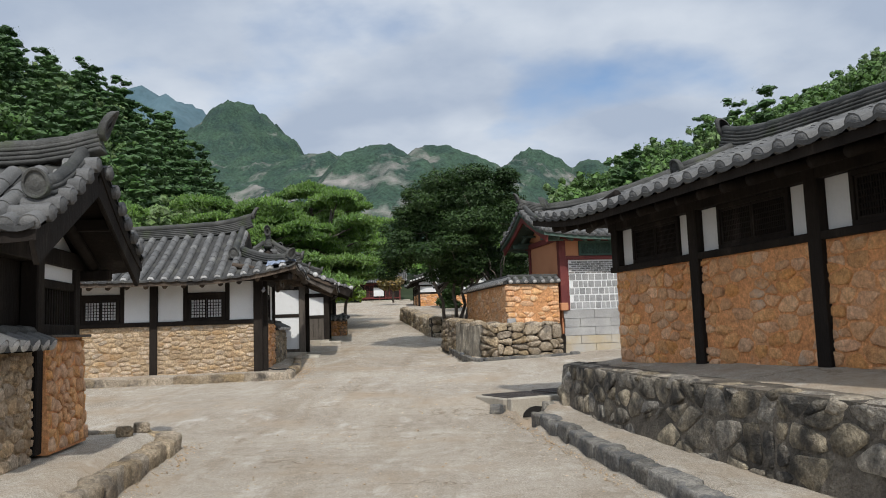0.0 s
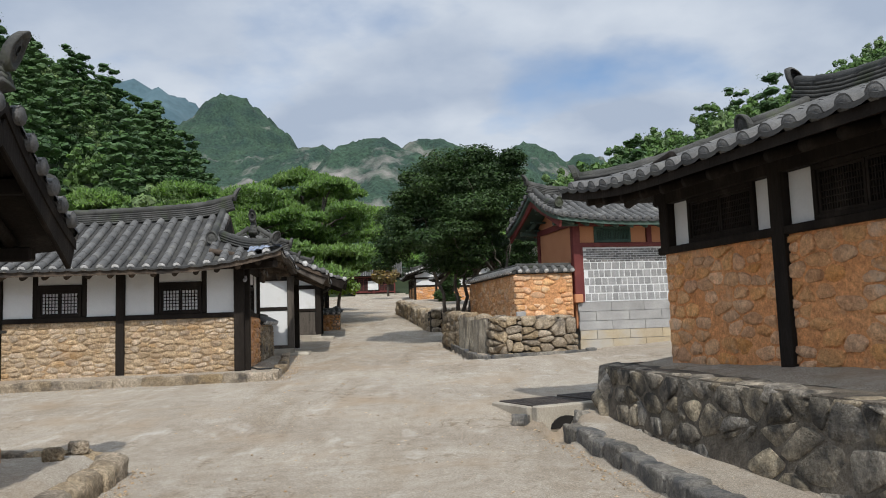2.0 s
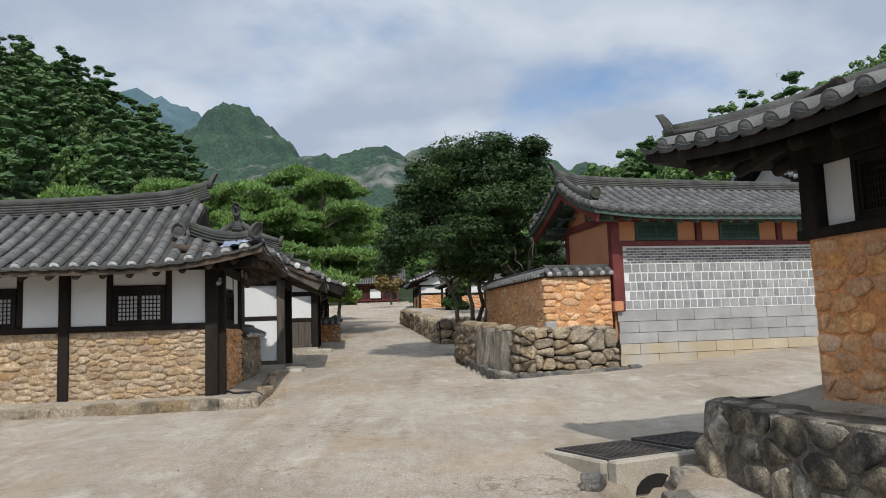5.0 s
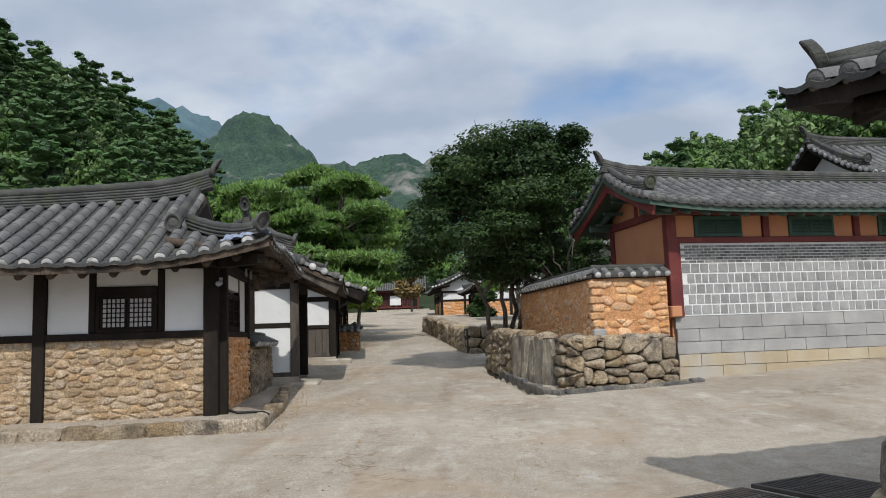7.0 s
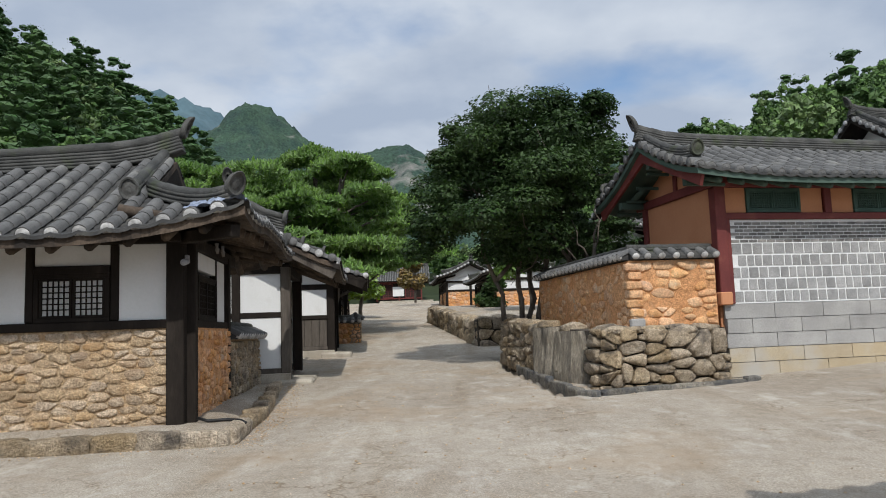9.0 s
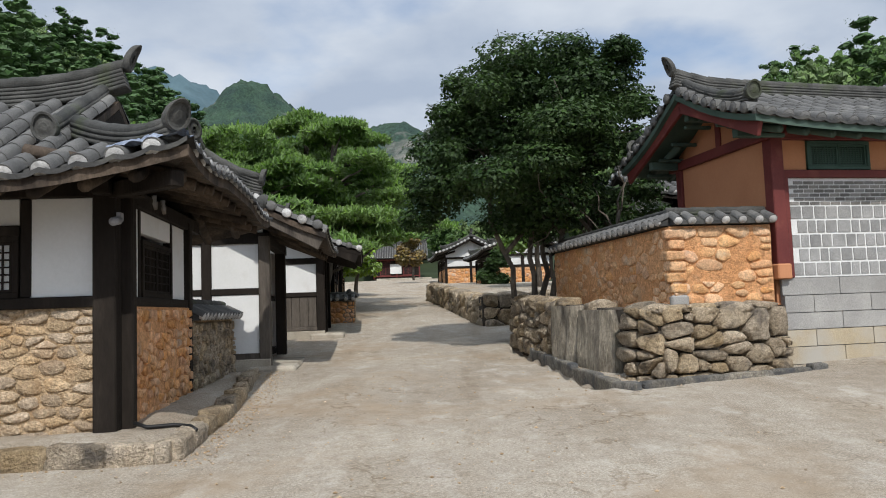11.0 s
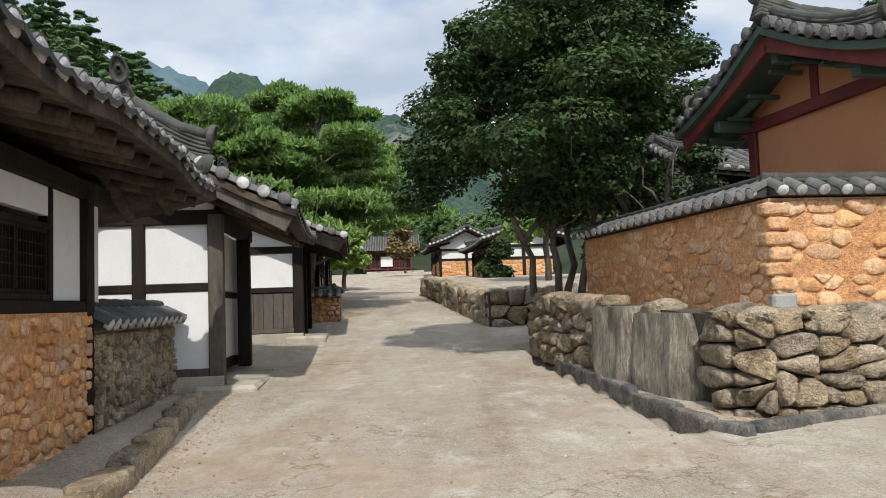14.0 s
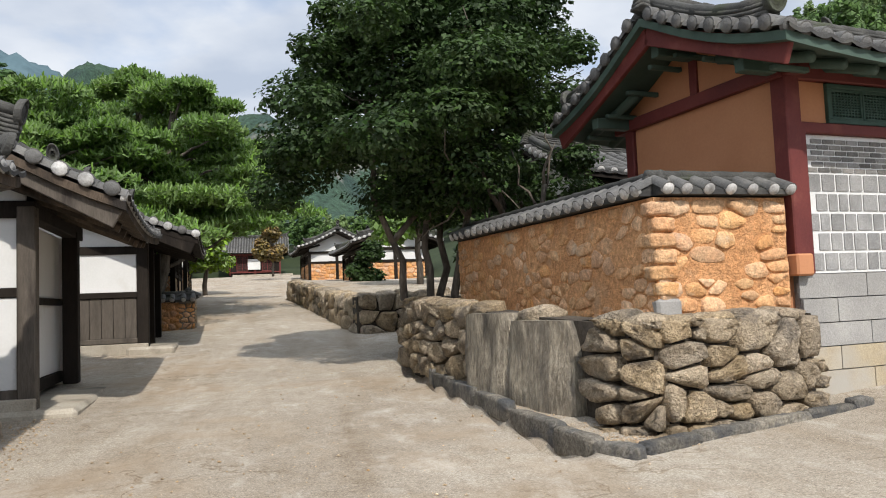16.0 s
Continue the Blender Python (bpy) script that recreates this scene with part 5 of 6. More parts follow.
roof_d, HD, base_d = roof(house_d, -1.02, 1.45, 4.5, 4.36, 2.93, 4.10, 0, up=0.14, turned=90, near=lambda p: p.y, limit=220, sag=0.16, step=0.27, verge=0.0, desc=1.05, layers=6, rafter=OLDWOOD, soffit=OLDWOOD, verge_end=EAVE_LIME)
gable_infill(house_d, base_d, HD, -1.45, 1.0, 3.15, WHITE)
for s in (-1, 1):
    bar(house_d, (-1.02, -0.70, 3.98), (-1.02 + s * 2.08, -0.70, 2.86), 0.06, 0.22, GREYWOOD, "bargeboard")
    bar(house_d, (-1.02 + s * 0.95, -0.68, 3.34), (-1.02 + s * 0.95, 0.0, 3.34), 0.12, 0.14, TIMBER, "purlin")
part("step_stone", Geo().box(-0.3, 0.55, -0.25, 2.9, DZ - 0.35, DZ - 0.06, 0.05), CONCRETE, house_d)

# ---- plank-walled house further on ----
house_e = thing("house", rot(-5.02, 32.7, 0.12, 7.0), "white and plank-walled house with a tiled gable roof", "house")
EZ = 1.08
post(house_e, 0, 0, EZ - 0.2, 3.1, 0.22)
post(house_e, 0.0, 1.4, EZ - 0.2, 3.1, 0.2)
post(house_e, 0.0, 3.2, EZ - 0.2, 3.1, 0.2)
for x in (-2.2, -4.4):
    post(house_e, x, 0, EZ - 0.2, 3.1, 0.18)
for x0, x1 in ((-4.3, -2.3), (-2.1, -0.12)):
    panel(house_e, (x0, 0), (x1, 0), 2.12, 2.9)
    n = 9
    for k in range(n):
        a = x0 + (x1 - x0) * k / n
        part("plank", Geo().box(a, a + (x1 - x0) / n - 0.008, -0.03, 0.02, 1.2, 2.0, 0.005), GREYWOOD, house_e)
bar(house_e, (-4.4, 0, 2.06), (0, 0, 2.06), 0.13, 0.11)
bar(house_e, (-4.4, 0, 2.96), (0.1, 0, 2.96), 0.16, 0.16)
bar(house_e, (-4.4, -0.02, 1.15), (0, -0.02, 1.15), 0.14, 0.1, GREYWOOD)
bar(house_e, (-4.4, -0.05, 0.95), (0.1, -0.05, 0.95), 0.3, 0.28, CONCRETE, "sill_stone")
panel(house_e, (-4.4, 0.0), (0.0, 0.0), 3.04, 3.3)
part("side_wall", Geo().box(-0.3, -0.2, 0.1, 3.4, 0.9, 3.0).box(-4.4, -0.2, 3.3, 3.4, 0.9, 3.0), TIMBER, house_e)
roof_e, HE, base_e = roof(house_e, -1.5, 1.7, 4.8, 5.2, 3.02, 4.15, 0, up=0.12, turned=90, near=lambda p: p.y, limit=60, sag=0.12, step=0.3, desc=1.3, verge_end=EAVE_LIME)
gable_infill(house_e, base_e, HE, -1.65, 1.6, 3.1, WHITE)
for s in (-1, 1):
    bar(house_e, (-1.5, -0.66, 4.02), (-1.5 + s * 2.5, -0.66, 2.93), 0.06, 0.24, TIMBER, "bargeboard")
part("step_stone", Geo().box(-0.3, 0.6, -0.35, 3.2, 0.75, 1.02, 0.05), CONCRETE, house_e)

# ---- red-timbered house with the brick wall ----
B_P = (3.70, 24.04)
BT = 13.0
house_b = thing("house", rot(*B_P, 0, BT), "red-timbered house with grey brick wall and tiled roof", "house")
BG, BB, BE = 1.945, 3.46, 4.17
BL = 14.0
wall_b = part("brick_wall", Geo().box(0.12, BL, 0.02, 0.32, BG, BB + 0.05, 0.006), JOINT, house_b, "grey brick wall with raised white joints")
base_b = part("granite_base", Geo().box(0.02, BL, 0.03, 0.4, 0.3, BG - 0.002, 0.006), GRANITE, house_b, "cut granite base")
post(house_b, 0.0, 0.02, BG - 0.02, BE + 0.12, 0.22, RED)
part("edge_board", Geo().box(0.10, 0.19, -0.06, 0.1, BG, BB + 0.1, 0.012), RED, house_b)
part("post_foot", Geo().box(-0.14, 0.10, -0.13, 0.1, BG - 0.02, BG + 0.22, 0.02), OCHRE, house_b)
bar(house_b, (0.0, 0.03, BB + 0.11), (BL, 0.03, BB + 0.11), 0.18, 0.12, RED)
bar(house_b, (-0.2, 0.03, BE + 0.02), (BL, 0.03, BE + 0.02), 0.20, 0.16, RED)
bar(house_b, (-0.55, -0.02, BE + 0.15), (BL, -0.02, BE + 0.15), 0.14, 0.12, GREEN)
ub = [0.0, 2.3, 4.6, 6.9, 9.2, 11.5, 13.8]
for i, (u0, u1) in enumerate(zip(ub, ub[1:])):
    if i:
        post(house_b, u0, 0.03, BB + 0.1, BE + 0.05, 0.16, RED)
    z0, z1 = BB + 0.17, BE - 0.06
    panel(house_b, (u0 + 0.09, 0.05), (u0 + 0.58, 0.05), z0, z1, OCHRE)
    panel(house_b, (u1 - 0.58, 0.05), (u1 - 0.09, 0.05), z0, z1, OCHRE)
    lattice_window(house_b, (u0 + 0.58, 0.04), (u1 - 0.58, 0.04), z0 + 0.01, z1 - 0.01, 9, 9, DARK, DKGREEN, DKGREEN, 2, -1, 0.016, "dark green two-leaf lattice window")
GD = 2.80
post(house_b, 0.0, GD, 1.3, BE + 0.1, 0.18, RED)
panel(house_b, (0.0, 0.1), (0.0, GD - 0.1), 2.6, BE - 0.02, OCHRE)
panel(house_b, (0.0, 0.1), (0.0, GD - 0.1), 1.2, 2.55, OCHRE)
bar(house_b, (-0.02, 0.0, 3.02), (-0.02, GD, 3.02), 0.14, 0.12, RED)
bar(house_b, (-0.03, -0.3, BE + 0.04), (-0.03, GD + 0.3, BE + 0.04), 0.18, 0.17, RED)
post(house_b, -0.02, GD / 2, BE + 0.1, 4.95, 0.14, RED)
part("back_wall", Geo().box(0, BL, GD - 0.1, GD + 0.05, 0.8, 4.1).box(BL, BL + 0.1, 0, GD, 0.8, 4.1), OCHRE, house_b)
BO = 0.85
roof_b, HB, base_rb = roof(house_b, (BL - BO) / 2, GD / 2, BL + BO, GD + 1.7, 4.16, 5.12, 0, up=0.16, near=lambda p: p.x, limit=300, eave=EAVE_ROUND, sag=0.12, rafter=GREEN, step=0.27, soffit=GREEN, layers=3, desc=1.95)
gable_infill(house_b, base_rb, HB, -(BL + BO) / 2 + BO, GD / 2, BE + 0.12, OCHRE)
for s in (-1, 1):
    bar(house_b, (-BO + 0.12, GD / 2, 5.04), (-BO + 0.12, GD / 2 + s * (GD / 2 + 0.78), 4.14), 0.07, 0.30, RED, "bargeboard")
    bar(house_b, (-BO + 0.2, GD / 2 + s * GD / 2, 4.22), (0, GD / 2 + s * GD / 2, 4.22), 0.14, 0.15, GREEN, "purlin")
    for k in range(4):
        q = 0.25 + 0.5 * k
        bar(house_b, (-BO + 0.3, GD / 2 + s * q, 4.80 - 0.40 * q), (-0.05, GD / 2 + s * q, 4.80 - 0.40 * q), 0.07, 0.06, GREEN, "soffit_batten")
bar(house_b, (-BO + 0.2, GD / 2, 4.82), (0, GD / 2, 4.82), 0.14, 0.16, GREEN, "purlin")

# stone wall with tiled coping, beside the red-timbered house
yard = thing("garden_wall", rot(1.92, 23.72, 0, 0), "orange rubble garden wall with a tiled coping", "wall")
rubble_panel(yard, (0.0, 0.0), (1.62, 0.26), 1.25, 2.78, MUD_O, STONE_O, (0.30, 0.18), 201, 0.026, 90, 0.4, keep=0.74)
WN = (-1.08, 5.3)
rubble_panel(yard, (WN[0], WN[1]), (0.0, 0.0), 1.25, 2.78, MUD_O, STONE_O, (0.26, 0.17), 202, 0.018, 170, 0.4, keep=0.62, pick=lambda u: -u)
wall_cap(yard, (0.02, 0.18), (1.62, 0.43), 2.80, 0.29, 0.13)
wall_cap(yard, (WN[0] + 0.16, WN[1]), (0.16, 0.1), 2.80, 0.29, 0.13)
CORN = [block_mesh("corner_stone", 800 + i, STONE_O, 0.06, 6.0) for i in range(4)]
part("corner_foot", Geo().box(-0.03, 0.24, -0.035, 0.15, 1.50, 1.74, 0.03), GRANITE, yard)
for k in range(6):
    z = 1.76 + k * 0.165
    part("corner_stone", CORN[k % 4], None, yard, m=pose(0.10 - 0.02 * (k % 2), 0.08, z + 0.08) @ Matrix.Diagonal((0.25 + 0.05 * (k % 2), 0.24, 0.15, 1)))

# boulder terrace below it
S_PTS = ((-0.10, 29.7), (0.10, 28.4), (0.62, 25.6), (1.22, 23.1), (1.50, 22.78), (1.95, 22.82), (3.52, 23.50))
terr = Geo()
terr.grid(lin(0, 1, 14), lin(22.8, 29.8, 40), lambda s, y: ((1.42 - 0.24 * (y - 22.9)) + s * 2.05, y + 0.36 * s * 2.05, 1.55 + 0.02 * noise.noise((s * 6, y * 2, 7))))
tagged(part("terrace", terr, GROUND, None, smooth=True), "sandy ledge on top of a boulder retaining wall", "ground", kind="structure")
boulders = None


def boulder_wall(name, pts, base, high, size, label, seed, depth=0.17, limit=110, skip=(), thick=0.5, lean=0.10):
    """Fitted boulders along pts, over a dark core. high: the wall's height above base."""
    owner = None
    rings = ((1.0, 0.06), (1.0, -0.55 * depth), (0.95, -0.85 * depth), (0.82, -0.97 * depth), (0.45, -1.0 * depth))
    for k, ((ax, ay), (bx, by)) in enumerate(zip(pts, pts[1:])):
        L = math.hypot(bx - ax, by - ay)
        m = Matrix.Translation((ax, ay, 0)) @ Matrix.Rotation(math.atan2(by - ay, bx - ax), 4, "Z")
        bz = lambda u: base(ax + (bx - ax) * u / L, ay + (by - ay) * u / L)
        core = part(name if owner is None else "wall_stretch", slab_wall(-0.03, L + 0.03, 0.10, thick, lambda u: bz(u) - 0.2, lambda u: bz(u) + high - 0.06, 8), DEEP, owner)
        if owner is None:
            owner, inv = core, m.inverted()
            core.matrix_basis = m
            tagged(core, label, "wall")
        else:
            core.matrix_basis = inv @ m
        r = random.Random(seed + k)
        cells = rubble_cells(L, -0.08, high, size, seed + k, 1, 0.40, 0.16, 0.24)
        done, rest = 0, Geo()
        for poly in cells:
            made = cell_stone(poly, 0.024, depth * r.uniform(0.65, 1.45), r, 0.8, rings, 0.20)
            if not made:
                continue
            vs, fs, (cx, cz) = made
            w = m @ Vector((cx, 0, 0))
            if any(math.hypot(w.x - sx, w.y - sy) < sr for sx, sy, sr in skip):
                continue
            mm = Matrix.Translation((cx, lean * cz + 0.05, bz(cx) + cz))
            if done < limit:
                part("boulder", Geo().add(vs, fs), BOULDER, core, smooth=True, m=mm)
            else:
                rest.add(vs, fs, 0, mm)
            done += 1
        for q in range(max(1, int(L / 0.45))):
            u = (q + 0.5) * L / max(1, int(L / 0.45))
            w = m @ Vector((u, 0, 0))
            if any(math.hypot(w.x - sx, w.y - sy) < sr * 0.8 for sx, sy, sr in skip):
                continue
            part("cap_boulder", r.choice(BMESH), None, core, m=pose(u, 0.24, bz(u) + high - 0.05, r.uniform(-6, 6), r.uniform(-6, 6), r.uniform(-12, 12)) @ Matrix.Diagonal((0.50, 0.5, 0.2 * r.uniform(0.8, 1.3), 1)))
        if rest.v:
            tagged(part("rubble", rest, BOULDER, core, smooth=True), kind="stuff")
    return owner


boulder_wall("boulder_wall", S_PTS, lambda x, y: 0.50 + 0.045 * (y - 22.7), 1.06, (0.56, 0.30), "retaining wall of large weathered tan boulders", 41, skip=((0.56, 25.55, 0.62), (0.92, 24.3, 0.62)))
for (x, y, w, h, a) in ((0.54, 25.5, 1.2, 1.02, -74), (0.87, 24.42, 1.3, 0.98, -72)):
    g = Geo()
    n = 14
    g.grid(lin(-0.5, 0.5, n), lin(0, 1, n), lambda u, v: ((u * (1 - 0.16 * v ** 3)) * w, -0.09 * (1 - (2 * u) ** 4) * (1 - 0.5 * v ** 2) - 0.04 + 0.05 * noise.noise((u * 3, v * 2, x)) + 0.02 * noise.noise((u * 14, v * 1.5, x)), v * h))
    g.grid(lin(-0.5, 0.5, n), lin(0, 1, 3), lambda u, v: ((u * (1 - 0.28)) * w, 0.4 * v - 0.03, h), False)
    for s in (-0.5, 0.5):
        g.grid([0, 1], lin(0, 1, n), lambda q, v: ((s * (1 - 0.28 * v ** 3)) * w, (-0.04 + 0.05 * noise.noise((s * 3, v * 2, x)) + 0.02 * noise.noise((s * 14, v * 1.5, x))) * (1 - q) + 0.4 * q, v * h))
    sl = part("rock_slab", g, SLAB, None, smooth=True, m=rot(x, y, along(y) - 0.04, a))
    tagged(sl, "tall streaked grey rock slab leaning among boulders", "rock", "rock slabs")

# ---- beyond the maple: far retaining wall and houses ----
far_base = lambda x, y: along(y) - 0.05
boulder_wall("boulder_wall", ((-2.9, 50.5), (-1.5, 41.0), (-0.6, 34.6)), far_base, 0.84, (0.7, 0.4), "long far retaining wall of grey boulders", 43)
boulder_wall("boulder_wall", ((-0.6, 34.5), (4.5, 35.6)), far_base, 0.98, (0.6, 0.36), "retaining wall of pale boulders beside a lane", 44)
tg = Geo()
tg.grid(lin(0, 1, 8), lin(34.7, 76, 40), lambda s, y: (-0.45 - 0.128 * min(y - 34.7, 16.5) - 0.05 * max(0, y - 51) + s * 9, y + 0.2 * s, along(y) + 0.80 - 0.5 * smooth(48, 54, y)))
tagged(part("terrace", tg, GROUND, None, smooth=True), "sandy terrace behind a far boulder wall", "ground", kind="structure")


def far_house(x, y, z, turn, L, W, h, label, skirt=0.0, white=True, stone=None, face=True, red=False, rise=1.2, seed=1, over=0.8, dark=False):
    """A small tiled house seen from afar: posts, plaster panels, windows, a rubble base."""
    wood = RED if red else TIMBER
    hs = thing("house", rot(x, y, z, turn), label, "house")
    n = max(2, int(L / 1.9))
    zb = 1.15 if stone else 0.15
    core = Geo().box(0.05, L - 0.05, 0.06, W - 0.06, -0.6, h, 0.01)
    part("wall", core, TIMBER if dark else WHITE if white else OCHRE, hs)
    if stone:
        rubble_panel(hs, (0, 0), (L, 0), -0.5, zb, MUD_R, stone, (0.3, 0.2), seed, 0.03, 60)
        rubble_panel(hs, (0, W), (0, 0), -0.5, zb, MUD_R, stone, (0.3, 0.2), seed + 1, 0.03, 60)
    for i in range(n + 1):
        post(hs, i * L / n, 0, -0.1, h, 0.18, wood)
    for k in range(3):
        post(hs, 0, k * W / 2, -0.1, h, 0.18, wood)
    bar(hs, (0, 0, zb + 0.06), (L, 0, zb + 0.06), 0.15, 0.12, wood)
    bar(hs, (0, 0, h - 0.08), (L, 0, h - 0.08), 0.18, 0.18, wood)
    bar(hs, (0, 0, h - 0.08), (0, W, h - 0.08), 0.18, 0.18, wood)
    bar(hs, (0, 0, zb + 0.06), (0, W, zb + 0.06), 0.15, 0.12, wood)
    for zz in (zb + 0.06, h - 0.08):
        bar(hs, (L, 0, zz), (L, W, zz), 0.15, 0.14, wood)
    for k in range(1, 3):
        post(hs, L, k * W / 2, -0.1, h, 0.18, wood)
    if stone:
        rubble_panel(hs, (L, 0), (L, W), -0.5, zb, MUD_R, stone, (0.3, 0.2), seed + 2, 0.03, 40)
    for i in range(n):
        a, b = (i + 0.27) * L / n, (i + 0.73) * L / n
        lattice_window(hs, (a, 0), (b, 0), zb + 0.15, h - 0.25, 5, 6, DARK, wood, wood, 2, -1)
    ro, HH, bb = roof(hs, L / 2, W / 2, L + 2 * over, W + 2 * over, h + 0.08, h + rise, skirt, up=0.15, limit=0, rafters=True, step=0.3)
    if not skirt:
        gable_infill(hs, bb, HH, -L / 2, W / 2, h, WHITE if white else OCHRE)
        gable_infill(hs, bb, HH, L / 2, W / 2, h, WHITE if white else OCHRE)
    return hs


far_house(-0.1, 64.0, 2.85, -83, 7.0, 3.4, 1.95, "far tiled house with rubble base and white panels", stone=STONE_R, seed=301)
far_house(-2.9, 73.0, 3.45, -83, 5.5, 3.6, 1.95, "far tiled house with a white gable", stone=STONE_R, seed=311)
far_house(-6.6, 40.5, 1.5, 97, 0.1 + 4.2, 3.5, 2.2, "small tiled house with a stone front beside the lane", stone=STONE_R, seed=321)
far_house(-7.0, 46.6, 2.0, 97, 5.0, 3.5, 2.2, "far dark timbered house beside the lane", stone=STONE_C, seed=331)
far_house(-7.8, 54.0, 2.6, 97, 5.0, 3.5, 2.2, "farther dark timbered house beside the lane", stone=STONE_C, seed=341)
gate = far_house(-11.8, 106.5, 5.75, 3, 5.6, 4.2, 2.3, "far red-timbered hall with white panels and tiled roof", red=True, rise=2.0, over=1.0, white=False, dark=True)
panel(gate, (2.0, -0.12), (3.4, -0.12), 0.5, 1.7)
st = part("steps", Geo().box(0.5, 7.0, -3.6, 0.4, -0.9, -0.2, 0.03).box(0.5, 7.0, -5.0, -3.6, -0.9, -0.45, 0.03), CONCRETE, gate, "pale stone steps")
lane = thing("garden_wall", rot(-5.65, 37.6, 0, 7), "low orange rubble wall with tiled coping beside the lane", "wall")
rubble_panel(lane, (0, 0), (0.85, 0), 1.0, 2.05, MUD_O, STONE_R, (0.24, 0.17), 401, 0.04, 40, 0.4)
rubble_panel(lane, (0.85, 0), (0.3, 9.0), 1.0, 2.15, MORTAR_G, BOULDER, (0.24, 0.17), 402, 0.04, 120, 0.4)
wall_cap(lane, (0, 0.15), (0.85, 0.15), 2.07, 0.28, 0.13)
wall_cap(lane, (0.68, 0.1), (0.13, 9.0), 2.16, 0.28, 0.13)
far_house(4.2, 31.7, 1.4, 9, 7.0, 3.2, 2.7, "tiled house inside a walled yard", white=True, seed=351, rise=1.0)
far_house(12.0, 30.8, 1.4, 9, 9.0, 4.5, 4.4, "taller tiled hall behind the brick-walled house", white=True, seed=361, rise=1.7, red=True)


# ---- loose grit along kerbs and plinths ----
def grit(label, pts, n, spread, seed, lo=0.006, hi=0.022):
    r = random.Random(seed)
    g = Geo()
    for _ in range(n):
        k = r.randrange(len(pts) - 1)
        (ax, ay), (bx, by) = pts[k], pts[k + 1]
        t = r.random()
        x, y = ax + (bx - ax) * t + r.gauss(0, spread), ay + (by - ay) * t + r.gauss(0, spread)
        s = lo + (hi - lo) * r.random() ** 3
        z = ground_point(x, y)[2] + s * 0.3
        vs = [(x + s * dx * r.uniform(0.7, 1.2), y + s * dy * r.uniform(0.7, 1.2), z + s * 0.8 * dz) for dx, dy, dz in ((1, 0, 0), (0, 1, 0), (-1, 0, 0), (0, -1, 0), (0, 0, 0.8), (0, 0, -0.8))]
        g.add(vs, [(0, 1, 4), (1, 2, 4), (2, 3, 4), (3, 0, 4), (1, 0, 5), (2, 1, 5), (3, 2, 5), (0, 3, 5)])
    tagged(part("gravel", g, STONE_C, None), label, "gravel", kind="stuff")


grit("scattered tan grit along a house plinth", [wp(-9, -1.0), wp(0.95, -1.0), wp(1.0, 2.0), wp(0.85, 6.0)], 1500, 0.14, 3)
grit("scattered tan grit along a stone kerb", [(2.2, 3.5), (1.5, 9.2), (1.05, 12.5)], 900, 0.16, 4)
grit("scattered tan grit below a boulder wall", [(1.6, 22.65), (1.0, 22.75), (0.32, 27.0)], 900, 0.12, 5)
grit("sparse grit over the sandy lane", [(-1.5, 6.5), (-1.2, 30.0)], 1500, 1.6, 6, 0.006, 0.02)
grit("sparse grit along a raised plinth", [(-2.9, 5.2), (-3.3, 9.3), (-3.6, 10.9)], 500, 0.15, 7)


# ---- trees ----
def leaf_cloud(points, normals, size, rng, spread=0.9):
    """Small pointed leaves, one at each point, as vertex and face lists."""
    n = len(points)
    d = rng.normal(size=(n, 3)) * spread + normals
    d /= np.linalg.norm(d, axis=1)[:, None]
    a = np.cross(d, rng.normal(size=(n, 3)))
    a /= np.linalg.norm(a, axis=1)[:, None]
    b = np.cross(d, a)
    s = (size * rng.uniform(0.6, 1.35, n))[:, None]
    v = np.stack([points - a * s, points + b * s * 0.62 + d * s * 0.12, points + a * s, points - b * s * 0.62 + d * s * 0.12], 1)
    return v.reshape(-1, 3)


def leaf_mesh(name, verts, material, k=4):
    n = len(verts) // k
    me = bpy.data.meshes.new(name)
    me.vertices.add(len(verts))
    me.vertices.foreach_set("co", np.asarray(verts, dtype=np.float32).ravel())
    me.loops.add(k * n)
    me.loops.foreach_set("vertex_index", np.arange(k * n, dtype=np.int32))
    me.polygons.add(n)
    me.polygons.foreach_set("loop_start", np.arange(0, k * n, k, dtype=np.int32))
    me.materials.append(material)
    me.update()
    me.validate()
    return me


def lobe_points(c, r, n, rng, flat=1.0):
    """Points in the outer shell of a lumpy ellipsoid, thicker on top."""
    d = rng.normal(size=(n, 3))
    d /= np.linalg.norm(d, axis=1)[:, None]
    lump = 1 + 0.22 * np.sin(d[:, 0] * 5 + c[0] * 7) * np.cos(d[:, 1] * 6 + c[1] * 5) + 0.15 * np.sin(d[:, 2] * 9 + c[2] * 3)
    rad = rng.uniform(0.55, 1.0, n) ** 0.6 * lump
    return np.array(c) + d * rad[:, None] * np.array(r), d


def limb(g, a, b, r0, r1, rng, bend=0.15, n=6):
    a, b = Vector(a), Vector(b)
    L = (b - a).length
    pts = []
    for i in range(n):
        t = i / (n - 1)
        w = math.sin(t * math.pi) * bend * L
        pts.append(a.lerp(b, t) + Vector(rng.normal(size=3)) * 0.35 * w + Vector((0, 0, w * 0.25)))
    g.tube(pts, [r0 + (r1 - r0) * i / (n - 1) for i in range(n)], 7)
    return pts


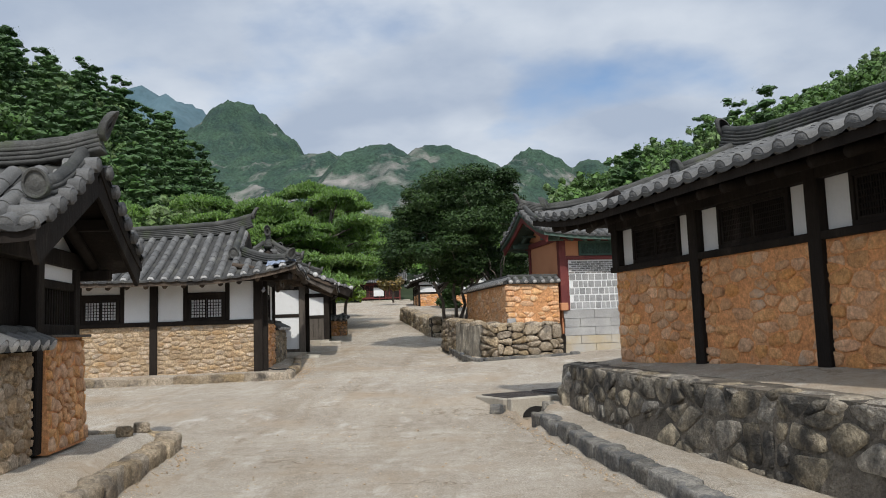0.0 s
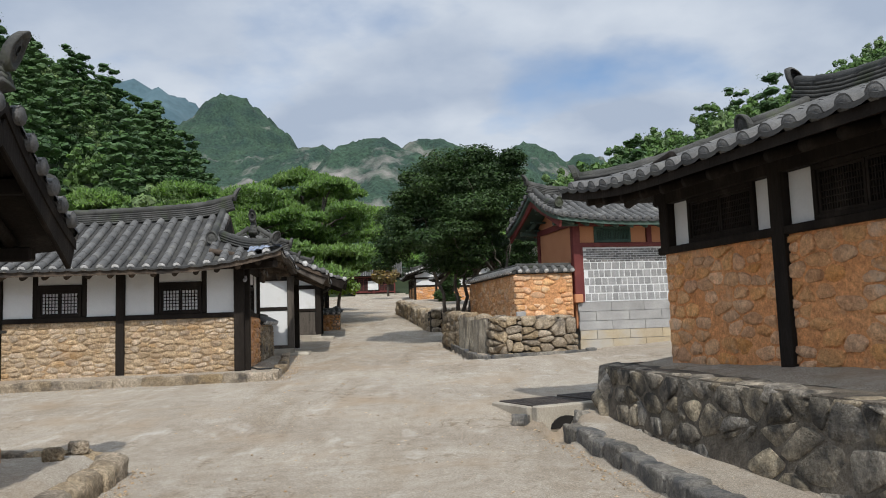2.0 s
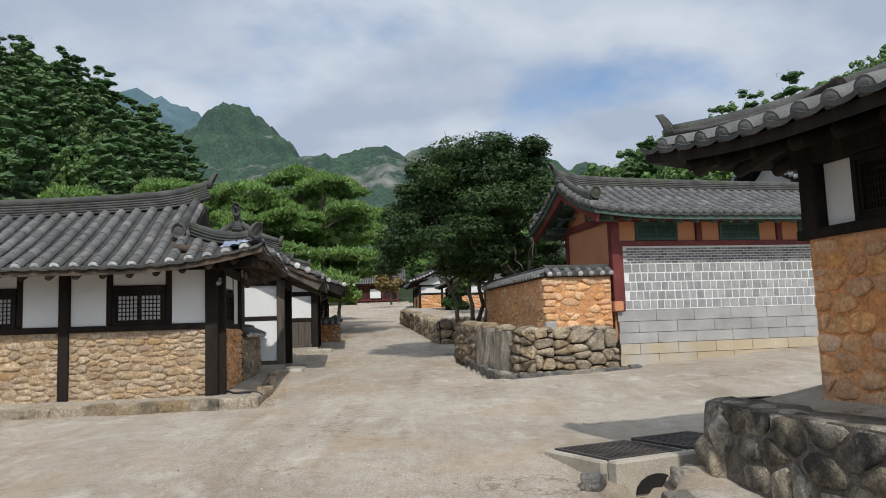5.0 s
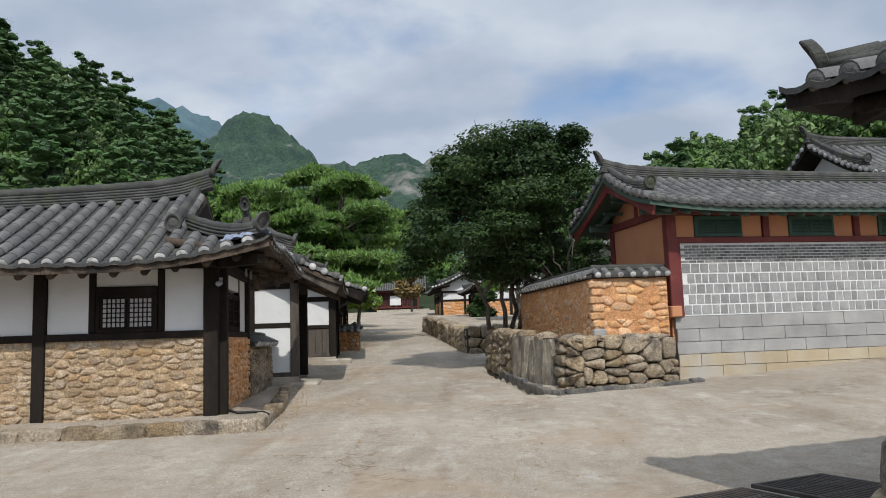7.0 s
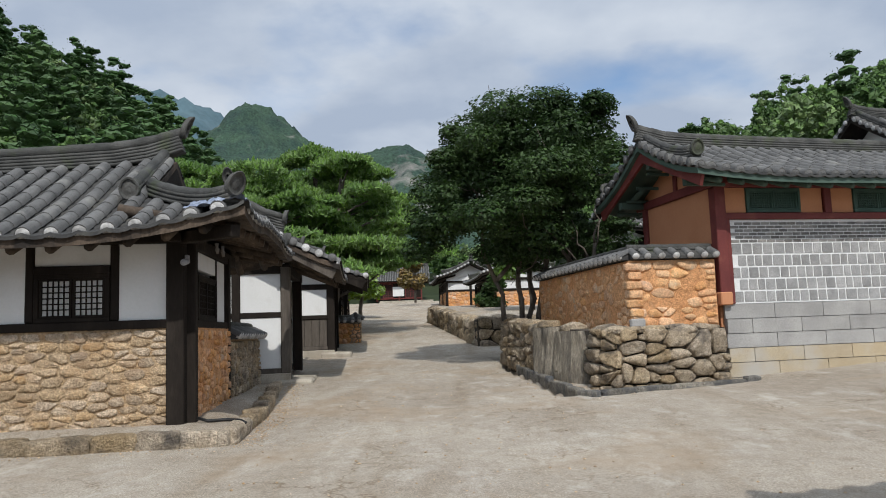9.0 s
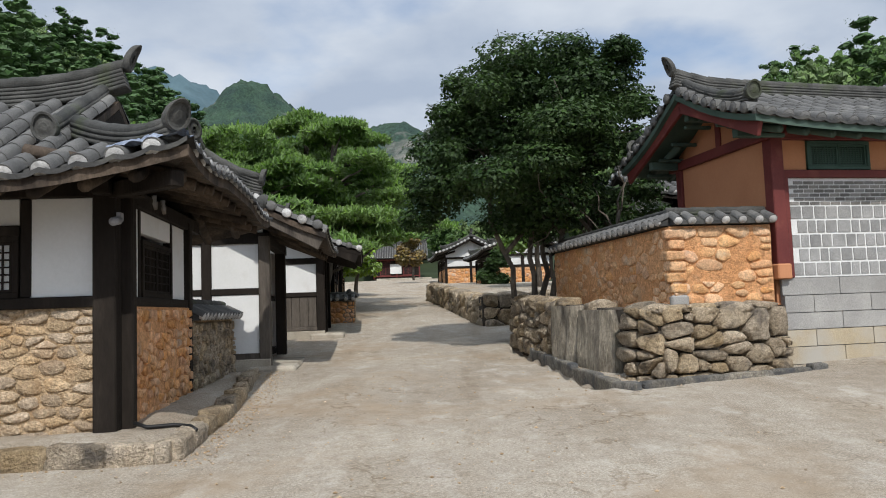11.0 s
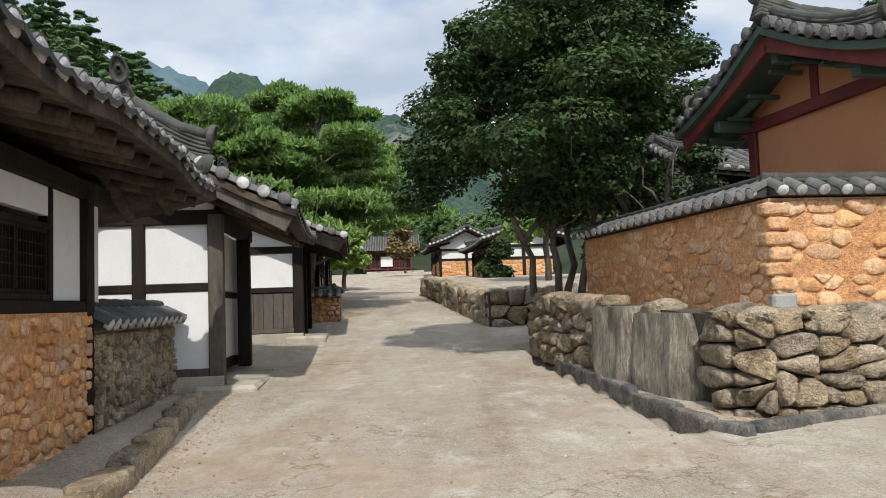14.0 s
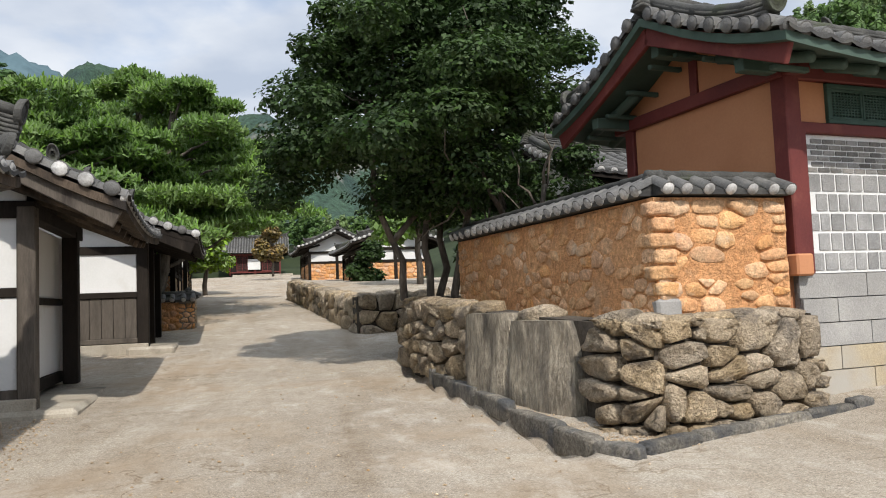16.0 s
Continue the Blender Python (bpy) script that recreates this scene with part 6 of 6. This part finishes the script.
# maple over the ditch
rng = np.random.default_rng(5)
TX, TY = 0.52, 29.6
TZ = 0.95
maple = thing("tree", pose(TX, TY, TZ), "broad dense dark green maple with many grey stems", "tree")
trunk, twigs = Geo(), []
lobes = []
for i in range(56):
    a, rr = rng.uniform(0, 2 * math.pi), rng.uniform(0, 1) ** 0.5
    h = rng.uniform(0, 1)
    wide = 2.15 * math.sqrt(max(0.05, 1 - ((h - 0.36) / 0.72) ** 2))
    x, y, z = -0.15 + 1.1 * wide * rr * math.cos(a) + 0.6 * h, wide * rr * math.sin(a) * 0.95 - 0.5, 2.45 + 3.9 * h
    lobes.append(((x, y, z), (rng.uniform(0.55, 0.95), rng.uniform(0.55, 0.9), rng.uniform(0.32, 0.55))))
for x, z, s in ((2.25, 5.9, 0.6), (2.55, 5.2, 0.65), (1.35, 6.45, 0.55), (0.2, 6.1, 0.5), (-1.7, 3.2, 0.7), (-2.2, 2.75, 0.5), (-1.9, 4.3, 0.55), (2.7, 4.3, 0.6)):
    lobes.append(((x - 0.45, -0.5, z), (s, s, s * 0.6)))
for k in range(22):
    a, h = rng.uniform(0, 2 * math.pi), rng.uniform(0.15, 1.02)
    wide = 2.1 * math.sqrt(max(0.04, 1 - ((h - 0.36) / 0.74) ** 2)) + 0.12
    s = rng.uniform(0.34, 0.55)
    lobes.append(((-0.15 + 1.12 * wide * math.cos(a) + 0.6 * h, wide * math.sin(a) - 0.5, 2.5 + 4.0 * h), (s, s, s * 0.6)))
lv = []
for c, r in lobes:
    p, d = lobe_points(c, r, int(2000 * r[0]), rng)
    lv.append(leaf_cloud(p, np.array([0, 0, 0.8]) + d * 0.7, 0.048, rng, 0.42))
crown = part("crown", leaf_mesh("crown", np.concatenate(lv), MAPLE), None, maple, "dark green pointed leaves")
tagged(crown, kind="stuff")
stems = [((-0.2, 0, 0), (-0.75, -0.2, 1.9)), ((-0.1, 0.1, 0), (-0.15, -0.1, 2.2)), ((0.1, -0.1, 0), (0.55, -0.3, 2.3)), ((0.25, 0.1, 0), (1.25, -0.2, 2.2)), ((0.05, 0.15, 0), (0.2, 0.5, 2.4)), ((0.35, 0.0, 0.1), (1.9, 0.1, 1.9))]
for a, b in stems:
    pts = limb(trunk, a, b, 0.085, 0.055, rng, 0.09)
    for k in range(3):
        tip = lobes[rng.integers(len(lobes))][0]
        if (Vector(tip) - Vector(b)).length < 3.4:
            q = limb(trunk, b, tip, 0.06, 0.015, rng, 0.12)
            for _ in range(2):
                tip2 = Vector(tip) + Vector(rng.normal(size=3)) * 0.8
                limb(trunk, q[3], tip2, 0.028, 0.006, rng, 0.1, 5)
part("trunk", trunk, BARK, maple, "several leaning grey stems", True)

# bare grey branch tree by the coping
dead = Geo()
drng = np.random.default_rng(9)
p = limb(dead, (0, 0, 0), (0.15, -0.1, 2.2), 0.07, 0.04, drng, 0.06)
limb(dead, p[3], (-0.35, 0, 2.8), 0.03, 0.01, drng)
limb(dead, p[4], (0.42, 0.1, 2.9), 0.03, 0.008, drng)
limb(dead, p[5], (0.2, -0.2, 3.1), 0.03, 0.008, drng)
tagged(part("bare_tree", dead, BARK, None, smooth=True, m=pose(1.95, 28.2, 1.4)), "slim bare grey trunk standing inside the yard", "tree")


def needle_pads(c, r, n, rng):
    """Needle tufts over a flat, lumpy pad."""
    a = rng.uniform(0, 2 * math.pi, n)
    q = np.sqrt(rng.uniform(0, 1, n))
    x, y = q * np.cos(a), q * np.sin(a)
    top = (1 - q ** 2) * 0.7 + 0.25 * np.sin(x * 5 + c[0] * 3) * np.cos(y * 6 + c[1])
    z = np.where(rng.uniform(0, 1, n) < 0.75, top, top * rng.uniform(-0.6, 1, n))
    return np.array(c) + np.stack([x * r[0], y * r[1], z * r[2]], 1)


def needles(points, size, rng):
    """Upright tufts: three thin blades a point."""
    out = []
    for _ in range(3):
        n = len(points)
        d = rng.normal(size=(n, 3)) * 0.65 + np.array([0, 0, 0.75])
        d /= np.linalg.norm(d, axis=1)[:, None]
        s = np.cross(d, rng.normal(size=(n, 3)))
        s /= np.linalg.norm(s, axis=1)[:, None]
        L = (size * rng.uniform(0.6, 1.3, n))[:, None]
        w = L * 0.16
        out.append(np.stack([points - s * w, points + s * w, points + d * L + s * w * 0.4, points + d * L - s * w * 0.4], 1).reshape(-1, 3))
    return np.concatenate(out)


def pine(x, y, z, height, spread, seed, pads=16, lean=0.0, label="tall spreading pine with layered dark green pads"):
    r = np.random.default_rng(seed)
    t = thing("pine_tree", pose(x, y, z), label, "tree", "pines behind the houses")
    g = Geo()
    top = Vector((lean, 0, height * 0.95))
    stem = limb(g, (0, 0, -0.3), top, 0.26, 0.06, r, 0.05, 9)
    lv = []
    for k in range(pads):
        h = 0.36 + 0.62 * (k + 0.5) / pads
        a = k * 2.4 + r.uniform(-0.5, 0.5)
        reach = spread * (1.08 - 0.72 * ((h - 0.36) / 0.62) ** 1.6) * r.uniform(0.4, 1.15)
        c = (lean * h + reach * 0.85 * math.cos(a), reach * 0.72 * math.sin(a), height * h + r.uniform(-0.55, 0.45))
        s = max(0.55, reach * 0.45) * r.uniform(0.65, 1.25)
        for _ in range(3):
            o = (c[0] + r.normal() * s * 0.6, c[1] + r.normal() * s * 0.5, c[2] + r.normal() * 0.16)
            lv.append(needles(needle_pads(o, (s * r.uniform(0.7, 1.25), s * 0.85, r.uniform(0.2, 0.4)), 290, r), 0.2, r))
        limb(g, stem[min(8, int(h * 8))], (c[0], c[1], c[2] - 0.1), 0.07, 0.025, r, 0.08)
    lv.append(needles(needle_pads((lean, 0, height), (spread * 0.4, spread * 0.4, 0.6), 700, r), 0.21, r))
    tagged(part("crown", leaf_mesh("crown", np.concatenate(lv), PINE), None, t), kind="stuff")
    part("trunk", g, BARK, t, smooth=True)


pine(-9.6, 39.2, 1.5, 6.4, 3.6, 21, 24, 0.5)
pine(-12.8, 40.0, 1.5, 6.8, 3.6, 22, 22)
pine(-6.6, 41.5, 1.6, 6.9, 3.2, 23, 24, 0.6)
pine(-16.5, 39.0, 1.5, 6.4, 3.6, 24, 20)
pine(-7.9, 47.5, 1.9, 7.8, 3.3, 25, 22, 1.8)
pine(-8.6, 43.8, 1.8, 7.6, 3.8, 26, 24, 1.2)


def leafy(name, x, y, z, h, w, seed, material, label, n=24, leaf=0.12, group=""):
    """A rounded broad-leaved tree or bush."""
    r = np.random.default_rng(seed)
    t = thing(name, pose(x, y, z), label, "tree" if h > 2 else "bush", group)
    lv = []
    g = Geo()
    base = 0.35 * h if h > 2 else 0.1
    limb(g, (0, 0, -0.2), (0, 0, base + h * 0.3), 0.03 * h, 0.015 * h, r, 0.05)
    for _ in range(n):
        k = r.uniform(0, 1)
        a, q = r.uniform(0, 6.28), w * math.sqrt(max(0.05, 1 - (2 * k - 0.8) ** 2 * 0.5)) * math.sqrt(r.uniform(0, 1)) * 0.7
        c = (q * math.cos(a), q * math.sin(a), base + (h - base) * k * 0.9)
        p, d = lobe_points(c, (w * 0.36, w * 0.36, w * 0.25), 330, r)
        lv.append(leaf_cloud(p, np.array([0, 0, 0.8]) + d * 0.6, leaf, r, 0.6))
        limb(g, (0, 0, base), c, 0.012 * h, 0.004 * h, r)
    tagged(part("crown", leaf_mesh("crown", np.concatenate(lv), material), None, t), kind="stuff")
    part("trunk", g, BARK, t, smooth=True)


leafy("tree", -7.4, 57.5, 2.6, 4.6, 1.7, 61, LIGHTLEAF, "young bright green broad-leaved tree beside the lane")
leafy("tree", -8.6, 58.0, 2.6, 5.0, 2.0, 62, LIGHTLEAF, "bright green broad-leaved tree behind houses")
leafy("bush", 0.4, 47.0, 2.6, 1.7, 1.0, 63, MAPLE, "rounded dark green bush on a terrace", 14, 0.08)
leafy("tree", 1.8, 42.0, 2.5, 4.2, 1.9, 64, PINE, "small round green tree behind a terrace wall", 18)
leafy("tree", 2.2, 31.6, 1.2, 3.4, 1.2, 65, MAPLE, "leafy green tree inside the yard", 16)
leafy("tree", -5.6, 84.0, 4.7, 4.0, 1.8, 66, mat("russet_leaf", (0.16, 0.10, 0.035), (0.2, 0.16, 0.05), 0.7, 1, 20, 0, rand=0.3), "small russet-leaved tree before a far hall", 14, 0.14)
leafy("bush", 2.7, 33.2, 1.3, 1.7, 1.0, 67, MAPLE, "leafy shrub at the end of a side lane", 12, 0.09)


# ---- wooded hills ----
def hill_z(x, y):
    left = 60 - 0.60 * math.hypot((x + 98), (y - 118) * 0.8) - 0.9 * max(0.0, x + 0.345 * y)
    right = 47 - 0.41 * math.hypot((x - 100), (y - 118) * 0.7)
    valley = 3.0 + (min(y, 134) - 92) * 0.22
    k = max(left, right, valley)
    return k + 2.5 * noise.noise((x * 0.03, y * 0.03, 0.5)) + 1.0 * noise.noise((x * 0.1, y * 0.1, 1.5))


# The shadow between crowns is put into this very dark floor colour.
FLOOR = mat("shade_dark_forest_floor", (0.018, 0.028, 0.012), (0.035, 0.05, 0.02), 0.95, 0.2, 3, 0.2)
hx_l, hy_l = lin(-190, 200, 80), lin(48, 240, 44)
hill = part("wooded_hill", Geo().grid(hx_l, hy_l, lambda x, y: (x, y, hill_z(x, y) - 1.0)), FLOOR, None, smooth=True)
tagged(hill, "steep hillsides covered with mixed green woodland", "hill", kind="structure")
wr = np.random.default_rng(77)


PHI = (1 + 5 ** 0.5) / 2
ICO = np.array([(-1, PHI, 0), (1, PHI, 0), (-1, -PHI, 0), (1, -PHI, 0), (0, -1, PHI), (0, 1, PHI), (0, -1, -PHI), (0, 1, -PHI), (PHI, 0, -1), (PHI, 0, 1), (-PHI, 0, -1), (-PHI, 0, 1)]) / math.hypot(1, PHI)
ICO_F = np.array([(i, j, k) for i in range(12) for j in range(i + 1, 12) for k in range(j + 1, 12) if max(np.linalg.norm(ICO[i] - ICO[j]), np.linalg.norm(ICO[j] - ICO[k]), np.linalg.norm(ICO[i] - ICO[k])) < 1.1])


def clump(c, size, r):
    """A ragged lump of twigs as loose triangles, each a little off its neighbours."""
    v = ICO * r.uniform(0.65, 1.3, (12, 1)) * np.array(size) + np.array(c)
    t = v[ICO_F] + r.normal(size=(len(ICO_F), 1, 3)) * min(size) * 0.16
    return t.reshape(-1, 3)


def tree_shape(kind, seed):
    r = np.random.default_rng(seed)
    out = []

    def leaves(c, size, n, leaf):
        p, d = lobe_points(c, size, n, r)
        out.append(leaf_cloud(p, np.array([0, 0, 0.4]) + d, leaf, r, 0.5).reshape(-1, 4, 3)[:, :3].reshape(-1, 3))

    if kind == 0:
        for _ in range(13):
            k = r.uniform(0, 1)
            a, q = r.uniform(0, 6.28), 0.62 * math.sqrt(r.uniform(0, 1)) * math.sqrt(1 - 0.7 * k * k)
            c = np.array((q * math.cos(a), q * math.sin(a), 0.35 + 0.85 * k))
            for _ in range(7):
                out.append(clump(c + r.normal(size=3) * (0.17, 0.17, 0.11), (0.115, 0.115, 0.08), r))
            leaves(c, (0.34, 0.34, 0.24), 24, 0.035)
    else:
        for k in range(7):
            h = 0.30 + 1.45 * k / 6
            for _ in range(4 if k < 5 else 2):
                a, q = r.uniform(0, 6.28), 0.70 * (1.1 - k / 6.3)
                c = np.array((q * 0.7 * math.cos(a), q * 0.7 * math.sin(a), h + r.normal() * 0.05))
                for _ in range(3):
                    out.append(clump(c + r.normal(size=3) * (0.15, 0.15, 0.02), (0.155, 0.155, 0.06), r))
                leaves(c, (0.36, 0.33, 0.09), 16, 0.03)
    return np.concatenate(out)


shapes = [tree_shape(0, i) for i in range(5)] + [tree_shape(1, 10 + i) for i in range(5)]
groups = [[], [], []]
WOOD_B = leaf_mat("woodland_leaf_light", (0.11, 0.18, 0.06), (0.18, 0.25, 0.095), 0.2, 0.08, 0.1)
WOOD_P = leaf_mat("woodland_pine", (0.042, 0.092, 0.029), (0.082, 0.148, 0.047), 0.2, 0.08, 0.1)


def plant(x, y, h, w, which):
    i = wr.integers(5) + (5 if which == 2 else 0)
    a = wr.uniform(0, 6.28)
    c, s = math.cos(a), math.sin(a)
    v = shapes[i]
    q = np.empty_like(v)
    q[:, 0] = (v[:, 0] * c - v[:, 1] * s) * w + x
    q[:, 1] = (v[:, 0] * s + v[:, 1] * c) * w + y
    q[:, 2] = v[:, 2] * h + hill_z(x, y) - 1.2
    groups[which].append(q)


def wooded(x0, x1, y0, y1, gap, test, pines):
    y = y0
    while y < y1:
        x = x0
        while x < x1:
            px, py = x + wr.uniform(-0.45, 0.45) * gap, y + wr.uniform(-0.45, 0.45) * gap
            if test(px, py):
                u = wr.uniform()
                which = 2 if u < pines else (1 if u > 0.86 else 0)
                s = wr.uniform(0.75, 1.3)
                plant(px, py, (4.2 if which < 2 else 4.3) * s, (3.0 if which < 2 else 3.2) * s, which)
            x += gap
        y += gap


wooded(-118, -14, 64, 132, 4.3, lambda x, y: hill_z(x, y) > along(y) + 1.0 and -0.72 * y - 8 < x < -0.12 * y, 0.72)
wooded(8, 110, 70, 124, 3.9, lambda x, y: hill_z(x, y) > along(y) + 0.5 and 0.10 * y < x < 0.72 * y + 10, 0.04)
wooded(-40, 30, 92, 146, 5.2, lambda x, y: abs(x + 2) < 0.26 * y and (y > 114 or abs(x + 7) > 13), 0.25)
wooded(-60, 50, 120, 146, 5.6, lambda x, y: 0.26 * y < abs(x + 2) < 0.42 * y, 0.25)
for grp, mm, lab in zip(groups, (WOODS, WOOD_B, WOOD_P), ("dense mid-green broad-leaved woodland", "light green broad-leaved woodland crowns", "dark green pine woodland")):
    tagged(part("woodland", leaf_mesh("woodland", np.concatenate(grp), mm, 3), None, None), lab, "woodland", kind="stuff")

# ---- mountains ----
PEAKS = ((-400, 1500, 492, 480, 1.0), (-560, 1560, 325, 330, 1.4), (-285, 1420, 325, 230, 1.5), (-62, 950, 252, 200, 1.9), (8, 1040, 274, 190, 1.9), (90, 1180, 285, 180, 1.8), (160, 1400, 358, 220, 1.7), (270, 1380, 330, 240, 1.6), (-190, 1150, 295, 300, 1.7), (-330, 900, 215, 230, 1.5), (420, 1300, 330, 330, 1.6), (-700, 1300, 380, 420, 1.6), (700, 1300, 330, 400, 1.6))


def ridged(x, y, s, seed):
    return (1 - abs(noise.noise((x * s, y * s, seed)))) ** 2


def mountain_z(x, y, peaks):
    wx = x + 40 * noise.noise((x * 0.005, y * 0.005, 8.0))
    wy = y + 40 * noise.noise((x * 0.005, y * 0.005, 9.0))
    z = 0.0
    for px, py, h, s, e in peaks:
        d = math.hypot(wx - px, (wy - py) * 0.8) / s
        z = max(z, 0.935 * h * math.exp(-d ** e)) if e > 1.2 else max(z, h * math.exp(-1.15 * math.hypot(d, 0.022)))
    rough = ridged(x, y, 0.007, 3.3) - 0.7 + 0.55 * (ridged(x, y, 0.017, 5.1) - 0.7) + 0.30 * (ridged(x, y, 0.04, 7.7) - 0.7) + 0.16 * noise.noise((x * 0.11, y * 0.11, 3))
    return (z + (0.085 * z + 5) * rough) * smooth(420, 600, y)


mt = part("mountain", Geo().grid(lin(-1150, 1150, 400), lin(420, 1700, 230), lambda x, y: (x, y, mountain_z(x, y, PEAKS) - 12)), MOUNT, None, smooth=True)
tagged(mt, "distant wooded mountains with pale granite outcrops", "mountain", kind="structure")
# Atmospheric haze is put into this ridge's blue base colour.
FARM = mat("haze_tinted_mountain", (0.060, 0.105, 0.125), (0.085, 0.135, 0.155), 0.95, 0.01, 0.05, 0, speck=0.3)
FAR_PEAKS = ((-850, 2200, 770, 600, 1.7), (-640, 2250, 640, 300, 1.7), (-1500, 2200, 640, 500, 1.7))
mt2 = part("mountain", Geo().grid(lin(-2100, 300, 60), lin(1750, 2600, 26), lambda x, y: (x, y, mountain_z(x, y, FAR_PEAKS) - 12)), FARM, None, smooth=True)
tagged(mt2, "farther mountain ridge with blue haze in its colour", "mountain", kind="structure")

# ---- pieces of the brick wall ----
BLOCK_M = Geo().box(-0.5, 0.5, -1, 0.3, -0.5, 0.5, 0.045).data("brick", BLOCK)
THIN_M = Geo().box(-0.5, 0.5, -1, 0.3, -0.5, 0.5, 0.05).data("brick", BRICK_D)
GRAN_M = [Geo().box(-0.5, 0.5, -1, 0.3, -0.5, 0.5, 0.015).data("granite_block", q) for q in (GRANITE, GRANITE_Y)]
r = random.Random(8)
z, rows_b = BG + 0.02, 5
bh = 0.222
for k in range(rows_b):
    u = 0.22 + (0.11 if k % 2 else 0.0)
    while u < 10.6:
        w = r.choice((0.16, 0.19, 0.215, 0.25))
        part("brick", BLOCK_M, None, wall_b, m=pose(u + w / 2, 0.02, z + bh / 2) @ Matrix.Diagonal((w - 0.03, 0.012, bh - 0.034, 1)))
        u += w
    z += bh
thin = Geo()
for k in range(6):
    u, h = 0.22 + (0.09 if k % 2 else 0.0), 0.065
    while u < 11.5:
        w = 0.185
        mm = pose(u + w / 2, 0.02, z + h / 2) @ Matrix.Diagonal((w - 0.018, 0.010, h - 0.016, 1))
        if u < 9.0:
            part("brick", THIN_M, None, wall_b, m=mm)
        else:
            thin.add([p.co for p in THIN_M.vertices], [tuple(q.vertices) for q in THIN_M.polygons], 0, mm)
        u += w
    z += h
tagged(part("bricks", thin, BRICK_D, wall_b), kind="stuff")
z = BG
for k, (h, q) in enumerate(((0.27, 0), (0.27, 0), (0.26, 0), (0.26, 1), (0.27, 1), (0.27, 1))):
    z -= h
    u = 0.0 if k % 2 else -0.02
    first = True
    while u < 12:
        w = 1.02 * (0.5 if first and k % 2 else 1)
        first = False
        part("granite_block", GRAN_M[q], None, base_b, m=pose(u + w / 2, 0.02 - 0.02 * (k > 0), z + h / 2) @ Matrix.Diagonal((w - 0.012, 0.03, h - 0.012, 1)))
        u += w
